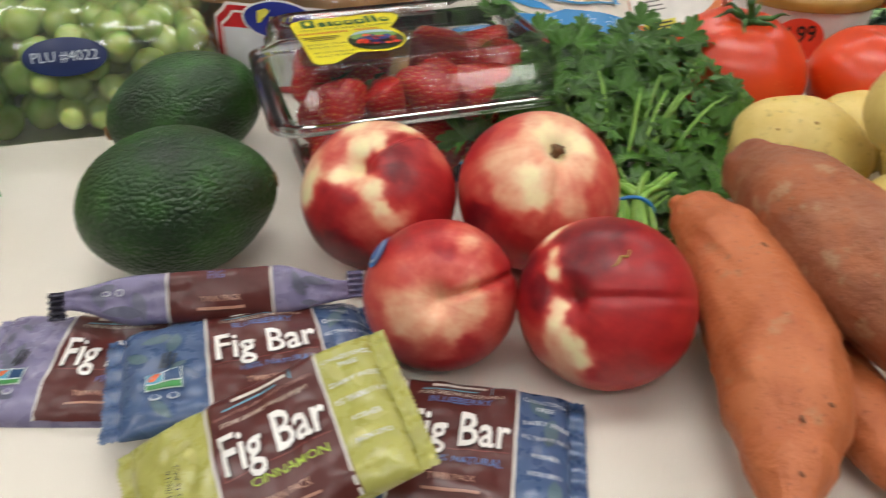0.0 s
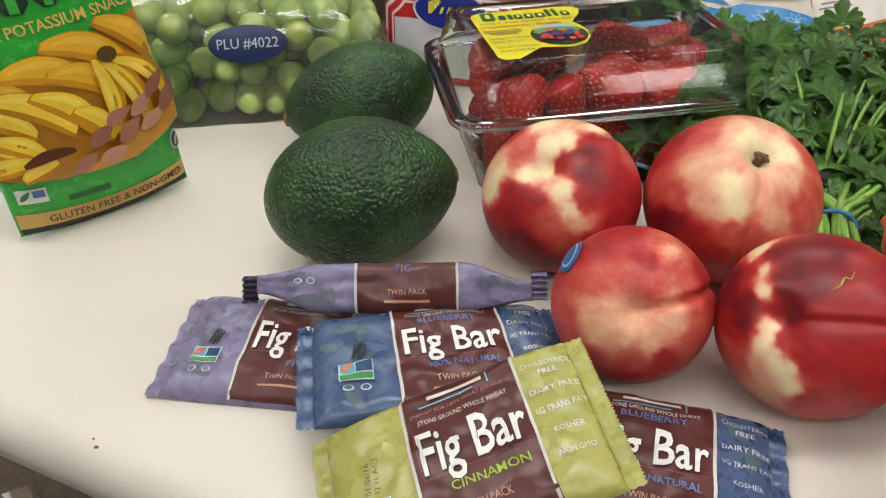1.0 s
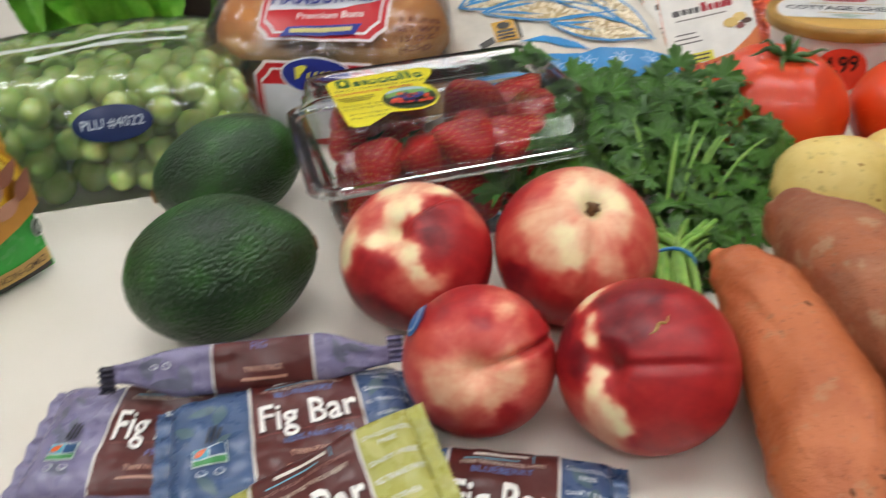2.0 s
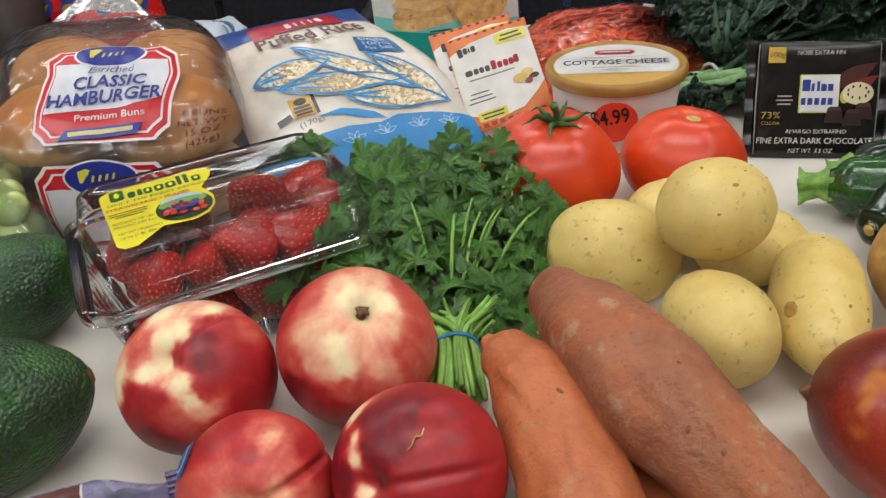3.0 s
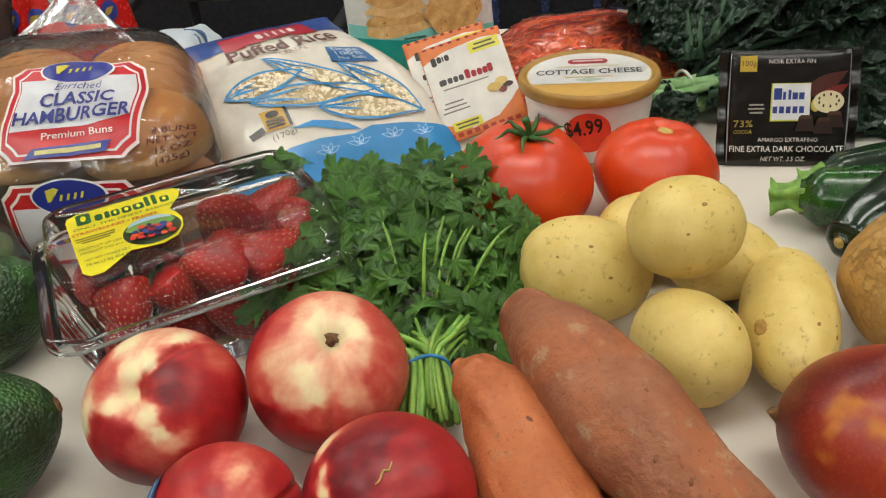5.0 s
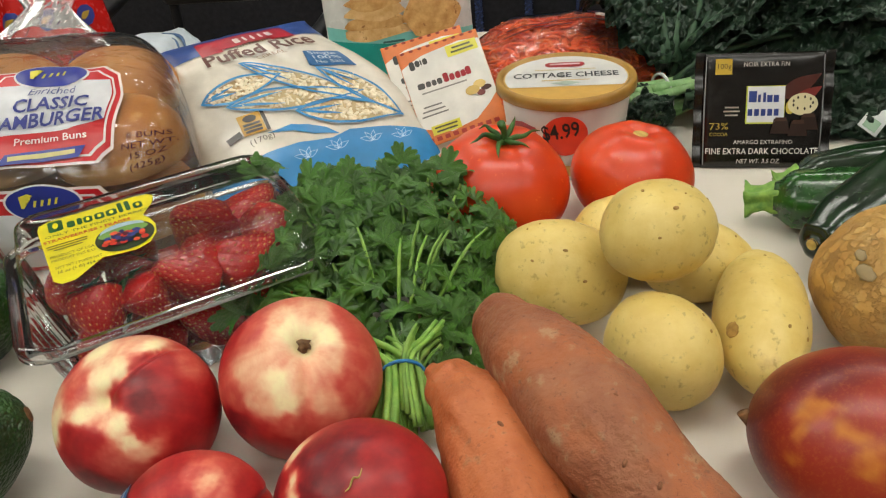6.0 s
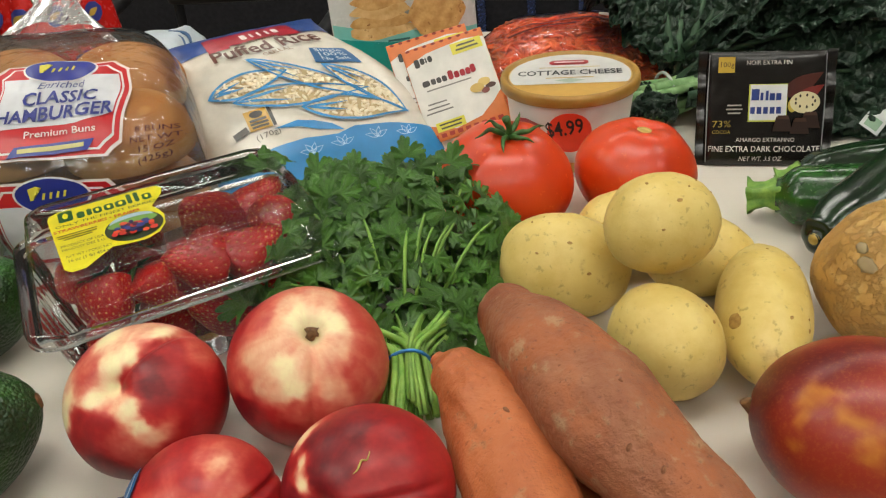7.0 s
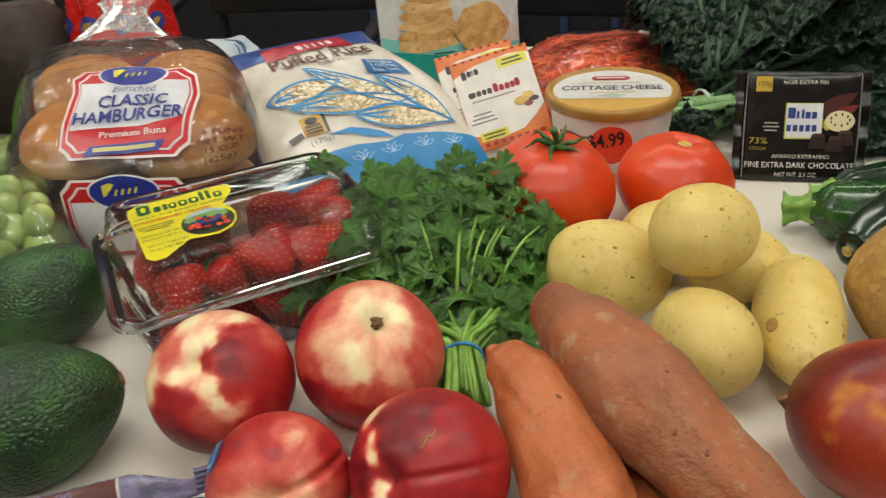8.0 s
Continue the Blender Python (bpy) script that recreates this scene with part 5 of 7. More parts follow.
def BS(x, s):
    d = min(max(s + ZERO, 0.0), RUN[-1] - 1e-6)
    i = min(int(np.searchsorted(RUN, d, side="right")) - 1, len(OUT) - 2)
    p = OUT[i].lerp(OUT[i + 1], (d - RUN[i]) / (RUN[i + 1] - RUN[i]))
    p = p + Vector((0, -0.35, 0.6)) * (0.0030 * noise.noise(Vector((x * 26, s * 40, 1))) + 0.0014 * noise.noise(Vector((x * 70, s * 60, 5))))
    e = min(1.0, abs(x + 0.002) / 0.112)
    f = max(0.0, 1 - e ** 6) ** 0.5
    c = Vector((0, 0.105, 0.066))
    q = c + (p - c) * f
    return Vector((x - 0.36 * max(0.0, q.y - 0.06), q.y, max(0.002, q.z)))


vs, fs, nu, nv = [], [], 72, 90
for j in range(nv + 1):
    for i in range(nu + 1):
        vs.append(BS(-0.002 + 0.1115 * math.sin(math.pi / 2 * (2 * i / nu - 1)), -ZERO + RUN[-1] * j / nv))
for j in range(nv):
    for i in range(nu):
        a = j * (nu + 1) + i
        fs.append((a, a + 1, a + nu + 2, a + nu + 1))
sheet = part("film", (vs, fs), M_FILM, bag, "clear crinkled film")


def bun_label(x0, y0, h=0.088):
    w = 0.103
    lab = patch(bag, BS, plaque(x0, y0, w + 0.004, h + 0.004), "#e8dcd6", "label", 0.0006, 0.006, "red, white and blue printed label")
    patch(lab, BS, plaque(x0, y0, w, h), "#c41f28", "red_border", 0.0010, 0.006)
    patch(lab, BS, plaque(x0, y0, w - 0.007, h - 0.007), "#e6e0de", "white_line", 0.0014, 0.006)
    patch(lab, BS, plaque(x0, y0, w - 0.010, h - 0.010), "#c41f28", "red_field", 0.0018, 0.006)
    a, t = w / 2 - 0.006, y0 + h / 2
    patch(lab, BS, [(x0 - a, y0 - h * 0.25), (x0 - 0.02, y0 - h * 0.23), (x0 + 0.02, y0 - h * 0.21), (x0 + a, y0 - h * 0.13), (x0 + a, t - 0.016), (x0 - a, t - 0.016)], "#d4d4d8", "white_field", 0.0022, 0.006)
    # maker's mark: blue lens shape with yellow strokes, not lettered
    cy = t - 0.007
    lens = [(x0 + 0.028 * math.cos(a), cy + (0.0115 if math.sin(a) > 0 else 0.0145) * math.sin(a)) for a in [2 * math.pi * i / 30 for i in range(30)]]
    patch(lab, BS, [((x - x0) * 1.07 + x0, (y - cy) * 1.1 + cy) for x, y in lens], "#e8e4e4", "maker_edge", 0.0026, 0.006)
    mk = patch(lab, BS, lens, "#26318c", "maker_mark", 0.0030, 0.006)
    patch(mk, BS, [(x0 - 0.017, cy - 0.004), (x0 - 0.0145, cy - 0.004), (x0 - 0.012, cy + 0.004), (x0 - 0.006, cy + 0.0055), (x0 - 0.010, cy + 0.0068), (x0 - 0.017, cy + 0.005)], "#d8cf4a", "yellow_stroke", 0.0034, 0.006)
    for k in range(4):
        patch(mk, BS, [(x0 - 0.008 + k * 0.0055, cy - 0.0035 + k * 0.0006), (x0 - 0.006 + k * 0.0055, cy - 0.0035 + k * 0.0006), (x0 - 0.004 + k * 0.0055, cy + 0.0015 + k * 0.0006), (x0 - 0.006 + k * 0.0055, cy + 0.0015 + k * 0.0006)], "#d8cf4a", "yellow_stroke", 0.0034, 0.006)
    return lab


lab = bun_label(0.012, 0.052)
letter(lab, BS, "Enriched", 0.012, 0.0690, 0.0075, "#4a4f86", 0.0036, 2, 0.037, 0.0, 0.25)
letter(lab, BS, "CLASSIC", 0.014, 0.0565, 0.0112, "#2a3280", 0.0036, 2, 0.056, 0.03)
letter(lab, BS, "HAMBURGER", 0.012, 0.0420, 0.0122, "#2a3280", 0.0036, 3, 0.090, 0.03)
letter(lab, BS, "Premium Buns", 0.019, 0.0268, 0.0055, "#ead8d4", 0.0026, 4, 0.054, 0.02)
rb = patch(lab, BS, [(-0.020, 0.0075), (0.042, 0.0110), (0.046, 0.0205), (-0.014, 0.0160)], "#26318c", "ribbon", 0.0026, 0.006)
bars(rb, BS, 0.014, 0.0140, [0.050], 0.0036, 0.006, "#c9c080", 0.0031, 4)
for i, s in enumerate(("8 BUNS", "NET WT.", "15 OZ", "(425g)")):
    letter(sheet, BS, s, 0.086, 0.026 - 0.0088 * i, 0.0056, "#5a2a34", 0.0008, 4)
bun_label(0.012, -0.056)
part("bag_base", loft([[p + Vector((-0.002 - 0.36 * max(0, p.y + 0.05), 0.110, 0)) for p in ring_rect(0.216, 0.212, 0.05, z, 8)] for z in (0.0012, 0.004, 0.009)], True, False), ink("#b5231f", 0.3), bag, "red printed band at the foot of the bag")
# gathered neck of the bag
neck = []
for k in range(14):
    t = k / 13
    r = 0.036 * (1 - t) ** 1.3 + 0.009 + 0.012 * max(0, t - 0.75) * 4
    c = Vector((-0.060, 0.195 + 0.04 * t, 0.112 + 0.045 * t))
    neck.append([c + Vector((1.3 * r * math.cos(a) * (1 + 0.14 * math.cos(9 * a + t)), 0.25 * r * math.sin(a), 0.50 * r * math.sin(a) * (1 + 0.1 * math.cos(7 * a)))) for a in [2 * math.pi * i / 54 for i in range(54)]])
part("gathered_neck", loft(neck, True, False), M_NECK, bag, "twisted clear neck of the bag")


# ---- bread bag and packets behind the buns ----
red = thing("bread_bag", pose(0.000, 1.010, 0.0, -10, 0, -10), "red printed bread bag gathered upright behind the buns", "bread bag")


def cone(x, y):
    r = 0.050 * (1 - 0.62 * y / 0.26) + 0.012
    a = x / 0.062
    return Vector((r * math.sin(a) * 1.2, -r * math.cos(a) * (1 + 0.10 * math.cos(9 * a + y * 20)), y))


rings = [[cone(0.062 * 2 * math.pi * i / 60, 0.26 * k / 24) for i in range(60)] for k in range(25)]
skin = part("film", loft(rings), ink("#c8201c", 0.25), red)
rnd = random.Random(2)
for k in range(5):
    for i in range(4):
        x, y = -0.06 + 0.04 * i + 0.02 * (k % 2), 0.03 + 0.045 * k
        s = part("printed_figure", lay(poly(oval(0, 0, 0.0135, 0.010, 9), 0.006), cone, x, y, 0.0016, 20), ink("#2b3688"), skin, "blue and yellow printed shape")
        part("printed_centre", lay(poly(leafshape(-0.007, -0.003, 0.007, 0.004, 0.006), 0.005), cone, x, y, 0.0024), ink("#b99a3c"), s)
roll = thing("paper_roll", pose(0.085, 1.02, 0.045, 0, 0, 62), "white and blue patterned rolled packet", "packet")
part("wrap", tube([(-0.06, 0, 0), (0, 0, 0.004), (0.07, 0, 0)], [0.034, 0.038, 0.030], 30, 30, lambda s, a: 0.05 * math.cos(7 * a + 8 * s)), ink("#cdd6de", 0.3), roll)
for i in range(7):
    part("blue_mark", tube([(-0.045 + 0.013 * i, -0.0315, 0.016), (-0.036 + 0.013 * i, -0.0225, 0.0295), (-0.047 + 0.013 * i, -0.008, 0.0365)], [0.0010, 0.0022, 0.0010], 6, 10), ink("#4a6a94"), roll)
jar = thing("white_bottle", pose(-0.085, 1.06, 0.0), "round white plastic bottle behind the bun bag", "bottle")
part("body", lathe([(0.034, 0), (0.036, 0.004), (0.036, 0.10), (0.030, 0.118), (0.016, 0.128), (0.0145, 0.135)], 40), M_TUB, jar)
part("cap", lathe([(0.0175, 0.134), (0.0175, 0.150), (0.016, 0.152)], 30), M_TUB, jar)


# ---- puffed rice bag ----
RICE = pose(0.27, 0.80, 0.016, 0, 0, 15) @ pose(0, 0, 0, 36) @ pose(-0.024, 0.058, 0)
rice = thing("puffed_rice_bag", RICE, "puffed plastic bag of puffed rice cereal lying on the table", "cereal bag")
RP, shell = pillow(0.208, 0.210, 0.024, 3.4, 0.0020, 3, 0.6, 24)


def taper(p):
    """The bag narrows and leans back towards its sealed end."""
    t = soft(p.y, -0.03, 0.11)
    return Vector((p.x * (1 - 0.30 * t) - 0.024 * t, p.y, p.z - 0.016 * t * t))


def RS(x, y):
    return taper(RP(x, y))


v, f = shell(80, 80, 0.5)
half = len(v) // 2
inv = RICE.inverted()
low = []
for i, p in enumerate(v):
    q = taper(p)
    if i >= half:
        deep = min(0.9, (RICE @ q).z / 0.87 - 0.003)
        a, b = abs(p.x) / 0.104, abs(p.y) / 0.105
        q = q - Vector((0, 0, max(0.0, deep) * max(0.0, (1 - a ** 4) * (1 - b ** 4)) ** 0.5))
    low.append(q)
rbody = part("film", (low, f), ink("#d9d2c4", 0.22), rice)
patch(rbody, RS, rect(-0.102, 0.074, 0.102, 0.1035), "#2c4a8c", "blue_end", 0.0008, 0.006)
patch(rbody, RS, [(-0.062, 0.0690), (-0.036, 0.0690), (-0.036, 0.0735), (0.026, 0.0735), (0.026, 0.0700), (0.056, 0.0700), (0.056, 0.0930), (-0.062, 0.0930)], "#a82434", "maker_mark", 0.0014, 0.006, "dark red maker's mark without lettering")
for i in range(5):
    patch(rbody, RS, plaque(-0.012 + 0.0105 * i, 0.0815, 0.0075 if i in (0, 4) else 0.0035, 0.0090, 0.0012), "#e4d8d4", "maker_stroke", 0.0020, 0.006)
letter(rbody, RS, "NATURAL", 0.0020, 0.0705, 0.0046, "#8a6a50", 0.0026, 0, 0.042)
letter(rbody, RS, "Puffed Rice", 0.0, 0.0590, 0.0150, "#5a2e22", 0.0026, 0, 0.128, 0.03)
letter(rbody, RS, "CEREAL", 0.0060, 0.0482, 0.0046, "#8a6a50", 0.0022, 0, 0.034)
bl = patch(rbody, RS, [(0.039, 0.0445), (0.074, 0.0370), (0.072, 0.0140), (0.030, 0.0250)], "#2f6496", "blue_box", 0.0012, 0.006)
for i, s in enumerate(("Single", "100%", "No Salt")):
    letter(bl, RS, s, 0.0535 - 0.001 * i, 0.0365 - 0.0060 * i, 0.0046, "#cfdce6", 0.0019, -14, 0.026)


def leaf_rim(x0, y0, x1, y1, w, edge):
    """A pointed leaf's outline as a flat band."""
    d = Vector((x1 - x0, y1 - y0)).normalized() * edge * 1.6
    a, b = leafshape(x0 - d.x, y0 - d.y, x1 + d.x, y1 + d.y, w + 2 * edge, 24), leafshape(x0, y0, x1, y1, w, 24)
    n = len(a)
    return [Vector((x, y, 0)) for x, y in a + b], [(i, (i + 1) % n, n + (i + 1) % n, n + i) for i in range(n)]


windows = [((-0.082, 0.016), (-0.006, 0.0225), 0.022), ((-0.030, 0.044), (0.054, -0.028), 0.019), ((-0.064, 0.003), (0.052, -0.016), 0.020), ((0.034, 0.018), (0.078, -0.047), 0.021), ((-0.010, -0.021), (0.078, -0.047), 0.023)]
grains = []
rnd = random.Random(9)
for k, ((x0, y0), (x1, y1), wd) in enumerate(windows):
    part("leaf_outline", lay(leaf_rim(x0, y0, x1, y1, wd, 0.0024), RS, 0, 0, 0.0026 + 0.0001 * k), ink("#3f8cc4"), rbody, "blue printed leaf outline")
    for e in (0.28, -0.20):
        mx, my = x0 + (x1 - x0) * 0.42, y0 + (y1 - y0) * 0.42
        nx, ny = -(y1 - y0), x1 - x0
        patch(rbody, RS, leafshape(x0, y0, mx + nx * e * 0.22, my + ny * e * 0.22, 0.0028), "#3f8cc4", "leaf_vein", 0.0027 + 0.0001 * k, 0.006)
    patch(rbody, RS, leafshape(x0, y0, x1, y1, wd), "#c9b184" if k else "#b79a6c", "leaf_window", 0.0010 + 0.0001 * k, 0.006, "leaf-shaped clear window onto grain")
    dx, dy = x1 - x0, y1 - y0
    ln = math.hypot(dx, dy)
    for _ in range(120):
        q = rnd.uniform(0.06, 0.94)
        h = (wd / 2 - 0.0015) * math.sin(math.pi * q ** 0.8) * rnd.uniform(-1, 1)
        x, y = x0 + dx * q - dy / ln * h, y0 + dy * q + dx / ln * h
        p = on(RS, x, y, 0.0014 + rnd.uniform(0, 0.0005))
        a, b = rnd.uniform(0.0026, 0.0040), rnd.uniform(0.0013, 0.0018)
        grains.append(moved(ball(lambda q: Vector((q.x * a, q.y * b, q.z * b * 0.45)), 7, 5), Matrix.Translation(p) @ pose(0, 0, 0, rnd.uniform(-10, 10), rnd.uniform(-10, 10), rnd.uniform(0, 180))))
tagged(part("puffed_grain", join(*grains), M_RICE, rbody, "pale puffed rice grains"), kind="stuff")
foot = [(-0.103, -0.1035), (0.103, -0.1035), (0.103, -0.066), (0.083, -0.0620), (0.0566, -0.0563), (0.0252, -0.0513), (0.0073, -0.0545), (-0.0227, -0.0501), (-0.0514, -0.0509), (-0.103, -0.058)]
patch(rbody, RS, foot, "#2f86c2", "blue_foot", 0.0010, 0.007, "blue printed foot of the bag")
patch(rbody, RS, [(-0.044, -0.0325), (-0.021, -0.0380), (-0.006, -0.0455), (0.0150, -0.0525), (0.0060, -0.0430), (-0.008, -0.0350), (-0.022, -0.0310)], "#2f86c2", "blue_swoosh", 0.0012, 0.007)
for cx, cy in ((-0.0205, -0.0655), (0.0086, -0.0655), (0.0410, -0.0665), (0.0707, -0.0700)):
    for j in range(4):
        a = 2.7 - 0.75 * j
        part("printed_leaf", lay(leaf_rim(cx, cy, cx + 0.0115 * math.cos(a), cy + 0.0085 * math.sin(a), 0.0034, 0.0005), RS, 0, 0, 0.0018), ink("#b4d6ec"), rbody)
patch(rbody, RS, rect(-0.0634, -0.0293, -0.0430, -0.0090), "#c99a2e", "grain_stamp", 0.0014, 0.007, "small gold and black stamp")
patch(rbody, RS, rect(-0.0425, -0.0293, -0.0395, -0.0090), "#2a241c", "grain_stamp", 0.0015, 0.007)
bars(rbody, RS, -0.0532, -0.0195, [0.015, 0.016, 0.015], 0.0022, 0.0034, "#2a241c", 0.0019)
patch(rbody, RS, oval(-0.0532, -0.0140, 0.006, 0.0034), "#2a241c", "grain_stamp", 0.0019, 0.007)
patch(rbody, RS, [(-0.0790, -0.0275), (-0.0655, -0.0225), (-0.0640, -0.0285), (-0.0775, -0.0335)], "#3a342c", "certificate_mark", 0.0014, 0.007)
letter(rbody, RS, "(170g)", -0.0500, -0.0365, 0.0056, "#6a625a", 0.0014, 4, 0.022)


# ---- cracker pouch ----
CR = frame_of((0.362, 0.985, 0.0), (1, -0.02, 0), (0, -1, 0.12))
crk = thing("cracker_pouch", CR, "white and teal standing pouch with crackers printed on it", "snack pouch")
CS0, cshell = pillow(0.162, 0.26, 0.022, 4, 0.0012, 7, 0.6, 30)


def up(S, h):
    return lambda x, y: S(x, y - h / 2) + Vector((0, h / 2, 0))


CS = up(CS0, 0.26)
cbody = part("pouch", moved(cshell(50, 60, 0.9), Matrix.Translation((0, 0.13, 0))), ink("#d9dad6", 0.25), crk)
patch(cbody, CS, [(-0.0795, 0.002), (0.0795, 0.002), (0.0795, 0.046), (0.04, 0.048), (-0.02, 0.052), (-0.0795, 0.062)], "#12988e", "teal_foot", 0.0008, 0.008, "teal printed foot")
patch(cbody, CS, [(-0.0795, 0.060), (-0.02, 0.050), (0.04, 0.046), (0.0795, 0.044), (0.0795, 0.056), (0.04, 0.058), (-0.02, 0.064), (-0.0795, 0.076)], "#7cc8c0", "pale_band", 0.0007, 0.008)
for i in range(6):
    y = 0.066 + 0.0105 * i
    pts = [(-0.028 + (0.036 - 0.002 * i) * math.cos(a) * (1 + 0.06 * math.cos(5 * a + i)), y + 0.0085 * math.sin(a) * (1 + 0.2 * math.cos(3 * a + 2 * i))) for a in [2 * math.pi * k / 26 for k in range(26)]]
    patch(cbody, CS, pts, "", "printed_cracker", 0.0012 + 0.0005 * i, 0.008, mat=M_CRACKER if i % 2 else M_CRACKER_B)
pts = [(0.032 + 0.030 * math.cos(a) * (1 + 0.07 * math.cos(6 * a)), 0.078 + 0.027 * math.sin(a) * (1 + 0.05 * math.cos(5 * a))) for a in [2 * math.pi * k / 30 for k in range(30)]]
patch(cbody, CS, pts, "", "printed_cracker", 0.0045, 0.008, mat=M_CRACKER)
bars(cbody, CS, -0.012, 0.054, [0.024], 0.0022, 0.003, "#3a6a68", 0.0014)


# ---- drink powder packets ----
def packet(m, label):
    t = thing("powder_packet", m, label, "packet", "two paper packets")
    S, sh = pillow(0.080, 0.096, 0.0030, 8, 0.0006, 2, 0.5, 40)
    b = part("paper", sh(28, 30, 0.6), ink("#dd7a3e", 0.45), t)
    w = patch(b, S, [(-0.0392, -0.030), (-0.012, -0.041), (0.014, -0.037), (0.030, -0.026), (0.0392, -0.017), (0.0392, 0.038), (0.020, 0.041), (-0.018, 0.038), (-0.0392, 0.031)], "#e2ded6", "white_field", 0.0005, 0.008, rough=0.45)
    for dx, wd, h, dy in ((-0.0290, 0.0050, 0.0085, -0.002), (-0.0236, 0.0044, 0.0062, 0), (-0.0200, 0.0016, 0.0062, 0), (-0.0160, 0.0044, 0.0062, 0)):
        patch(w, S, plaque(dx, 0.0285 + h / 2 + dy, wd, h, 0.0012), "#3f3d3a", "maker_mark", 0.0009, 0.01)
    for dx, wd in ((-0.0265, 0.0070), (-0.0195, 0.0048), (-0.0140, 0.0045), (-0.0085, 0.0048)):
        patch(w, S, plaque(dx, 0.0090, wd, 0.0058, 0.0011), "#4a4644", "product_mark", 0.0009, 0.01)
    for dx, h in ((-0.0020, 0.0090), (0.0038, 0.0064), (0.0096, 0.0064), (0.0150, 0.0064), (0.0200, 0.0082)):
        patch(w, S, plaque(dx, 0.0060 + h / 2, 0.0049, h, 0.0012), "#a3202c", "product_mark", 0.0009, 0.01)
    bars(w, S, -0.006, 0.0015, [0.044], 0.0014, 0.002, "#8a8680", 0.0009)
    bars(w, S, -0.022, -0.012, [0.018, 0.022, 0.026], 0.0014, 0.0042, "#7a7672", 0.0009)
    y1 = patch(w, S, rect(0.006, 0.028, 0.036, 0.039), "#e2d848", "yellow_flash", 0.0009, 0.01)
    bars(y1, S, 0.021, 0.0355, [0.018, 0.022], 0.0018, 0.004, "#5a5a3a", 0.0014)
    y2 = patch(b, S, rect(-0.030, -0.040, -0.002, -0.031), "#e2d848", "yellow_flash", 0.0009, 0.01)
    bars(y2, S, -0.016, -0.0338, [0.022, 0.020], 0.0016, 0.0036, "#5a5a3a", 0.0014)
    for dx, dy, rx, ry, c in ((0.018, -0.010, 0.007, 0.0045, "#c9a95e"), (0.026, -0.006, 0.006, 0.004, "#d6b86e"), (0.031, -0.011, 0.005, 0.0026, "#4a2a20"), (0.025, -0.0145, 0.004, 0.003, "#7a3a34")):
        patch(w, S, oval(dx, dy, rx, ry, 14), c, "printed_root", 0.0011 + rx * 0.05, 0.01)
    for i in range(9):
        patch(b, S, rect(-0.036 + 0.008 * i, -0.0455, -0.031 + 0.008 * i, -0.0418), "#b23a2e", "border_motif", 0.0007, 0.01)
        patch(b, S, oval(-0.034 + 0.0085 * i, 0.0455, 0.0022, 0.0014, 8), "#8a3420", "border_motif", 0.0007, 0.01)


packet(frame_of((0.364, 0.842, 0.050), (1, -0.06, 0.16), (-0.10, -0.72, 0.62)), "orange and white powder packet behind another one")
packet(frame_of((0.377, 0.829, 0.047), (1, -0.08, 0.20), (-0.10, -0.72, 0.62)), "orange and white powder packet leaning back")


# ---- cottage cheese tub ----
tub = thing("cottage_cheese_tub", pose(0.456, 0.738, 0.0, 0, 0, -20), "white cottage cheese tub with a tan lid and orange price sticker", "tub")
part("cup", lathe([(0.044, 0.0), (0.0465, 0.001), (0.048, 0.004), (0.0545, 0.066), (0.0555, 0.068)], 72), M_TUB, tub)
lidt = part("lid", lathe([(0.0555, 0.0670), (0.0585, 0.0672), (0.0592, 0.068), (0.0592, 0.0735), (0.0582, 0.0765), (0.0560, 0.0772), (0.0540, 0.0760), (0.0528, 0.0742), (0.0001, 0.0742)], 96), M_LID, tub, "tan plastic lid")
TS = flat(0.0743)
disc = patch(lidt, TS, oval(0, 0, 0.0524, 0.0524, 64), "#cfa355", "lid_print", 0.0003, 0.05)
white = patch(disc, TS, [(0.0512 * math.cos(a), max(-0.022, 0.0512 * math.sin(a))) for a in [2 * math.pi * i / 64 for i in range(64)]], "#d6d4d0", "white_field", 0.0007, 0.05)
patch(white, TS, plaque(0, 0.029, 0.034, 0.0115, 0.003), "#a32a30", "maker_mark", 0.0011, 0.05)
bars(white, TS, 0, 0.029, [0.026], 0.0035, 0.004, "#e0c8c4", 0.0015, 0, "maker_stroke")
letter(white, TS, "COTTAGE CHEESE", 0, 0.003, 0.0115, "#2c2c30", 0.0011, 0, 0.088, 0.025)
bars(white, TS, 0, 0.0165, [0.052], 0.0022, 0.004, "#c9b68a", 0.0011)
bars(white, TS, 0, -0.009, [0.040], 0.0020, 0.003, "#c9a86a", 0.0011)
patch(white, TS, [(-0.013, -0.016), (0, -0.011), (0.013, -0.016), (0, -0.021)], "#aab8a8", "seal_mark", 0.0013, 0.05)


def cupside(x, y):
    r = 0.048 + 0.0065 * (y - 0.004) / 0.062 + 0.0003
    a = -math.pi / 2 + 0.245 + x / 0.052
    return Vector((r * math.cos(a), r * math.sin(a), y))


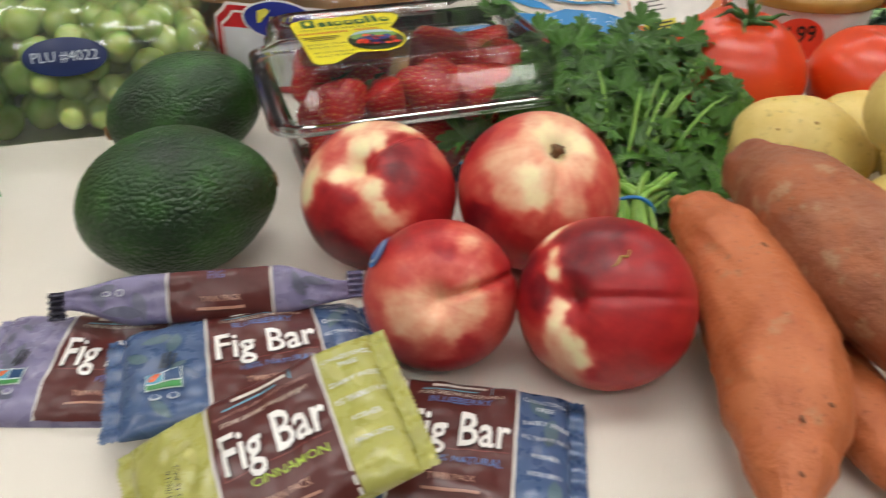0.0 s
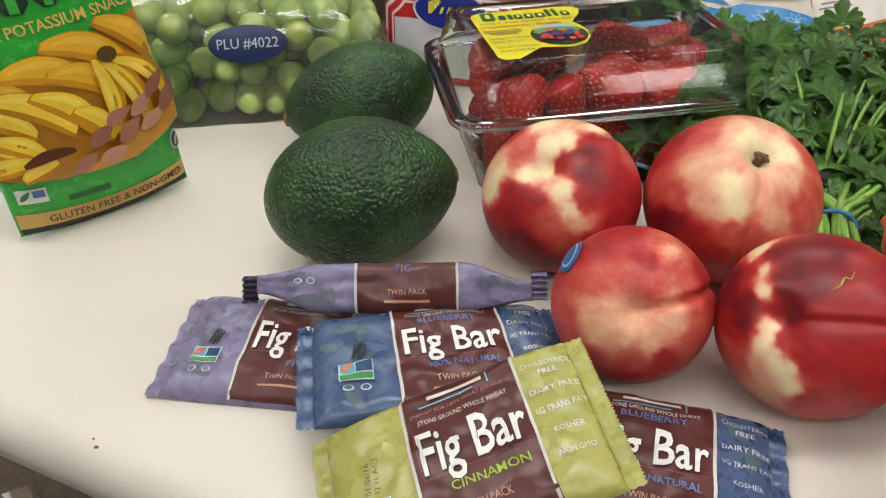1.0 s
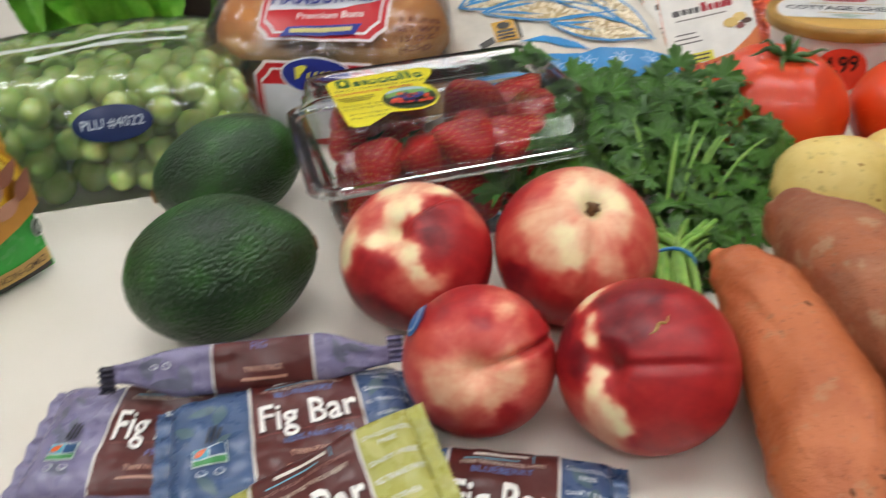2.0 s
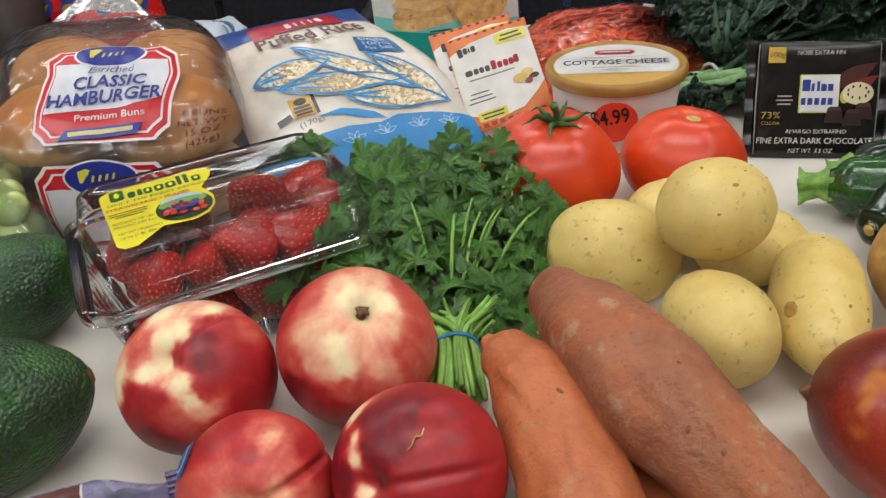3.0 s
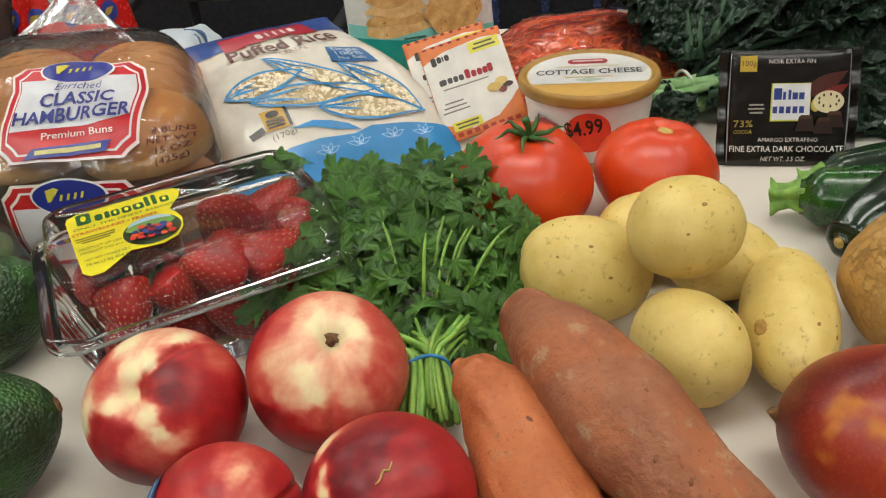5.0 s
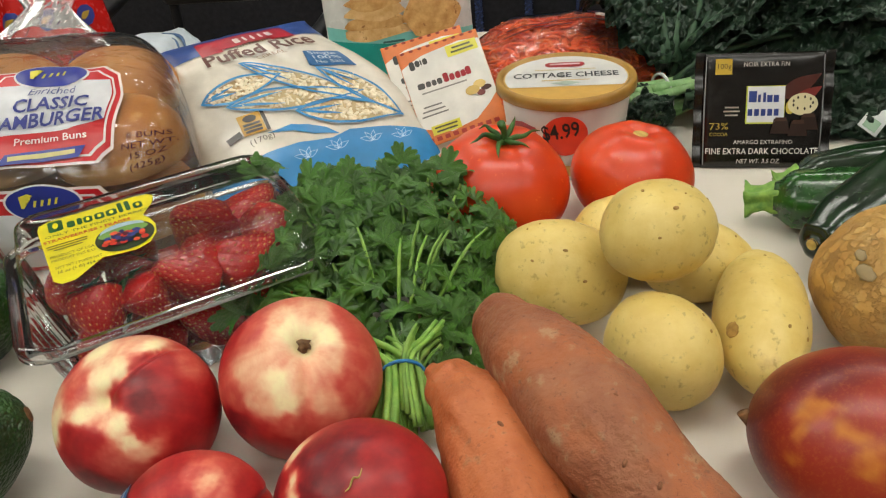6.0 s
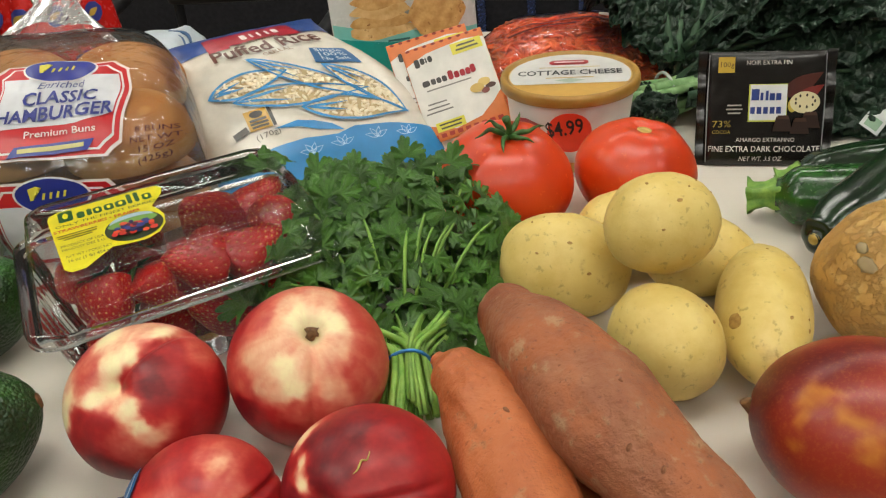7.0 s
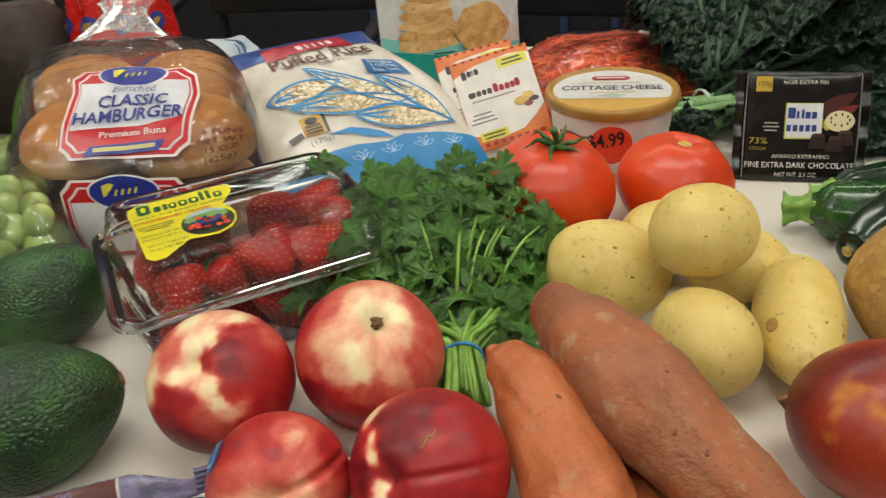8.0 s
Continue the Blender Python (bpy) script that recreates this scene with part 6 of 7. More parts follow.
st = patch(tub, cupside, oval(-0.014, 0.044, 0.0180, 0.0180, 40), "#f4482c", "price_sticker", 0.0006, 0.005, "round orange price sticker", rough=0.6)
letter(st, cupside, "$4.99", -0.018, 0.048, 0.0135, "#2a1a18", 0.0012, 10, 0.030, 0.02)
patch(tub, cupside, [(-0.064, 0.036), (-0.038, 0.036), (-0.038, 0.050), (-0.051, 0.053), (-0.064, 0.050)], "#a32a30", "maker_mark", 0.0006, 0.005)
bars(tub, cupside, -0.051, 0.0425, [0.020], 0.0045, 0.004, "#e0c8c4", 0.0012, 0, "maker_stroke")
patch(tub, cupside, [(0.008, 0.030), (0.020, 0.036), (0.032, 0.034), (0.020, 0.028)], "#b9c0ae", "seal_mark", 0.0006, 0.005)
patch(tub, cupside, rect(-0.07, 0.006, 0.07, 0.016), "#cfa355", "lower_band", 0.0006, 0.005)


# ---- shredded carrots in a bag ----
CB = pose(0.520, 0.905, 0.004, 4, 0, -12)
car = thing("carrot_bag", CB, "clear bag of orange shredded carrots", "vegetable bag")
KS, ksh = pillow(0.215, 0.165, 0.066, 3, 0.003, 5, 0.6, 26)
part("film", ksh(60, 50, 0.05), M_FILM, car, "clear printed film")
rnd = random.Random(31)
shreds = []
for i in range(900):
    x, y = rnd.uniform(-0.1, 0.1), rnd.uniform(-0.076, 0.076)
    h = KS(x, y).z - 0.004
    if h < 0.008:
        continue
    z = h - 0.012 * rnd.random() ** 2
    a, b, ln = rnd.uniform(0, 3.14), rnd.uniform(-0.25, 0.25), rnd.uniform(0.012, 0.026)
    d = Vector((math.cos(a), math.sin(a), b)) * ln / 2
    c = Vector((x, y, z))
    shreds.append(tube([c - d - Vector((0, 0, 0.002)), c, c + d - Vector((0, 0, 0.002))], [0.0016, 0.0019, 0.0014], 5, 5))
mound = part("carrot_mass", moved(ksh(40, 30, 0.02), Matrix.Diagonal((0.93, 0.93, 0.84, 1))), M_CARROT, car)
tagged(part("carrot_shreds", join(*shreds), M_CARROT, car, "orange carrot shreds"), kind="stuff")
kp = patch(car, KS, [(-0.055, 0.045), (0.045, 0.045), (0.050, 0.068), (-0.050, 0.068)], "#2c3f8a", "maker_mark", 0.0012, 0.008, "blue and green printed mark")
patch(kp, KS, [(-0.045, 0.060), (-0.01, 0.056), (0.01, 0.072), (-0.03, 0.074)], "#4f8a3c", "maker_leaf", 0.0018, 0.008)
bars(car, KS, 0.060, 0.020, [0.05], 0.010, 0.01, "#d9d0c4", 0.0014, -14, "large_print")
bars(car, KS, 0.0, 0.002, [0.12], 0.0045, 0.008, "#7a2418", 0.0014)
bars(car, KS, -0.03, -0.012, [0.07], 0.0045, 0.008, "#7a2418", 0.0014)


# ---- dark chocolate bar ----
CHO = frame_of((0.594, 0.6545, 0.0), (0.918, -0.396, 0), (-0.36, -0.86, 0.38))
cho = thing("chocolate_bar", CHO, "black wrapped dark chocolate bar leaning on the kale", "chocolate bar")
HS0, hsh = pillow(0.0935, 0.0935, 0.0058, 12, 0.0004, 6, 0.35, 60)
HS = up(HS0, 0.094)
M_BLK = ink("#15110f", 0.22)
hb = part("wrapper", moved(hsh(44, 44, 0.9), Matrix.Translation((0, 0.047, 0))), M_BLK, cho)
for s in (-1, 1):
    g = serrated(0, 0.094, s, 30, 0.0004, 0.0075)
    part("crimped_end", moved(g, Matrix.Translation((s * 0.0462, 0.0475, 0.001))), M_BLK, cho)
    part("bright_fold", tube([(s * 0.0452, 0.003, 0.0035), (s * 0.0458, 0.045, 0.0042), (s * 0.0452, 0.091, 0.0035)], [0.0004, 0.0006, 0.0004], 6, 12), ink("#8a8a8c", 0.2), cho)
patch(hb, HS, rect(-0.0385, 0.0765, -0.0255, 0.0890), "#c8a83a", "gold_square", 0.0008, 0.02)
letter(hb, HS, "100g", -0.032, 0.0828, 0.0042, "#4a3c14", 0.0013, 0, 0.0105)
letter(hb, HS, "NOIR EXTRA FIN", 0.001, 0.0840, 0.0036, "#d2ccc4", 0.0010, 0, 0.035)
sq = patch(hb, HS, rect(-0.0135, 0.0365, 0.0165, 0.0670), "#c9cf4a", "logo_edge", 0.0008, 0.02)
patch(sq, HS, rect(-0.0125, 0.0377, 0.0160, 0.0665), "#e2e2e4", "logo_field", 0.0012, 0.02, "white square with blue strokes")
for dx, wd, h in ((-0.0085, 0.006, 0.009), (-0.0035, 0.0022, 0.006), (0.0005, 0.0022, 0.0075), (0.0045, 0.004, 0.0055), (0.0095, 0.004, 0.0055)):
    patch(sq, HS, rect(dx - wd / 2, 0.0540, dx + wd / 2, 0.0540 + h), "#2c3f86", "logo_stroke", 0.0016, 0.02)
for dx in (-0.0102, -0.0051, 0.0, 0.0051, 0.0100):
    patch(sq, HS, rect(dx - 0.0018, 0.0430, dx + 0.0018, 0.0485), "#2c3f86", "logo_stroke", 0.0016, 0.02)
cpod = patch(hb, HS, leafshape(0.012, 0.057, 0.043, 0.076, 0.014), "#4a1c14", "printed_pod", 0.0008, 0.01)
patch(hb, HS, leafshape(0.022, 0.052, 0.044, 0.066, 0.010), "#7a2420", "printed_pod", 0.0010, 0.01)
pod = patch(hb, HS, oval(0.030, 0.0520, 0.0115, 0.0088, 28), "#ddd2a8", "printed_pod_half", 0.0012, 0.02)
patch(pod, HS, oval(0.0205, 0.0495, 0.0035, 0.0055, 20), "#c8b04a", "printed_rind", 0.0011, 0.02)
rnd = random.Random(8)
for i in range(9):
    a = 0.7 * i
    patch(pod, HS, oval(0.030 + 0.0075 * math.cos(a), 0.0530 + 0.0048 * math.sin(a), 0.0008, 0.0013, 8), "#2c1c14", "printed_seed", 0.0016, 0.02)
for dx, dy in ((0.0135, 0.0345), (0.0270, 0.0325), (0.0345, 0.0375)):
    patch(hb, HS, [(dx - 0.0075, dy - 0.006), (dx + 0.0075, dy - 0.006), (dx + 0.005, dy + 0.006), (dx - 0.005, dy + 0.006)], "#2e1c16", "printed_square", 0.0020 + dx * 0.01, 0.02)
    patch(hb, HS, [(dx - 0.005, dy + 0.004), (dx + 0.005, dy + 0.004), (dx + 0.004, dy + 0.007), (dx - 0.004, dy + 0.007)], "#4e342a", "printed_square", 0.0026 + dx * 0.01, 0.02)
bars(hb, HS, -0.0245, 0.0500, [0.011, 0.013, 0.010], 0.0013, 0.0032, "#9a948c", 0.0010)
letter(hb, HS, "73%", -0.0340, 0.0345, 0.0056, "#a8923a", 0.0010, 0, 0.0145)
letter(hb, HS, "COCOA", -0.0340, 0.0280, 0.0030, "#a8923a", 0.0010, 0, 0.0140)
letter(hb, HS, "AMARGO EXTRAFINO", 0.001, 0.0215, 0.0034, "#cfc8c0", 0.0010, 0, 0.046)
letter(hb, HS, "FINE EXTRA DARK CHOCOLATE", 0.000, 0.0140, 0.0050, "#e0dad2", 0.0010, 0, 0.087)
letter(hb, HS, "NET WT. 3.5 OZ.", -0.002, 0.0060, 0.0036, "#cfc8c0", 0.0010, 0, 0.034, 0.0, 0.2)


# ---- kale ----
M_KRIB = mottled("kale_rib", lin("#2c4634"), lin("#48664a"), 90, 0.5, 0.3, 500)
kale = thing("kale_bunch", Matrix.Identity(4), "large bunch of dark green crinkled kale lying on its side", "kale")
rnd = random.Random(15)


def kale_leaf(base, ang, length, lift, width, roll, seed, droop=0.5):
    d = Vector((math.cos(radians(ang)), math.sin(radians(ang)), 0))
    side = Vector((-d.y, d.x, 0))
    rings, nv, nu = [], (110 if length > 0.1 else 40), (40 if length > 0.1 else 16)
    rib = []
    for j in range(nv + 1):
        t = j / nv
        c = Vector(base) + d * length * t + Vector((0, 0, lift * math.sin(math.pi * min(1, t * 0.85)) * (1 - droop * t * t)))
        w = width * (math.sin(math.pi * min(1, 0.06 + 0.94 * t)) ** 0.6) * soft(t, -0.05, 0.14) + 0.004
        rib.append(c)
        row = []
        for i in range(nu + 1):
            s = 2 * i / nu - 1
            q = side * (w * s * math.cos(radians(roll))) + Vector((0, 0, w * s * math.sin(radians(roll)) - 0.50 * w * s * s))
            p = c + q
            k = Vector((p.x * 62 + seed, p.y * 62, p.z * 62))
            n = 0.0090 * noise.noise(k) + 0.0105 * (0.42 - noise.voronoi(k * 1.75)[0][0]) + 0.0030 * noise.noise(k * 4.2) + 0.007 * abs(s) ** 3 * math.sin(t * 62 + seed + 2 * s)
            p += Vector((-0.1, -0.55, 0.80)) * n
            p.z = max(0.003, p.z)
            row.append(p)
        rings.append(row)
    lf = part("leaf", loft(rings, False, False), M_KALE, kale)
    part("rib", tube([r - Vector((0, 0, 0.0030)) for r in rib[::10]], [0.004, 0.003, 0.002, 0.0014, 0.001, 0.0008, 0.0006], 8, 24), M_KRIB, lf, "dull green leaf rib")


K = Vector((0.585, 0.770, 0.022))
for i, (a, ln, lf, wd, rl, dy) in enumerate(((-24, 0.46, 0.05, 0.055, 35, -0.020), (-14, 0.44, 0.07, 0.06, 20, -0.005), (-4, 0.42, 0.09, 0.065, 10, 0.010), (8, 0.40, 0.10, 0.06, -10, 0.018), (20, 0.38, 0.11, 0.06, -20, 0.026), (34, 0.34, 0.10, 0.06, -30, 0.03), (-20, 0.40, 0.11, 0.055, 30, 0.0), (-8, 0.42, 0.13, 0.06, 15, 0.01), (6, 0.40, 0.15, 0.06, 0, 0.02), (22, 0.36, 0.15, 0.055, -15, 0.03), (-16, 0.36, 0.16, 0.05, 25, 0.01), (0, 0.38, 0.19, 0.055, 10, 0.02), (14, 0.36, 0.19, 0.05, -10, 0.03), (46, 0.26, 0.08, 0.05, -30, 0.03), (60, 0.22, 0.06, 0.045, -20, 0.02), (-26, 0.34, 0.03, 0.05, 50, -0.02))):
    kale_leaf(K + Vector((rnd.uniform(-0.01, 0.01), dy, 0.02 * rnd.random() + 0.006 * (i // 6))), a, ln, lf, wd * 0.80, rl, i * 1.7)
    kale_leaf(K + Vector((rnd.uniform(-0.005, 0.03), dy + 0.012, 0.03 * rnd.random() + 0.012 + 0.006 * (i // 6))), a + rnd.uniform(-9, 9), ln * rnd.uniform(0.75, 1.05), lf * 1.15, wd * 0.6, -rl, i * 1.7 + 33)
for i, (a, ln, lf, wd, rl) in enumerate(((75, 0.15, 0.11, 0.05, 10), (95, 0.13, 0.12, 0.05, -15), (60, 0.17, 0.14, 0.055, 20), (110, 0.12, 0.09, 0.045, 0), (35, 0.20, 0.15, 0.055, -10), (15, 0.24, 0.16, 0.055, 15), (-15, 0.24, 0.13, 0.05, -20))):
    kale_leaf(K + Vector((0.005 * i - 0.015, 0.012, 0.035)), a, ln, lf, wd, rl, 60 + i * 2.3, 0.3)
for i in range(13):
    o = Vector((rnd.uniform(-0.012, 0.012), rnd.uniform(-0.014, 0.018), rnd.uniform(-0.014, 0.020)))
    e = K + Vector((-0.058, -0.012, -0.004)) + o * 1.5
    e.z = max(0.006, e.z)
    part("stem", tube([e, K + o, K + o + Vector((0.05, 0.0, 0.008))], [0.0045, 0.004, 0.0035], 8, 10), M_KSTEM, kale, "pale green cut stem")
part("twist_tie", tube([K + Vector((-0.022, 0.022 * math.cos(a), 0.002 + 0.024 * math.sin(a))) for a in [2 * math.pi * i / 16 for i in range(17)]], [0.0016, 0.0016], 6, 40), ink("#c9ccc8", 0.5), kale, "white twist tie")
for i in range(8):
    kale_leaf(K + Vector((-0.035 + rnd.uniform(-0.01, 0.01), rnd.uniform(-0.02, 0.01), 0.01)), rnd.uniform(150, 260), 0.05, 0.012, 0.014, rnd.uniform(-30, 30), 40 + i)
tag = thing("kale_tag", frame_of((0.712, 0.664, 0.024), (0.75, 0.35, 0.4), (-0.3, -0.7, 0.6)), "small white paper tag with a green mark on the kale", "tag")
TG = flat(0.0)
part("paper", rounded(-0.022, -0.009, -0.0012, 0.022, 0.009, 0, 0.0005, 1), ink("#cfd4d2", 0.5), tag)
patch(tag, TG, rect(-0.020, -0.006, -0.008, 0.006), "#8aa88c", "green_mark", 0.0004, 0.05)
patch(tag, TG, oval(0.010, 0.002, 0.006, 0.005), "#4a62a8", "blue_mark", 0.0004, 0.05)


# ---- grapes in a bag ----
GB = pose(-0.150, 0.735, 0.0, 0, 0, 12)
gbag = thing("grape_bag", GB, "clear bag of green grapes with a dark blue printed oval", "fruit bag")
GS, gsh = pillow(0.27, 0.225, 0.086, 6, 0.0030, 8, 0.45, 22)
gf = part("film", gsh(70, 60, 0.01), M_FILM_G, gbag, "clear crinkled film")
grape = mesh_of("grape", ball(lambda d: Vector((d.x * 0.0118, d.y * 0.0118, d.z * 0.0136)), 20, 14), M_GRAPE)
rnd = random.Random(5)
placed = []
for k in range(14000):
    x, y = rnd.uniform(-0.128, 0.128), rnd.uniform(-0.106, 0.106)
    top = GS(x, y).z - 0.0125
    if top < 0.0125:
        continue
    z = max(0.0125, top - rnd.choice((0, 0.002, 0.004, 0.016, 0.024, 0.032, 0.042, 0.052, 0.06)))
    p = Vector((x, y, z))
    if any(GS(x + 0.0105 * math.cos(q), y + 0.0105 * math.sin(q)).z < z + 0.001 for q in (0, 0.785, 1.57, 2.36, 3.14, 3.93, 4.71, 5.5)):
        continue
    if all((p - q).length > 0.0182 for q in placed):
        placed.append(p)
cluster = thing("grape_bunch", GB, "bunch of pale green grapes inside the clear bag", "grapes")
for p in placed:
    share("grape", grape, cluster, Matrix.Translation(p) @ pose(0, 0, 0, rnd.uniform(0, 180), rnd.uniform(0, 180), 0))
for i in range(30):
    p = placed[rnd.randrange(len(placed))]
    part("stalk", tube([p - Vector((0, 0, 0.008)), p * 0.9 + Vector((0, 0, -0.012)), p * 0.8 + Vector((0, 0, -0.02))], [0.001, 0.0014, 0.0018], 6, 8), M_CSTEM, cluster)


def front_of_bag(x, y):
    """The steep front of the bag: y is the length up from its foot."""
    lo, hi, left = -0.1124, 0.0, y
    step = 0.00035
    p, q = Vector((x, lo, 0)), lo
    while left > 0 and q < hi:
        q += step
        r = GS(x, q)
        d = (r - p).length
        if d >= left:
            return p.lerp(r, left / d)
        left -= d
        p = r
    return p


gl = patch(gf, front_of_bag, oval(0.028, 0.058, 0.028, 0.0125, 32), "#1d2c58", "printed_oval", 0.0040, 0.008, "dark blue oval")
letter(gl, front_of_bag, "PLU #4022", 0.028, 0.058, 0.0068, "#c9d0dc", 0.0050, 0, 0.043)
bars(gf, GS, 0.0, 0.010, [0.16], 0.010, 0.012, "#c9cfc8", 0.0012, 8, "pale_print")
bars(gf, GS, 0.02, -0.014, [0.12], 0.010, 0.012, "#c9cfc8", 0.0012, 8, "pale_print")


# ---- banana snack pouch ----
PB = frame_of((-0.1555, 0.5025, 0.0), (0.69, 0.725, 0), (0.70, -0.70, 0.20))
pb = thing("banana_snack_pouch", PB, "green standing pouch with bananas and almonds printed on it", "snack pouch")
PW, PH = 0.104, 0.185
QS0, qsh = pillow(PW, PH, 0.020, 3, 0.0012, 9, 0.6, 30)


def QS(x, y):
    p = QS0(x, y - PH / 2)
    return Vector((p.x, p.y + PH / 2 + 0.004 * (x / PW * 2) ** 2 * (1 - y / PH), p.z))


v, f = qsh(50, 60, 0.9)
v = [Vector((p.x, p.y + PH / 2 + 0.004 * (p.x / PW * 2) ** 2 * (1 - (p.y + PH / 2) / PH), p.z)) for p in v]
pbody = part("pouch", (v, f), ink("#34a83a", 0.25), pb)
hw = PW / 2 - 0.0015
patch(pbody, QS, [(-hw, 0.0015), (0, 0.0015), (hw, 0.0015), (hw, 0.005), (0, 0.005), (-hw, 0.005)], "#1a1612", "black_foot", 0.0006, 0.006)
tan = patch(pbody, QS, [(-hw, 0.005), (0, 0.005), (hw, 0.005), (hw, 0.0145), (0, 0.0135), (-hw, 0.0145)], "#c9a35a", "tan_band", 0.0008, 0.006)
letter(tan, QS, "GLUTEN FREE & NON-GMO", 0.006, 0.0095, 0.0046, "#4a3418", 0.0014, 0, 0.082, 0.01)
scene_p = patch(pbody, QS, [(-hw, 0.036), (-0.02, 0.032), (0.02, 0.034), (hw, 0.044), (hw, 0.112), (0.02, 0.106), (-0.02, 0.092), (-hw, 0.088)], "#b97f22", "picture", 0.0006, 0.006, "printed picture of bananas and nuts")


def crescent(x, y, ln, wd, a, bend):
    d = Vector((math.cos(a), math.sin(a)))
    p = Vector((-d.y, d.x))
    n = 12
    c = [Vector((x, y)) + d * ln * (i / n - 0.5) + p * bend * (1 - (2 * i / n - 1) ** 2) for i in range(n + 1)]
    w = [wd / 2 * max(0.12, math.sin(math.pi * (0.06 + 0.88 * i / n)) ** 0.6) for i in range(n + 1)]
    return [(q.x - p.x * k, q.y - p.y * k) for q, k in zip(c, w)] + [(q.x + p.x * k, q.y + p.y * k) for q, k in zip(c[::-1], w[::-1])]


off = 0.0010
BANANAS = ((-0.040, 0.082, 0.034, 0.015, -0.1, 0.004), (-0.012, 0.086, 0.048, 0.016, -0.3, 0.007), (0.012, 0.092, 0.052, 0.016, -0.5, 0.008), (0.036, 0.096, 0.044, 0.015, -0.8, 0.006), (0.006, 0.078, 0.044, 0.015, -0.55, 0.007), (-0.042, 0.068, 0.036, 0.015, -0.5, 0.005), (-0.026, 0.069, 0.046, 0.016, -0.6, 0.007),
           (-0.009, 0.066, 0.042, 0.015, -0.8, 0.006), (0.003, 0.058, 0.028, 0.013, -0.9, 0.004), (-0.047, 0.054, 0.026, 0.012, -0.6, 0.003), (-0.036, 0.053, 0.028, 0.012, -0.6, 0.003), (-0.044, 0.042, 0.030, 0.011, 0.25, 0.003), (-0.030, 0.040, 0.020, 0.010, 0.4, 0.002), (0.015, 0.071, 0.044, 0.0115, 1.60, -0.003), (0.026, 0.071, 0.046, 0.0115, 1.92, -0.004), (0.036, 0.076, 0.040, 0.0105, 2.25, -0.005))
for i, (x, y, ln, wd, a, bd) in enumerate(BANANAS):
    h = off + 0.0003 * i
    patch(scene_p, QS, crescent(x, y, ln, wd, a, bd), "#d2941c" if i % 3 else "#c08418", "printed_banana", h, 0.009)
    nx, ny = -math.sin(a), math.cos(a)
    patch(scene_p, QS, crescent(x + nx * wd * 0.10, y + ny * wd * 0.10, ln * 0.96, wd * 0.72, a, bd), ("#e8b22a" if i < 5 else "#f2cc3a"), "printed_banana", h + 0.0001, 0.009)
    patch(scene_p, QS, crescent(x + nx * wd * 0.20, y + ny * wd * 0.20, ln * 0.80, wd * 0.26, a, bd), ("#eebe42" if i < 5 else "#f4d85c"), "banana_sheen", h + 0.0002, 0.009)
off = 0.0022
patch(scene_p, QS, oval(0.021, 0.0935, 0.0055, 0.0045, 14), "#5a4418", "printed_stalk", off + 0.0040, 0.008)
patch(scene_p, QS, crescent(-0.024, 0.047, 0.026, 0.006, 0.15, 0.002), "#5a2c10", "printed_stalk", off + 0.0040, 0.008)
patch(scene_p, QS, [(-0.012, 0.034), (0.02, 0.034), (0.05, 0.043), (0.052, 0.066), (0.036, 0.054), (0.012, 0.044)], "#c98f3e", "printed_butter", off + 0.0042, 0.008)
for i, (x, y, a) in enumerate(((-0.008, 0.040, 0.5), (0.008, 0.040, 0.2), (0.004, 0.052, 0.5), (0.020, 0.050, 0.6), (0.030, 0.062, 0.7), (0.040, 0.070, 0.8), (0.016, 0.060, 0.4), (0.034, 0.052, 0.5), (0.045, 0.060, 0.9))):
    patch(scene_p, QS, leafshape(x - 0.009 * math.cos(a), y - 0.009 * math.sin(a), x + 0.009 * math.cos(a), y + 0.009 * math.sin(a), 0.0085), ("#a8705a", "#bd8a70", "#93604c")[i % 3], "printed_almond", off + 0.0046 + 0.0002 * i, 0.008)
letter(pbody, QS, "SUPER POTASSIUM SNACK", 0.0, 0.116, 0.0062, "#d8b860", 0.0012, 3, 0.098, 0.02)
# maker's mark as dark rounded strokes
for dx, wd, c in ((-0.046, 0.012, "#b9722c"), (-0.031, 0.010, "#1d2f1c"), (-0.015, 0.016, "#1d2f1c"), (0.003, 0.014, "#1d2f1c"), (0.020, 0.014, "#1d2f1c"), (0.038, 0.016, "#1d2f1c")):
    patch(pbody, QS, plaque(dx, 0.134 + dx * 0.05, wd, 0.020, 0.004), c, "maker_mark", 0.0012, 0.006)
    patch(pbody, QS, rect(dx - wd * 0.16, 0.1245 + dx * 0.05, dx + wd * 0.16, 0.136 + dx * 0.05), "#34a83a", "maker_gap", 0.0017, 0.006)
patch(pbody, QS, rect(-0.047, 0.021, -0.032, 0.030), "#d5ddd2", "certificate_mark", 0.0010, 0.006)
patch(pbody, QS, leafshape(-0.0455, 0.023, -0.040, 0.029, 0.003), "#2f6a34", "certificate_mark", 0.0015, 0.006)
patch(pbody, QS, rect(-0.039, 0.0245, -0.033, 0.029), "#3a5f8a", "certificate_mark", 0.0015, 0.006)
bars(pbody, QS, -0.010, 0.020, [0.024], 0.0034, 0.004, "#1d5a24", 0.0010)
patch(pbody, QS, oval(0.049, 0.029, 0.0042, 0.0062, 20), "#d5ddd2", "round_mark", 0.0010, 0.005)
patch(pbody, QS, oval(0.049, 0.029, 0.0033, 0.0050, 20), "#2a3a2a", "round_mark", 0.0015, 0.005)
patch(pbody, QS, crescent(0.049, 0.029, 0.007, 0.002, 1.2, 0.0008), "#d5ddd2", "round_mark", 0.0020, 0.005)
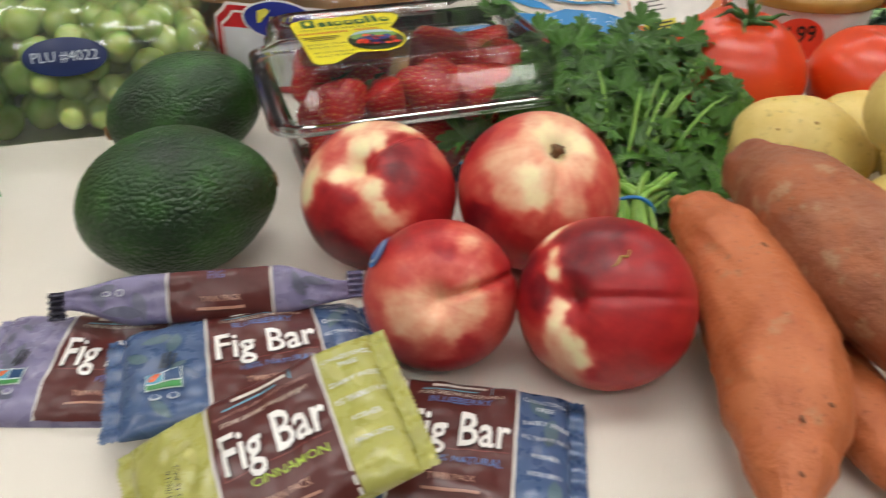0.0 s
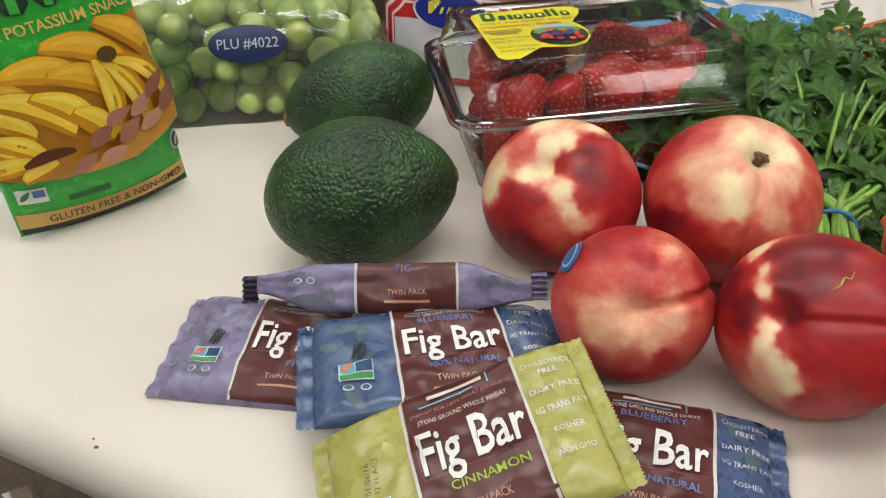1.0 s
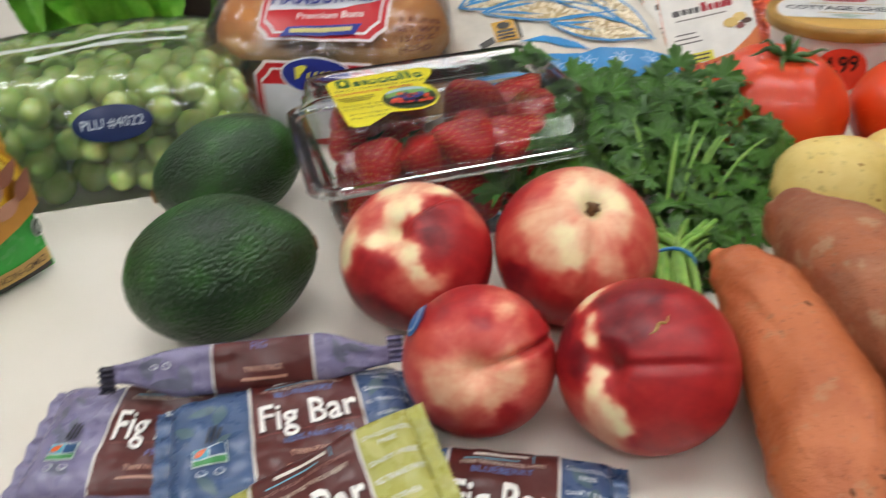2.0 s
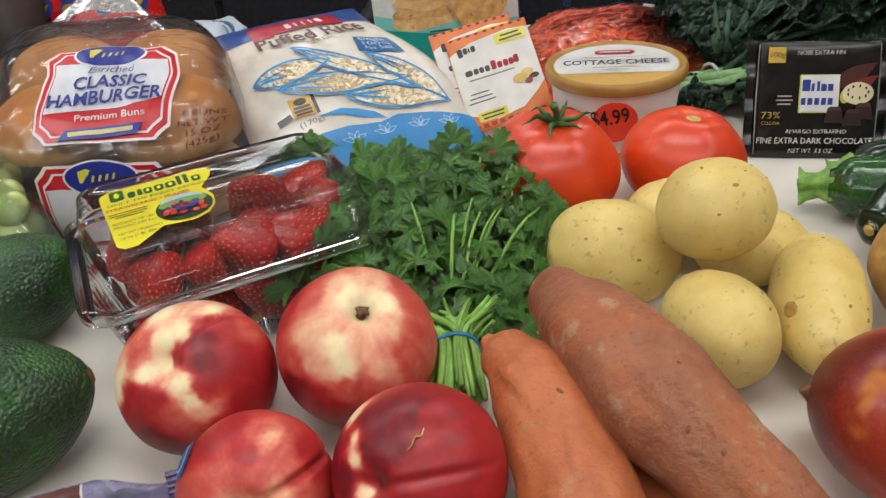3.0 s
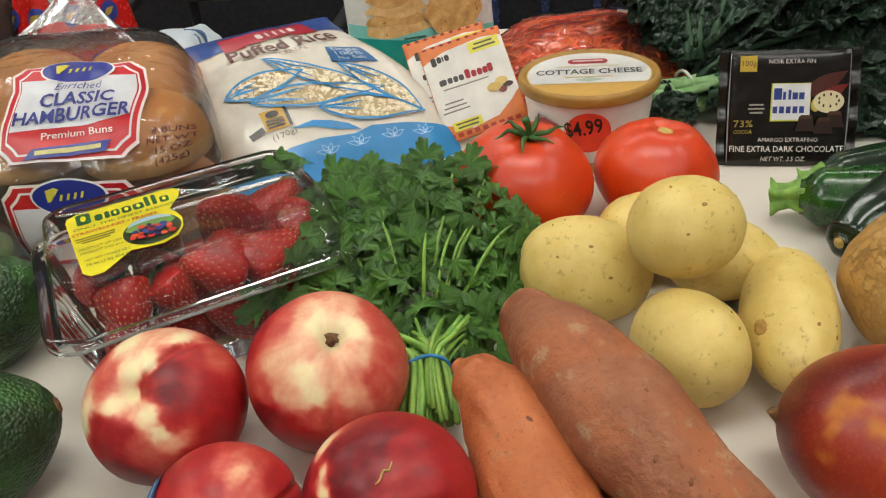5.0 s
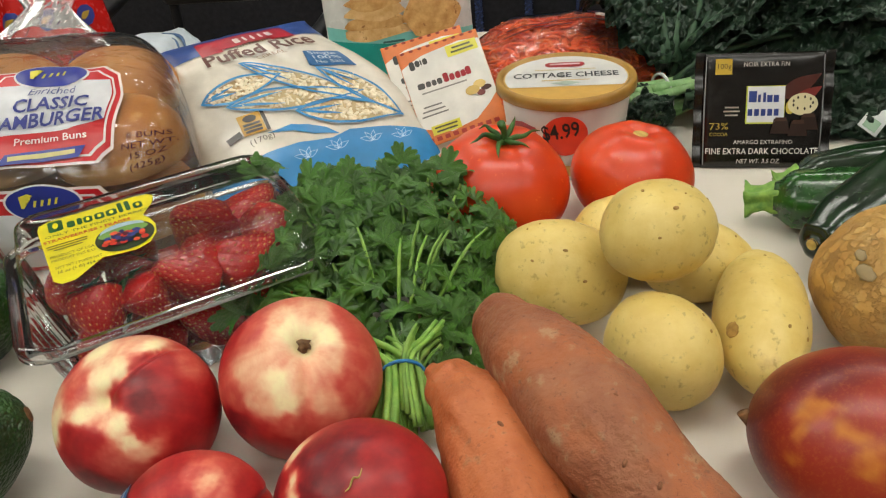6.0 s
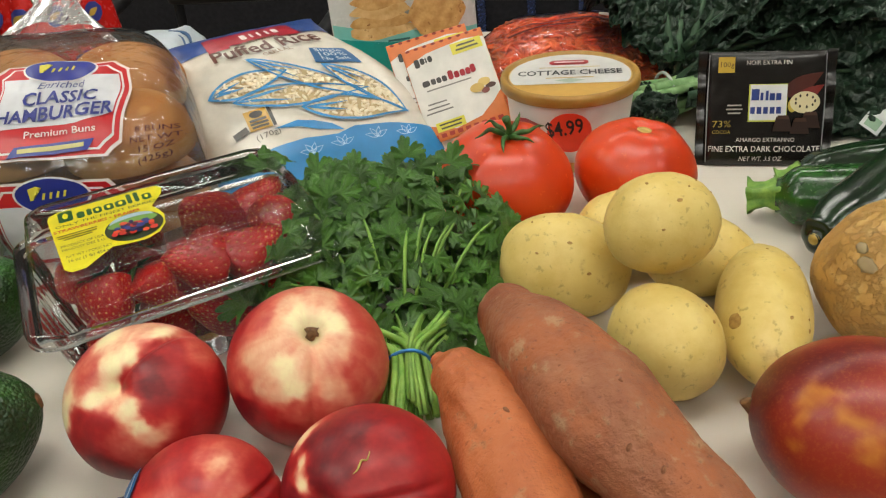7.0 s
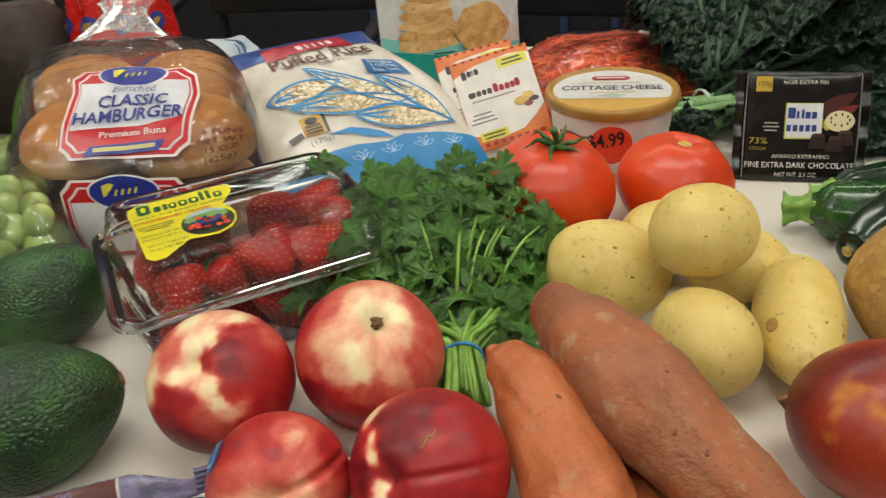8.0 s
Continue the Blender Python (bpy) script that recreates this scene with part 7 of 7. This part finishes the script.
patch(pbody, QS, oval(-0.052, 0.088, 0.006, 0.007, 18), "#c43428", "red_seal", 0.0060, 0.005)


# ---- lettuce and packets behind the grapes ----
let = thing("lettuce", pose(-0.20, 0.905, 0.0), "bright green leaf lettuce behind the grapes", "lettuce")
M_LET = mottled("lettuce_leaf", lin("#5fae2a"), lin("#93cf4a"), 50, 0.45, 0.5, 200, 0.001)
rnd = random.Random(77)
for i in range(11):
    a0 = rnd.uniform(0, 360)
    rows = []
    for j in range(15):
        t = j / 14
        w = 0.045 * math.sin(math.pi * (0.12 + 0.8 * t)) + 0.004
        rows.append([Vector((0.02 + 0.055 * t + 0.014 * math.sin(9 * t + s * 5 + i) * abs(s), w * s, 0.012 + 0.155 * t - 0.02 * s * s + 0.010 * math.sin(12 * s + 7 * t + i))) for s in [k / 8 - 1 for k in range(17)]])
    part("leaf", loft(rows, False, False), M_LET, let, m=pose(0, 0, 0, 0, 0, a0))
crate = thing("brown_bag", pose(-0.13, 1.02, 0.0, 0, 0, -14), "crumpled dark brown paper bag behind the bread", "paper bag")
M_KRAFT = mottled("brown_paper", lin("#2e2420"), lin("#463830"), 18, 0.8, 0.6, 90, 0.003)
part("paper", loft([[Vector((p.x * (1 + 0.05 * noise.noise(Vector((p.x * 30, p.y * 30, z * 20)))), p.y, z + 0.006 * noise.noise(Vector((p.x * 40, p.y * 40, 1))))) for p in even([ring_rect(w, d, 0.014, z, 6)])[0]] for w, d, z in ((0.16, 0.10, 0.001), (0.165, 0.10, 0.05), (0.16, 0.085, 0.10), (0.15, 0.06, 0.14), (0.14, 0.03, 0.155))]), M_KRAFT, crate)
wp = thing("white_packet", pose(-0.225, 1.0, 0.0, 0, 0, -10), "white and navy printed packet standing behind the grapes", "packet")
part("carton", rounded(-0.055, -0.03, 0.0, 0.055, 0.03, 0.20, 0.004), ink("#d6d2cc", 0.4), wp)
part("navy_panel", rounded(-0.0555, -0.0312, 0.012, 0.0555, -0.0295, 0.085, 0.0006, 1), ink("#1a2340", 0.4), wp)
part("yellow_stripe", rounded(-0.0555, -0.0312, 0.086, 0.0555, -0.0295, 0.100, 0.0006, 1), ink("#a8c83a", 0.4), wp)


# ---- chairs beyond the table, sheet below its edge, crumbs ----
def chair(m, label):
    t = thing("chair", m, label, "chair", "black chairs beyond the table")
    part("seat", rounded(-0.22, -0.22, -0.31, 0.22, 0.22, -0.26, 0.02), M_BLACK, t)
    part("backrest", rounded(-0.21, 0.20, -0.10, 0.21, 0.235, 0.12, 0.015), M_BLACK, t)
    for x in (-0.2, 0.2):
        part("back_leg", tube([(x, 0.30, -0.745), (x, 0.24, -0.3), (x, 0.25, 0.08)], [0.011, 0.011], 10, 20), M_BLACK, t)
        part("front_leg", tube([(x, -0.24, -0.745), (x, -0.21, -0.5), (x, -0.2, -0.28)], [0.011, 0.011], 10, 16), M_CHROME, t)
        part("arm", tube([(x * 1.15, -0.18, -0.08), (x * 1.2, 0.02, -0.06), (x * 1.1, 0.22, -0.02)], [0.014, 0.017, 0.014], 10, 18), M_BLACK, t)
    return t


for s, n, a in ((-0.62, 1.60, 5), (-0.08, 1.55, -6), (0.42, 1.62, 8), (0.95, 1.58, -4)):
    p = Matrix.Rotation(radians(TURN_C), 3, "Z") @ Vector((s, n, 0))
    chair(pose(p.x, p.y, 0, 0, 0, TURN_C + a), "black office chair pushed up to the far table side")
M_DARK = mottled("dark_fabric", (0.010, 0.010, 0.013, 1), (0.020, 0.020, 0.026, 1), 60, 0.9, 0.5, 500)
scr = thing("partition", pose(0.95, 2.6, -0.75, 0, 0, TURN_C), "dark fabric partition with metal strips coloured as if lit blue", "partition")
part("panel", rounded(-2.4, -0.03, 0.0, 2.4, 0.03, 1.5, 0.01), M_DARK, scr)
# the strips' blue stands in for window light, put into the colour
for i in range(6):
    part("metal_strip", rounded(-0.55 + 0.16 * i, -0.045, 0.02, -0.525 + 0.16 * i, -0.031, 1.48, 0.002), ink("#5a6ea8", 0.25, 0.8), scr, "metal strip with blue light put into its colour")


def sheet_s(k, j):
    s = -0.226 + 0.46 * k / 60
    z = -0.034 - 0.30 * j / 20
    return U * s + N * (NEAR - 0.012 - 0.040 * j / 20 + 0.008 * math.sin(k * 0.9 + j * 0.12) + 0.010 * j / 20 + 0.004 * math.sin(k * 2.3)) + Vector((0.10 * j / 20 * (1 - k / 60), 0, z))


solid("plastic_sheet", loft([[sheet_s(k, j) for k in range(61)] for j in range(21)], False, False), film("milky_sheet", (0.9, 0.92, 0.94, 1), 1.5, 0.12, 0.72, 0.4, 30, 0.004), Matrix.Identity(4), "folded milky plastic sheet hanging below the table edge", "plastic sheet")
for x, y, s in ((-0.075, 0.319, 0.0011), (-0.0785, 0.3235, 0.0007)):
    solid("crumb", ball(lambda d: Vector((d.x * s, d.y * s * 0.7, d.z * s * 0.6)), 8, 6), M_STEM, pose(x, y, s * 0.5), "tiny dark crumb on the cream table", "crumb", "crumbs")
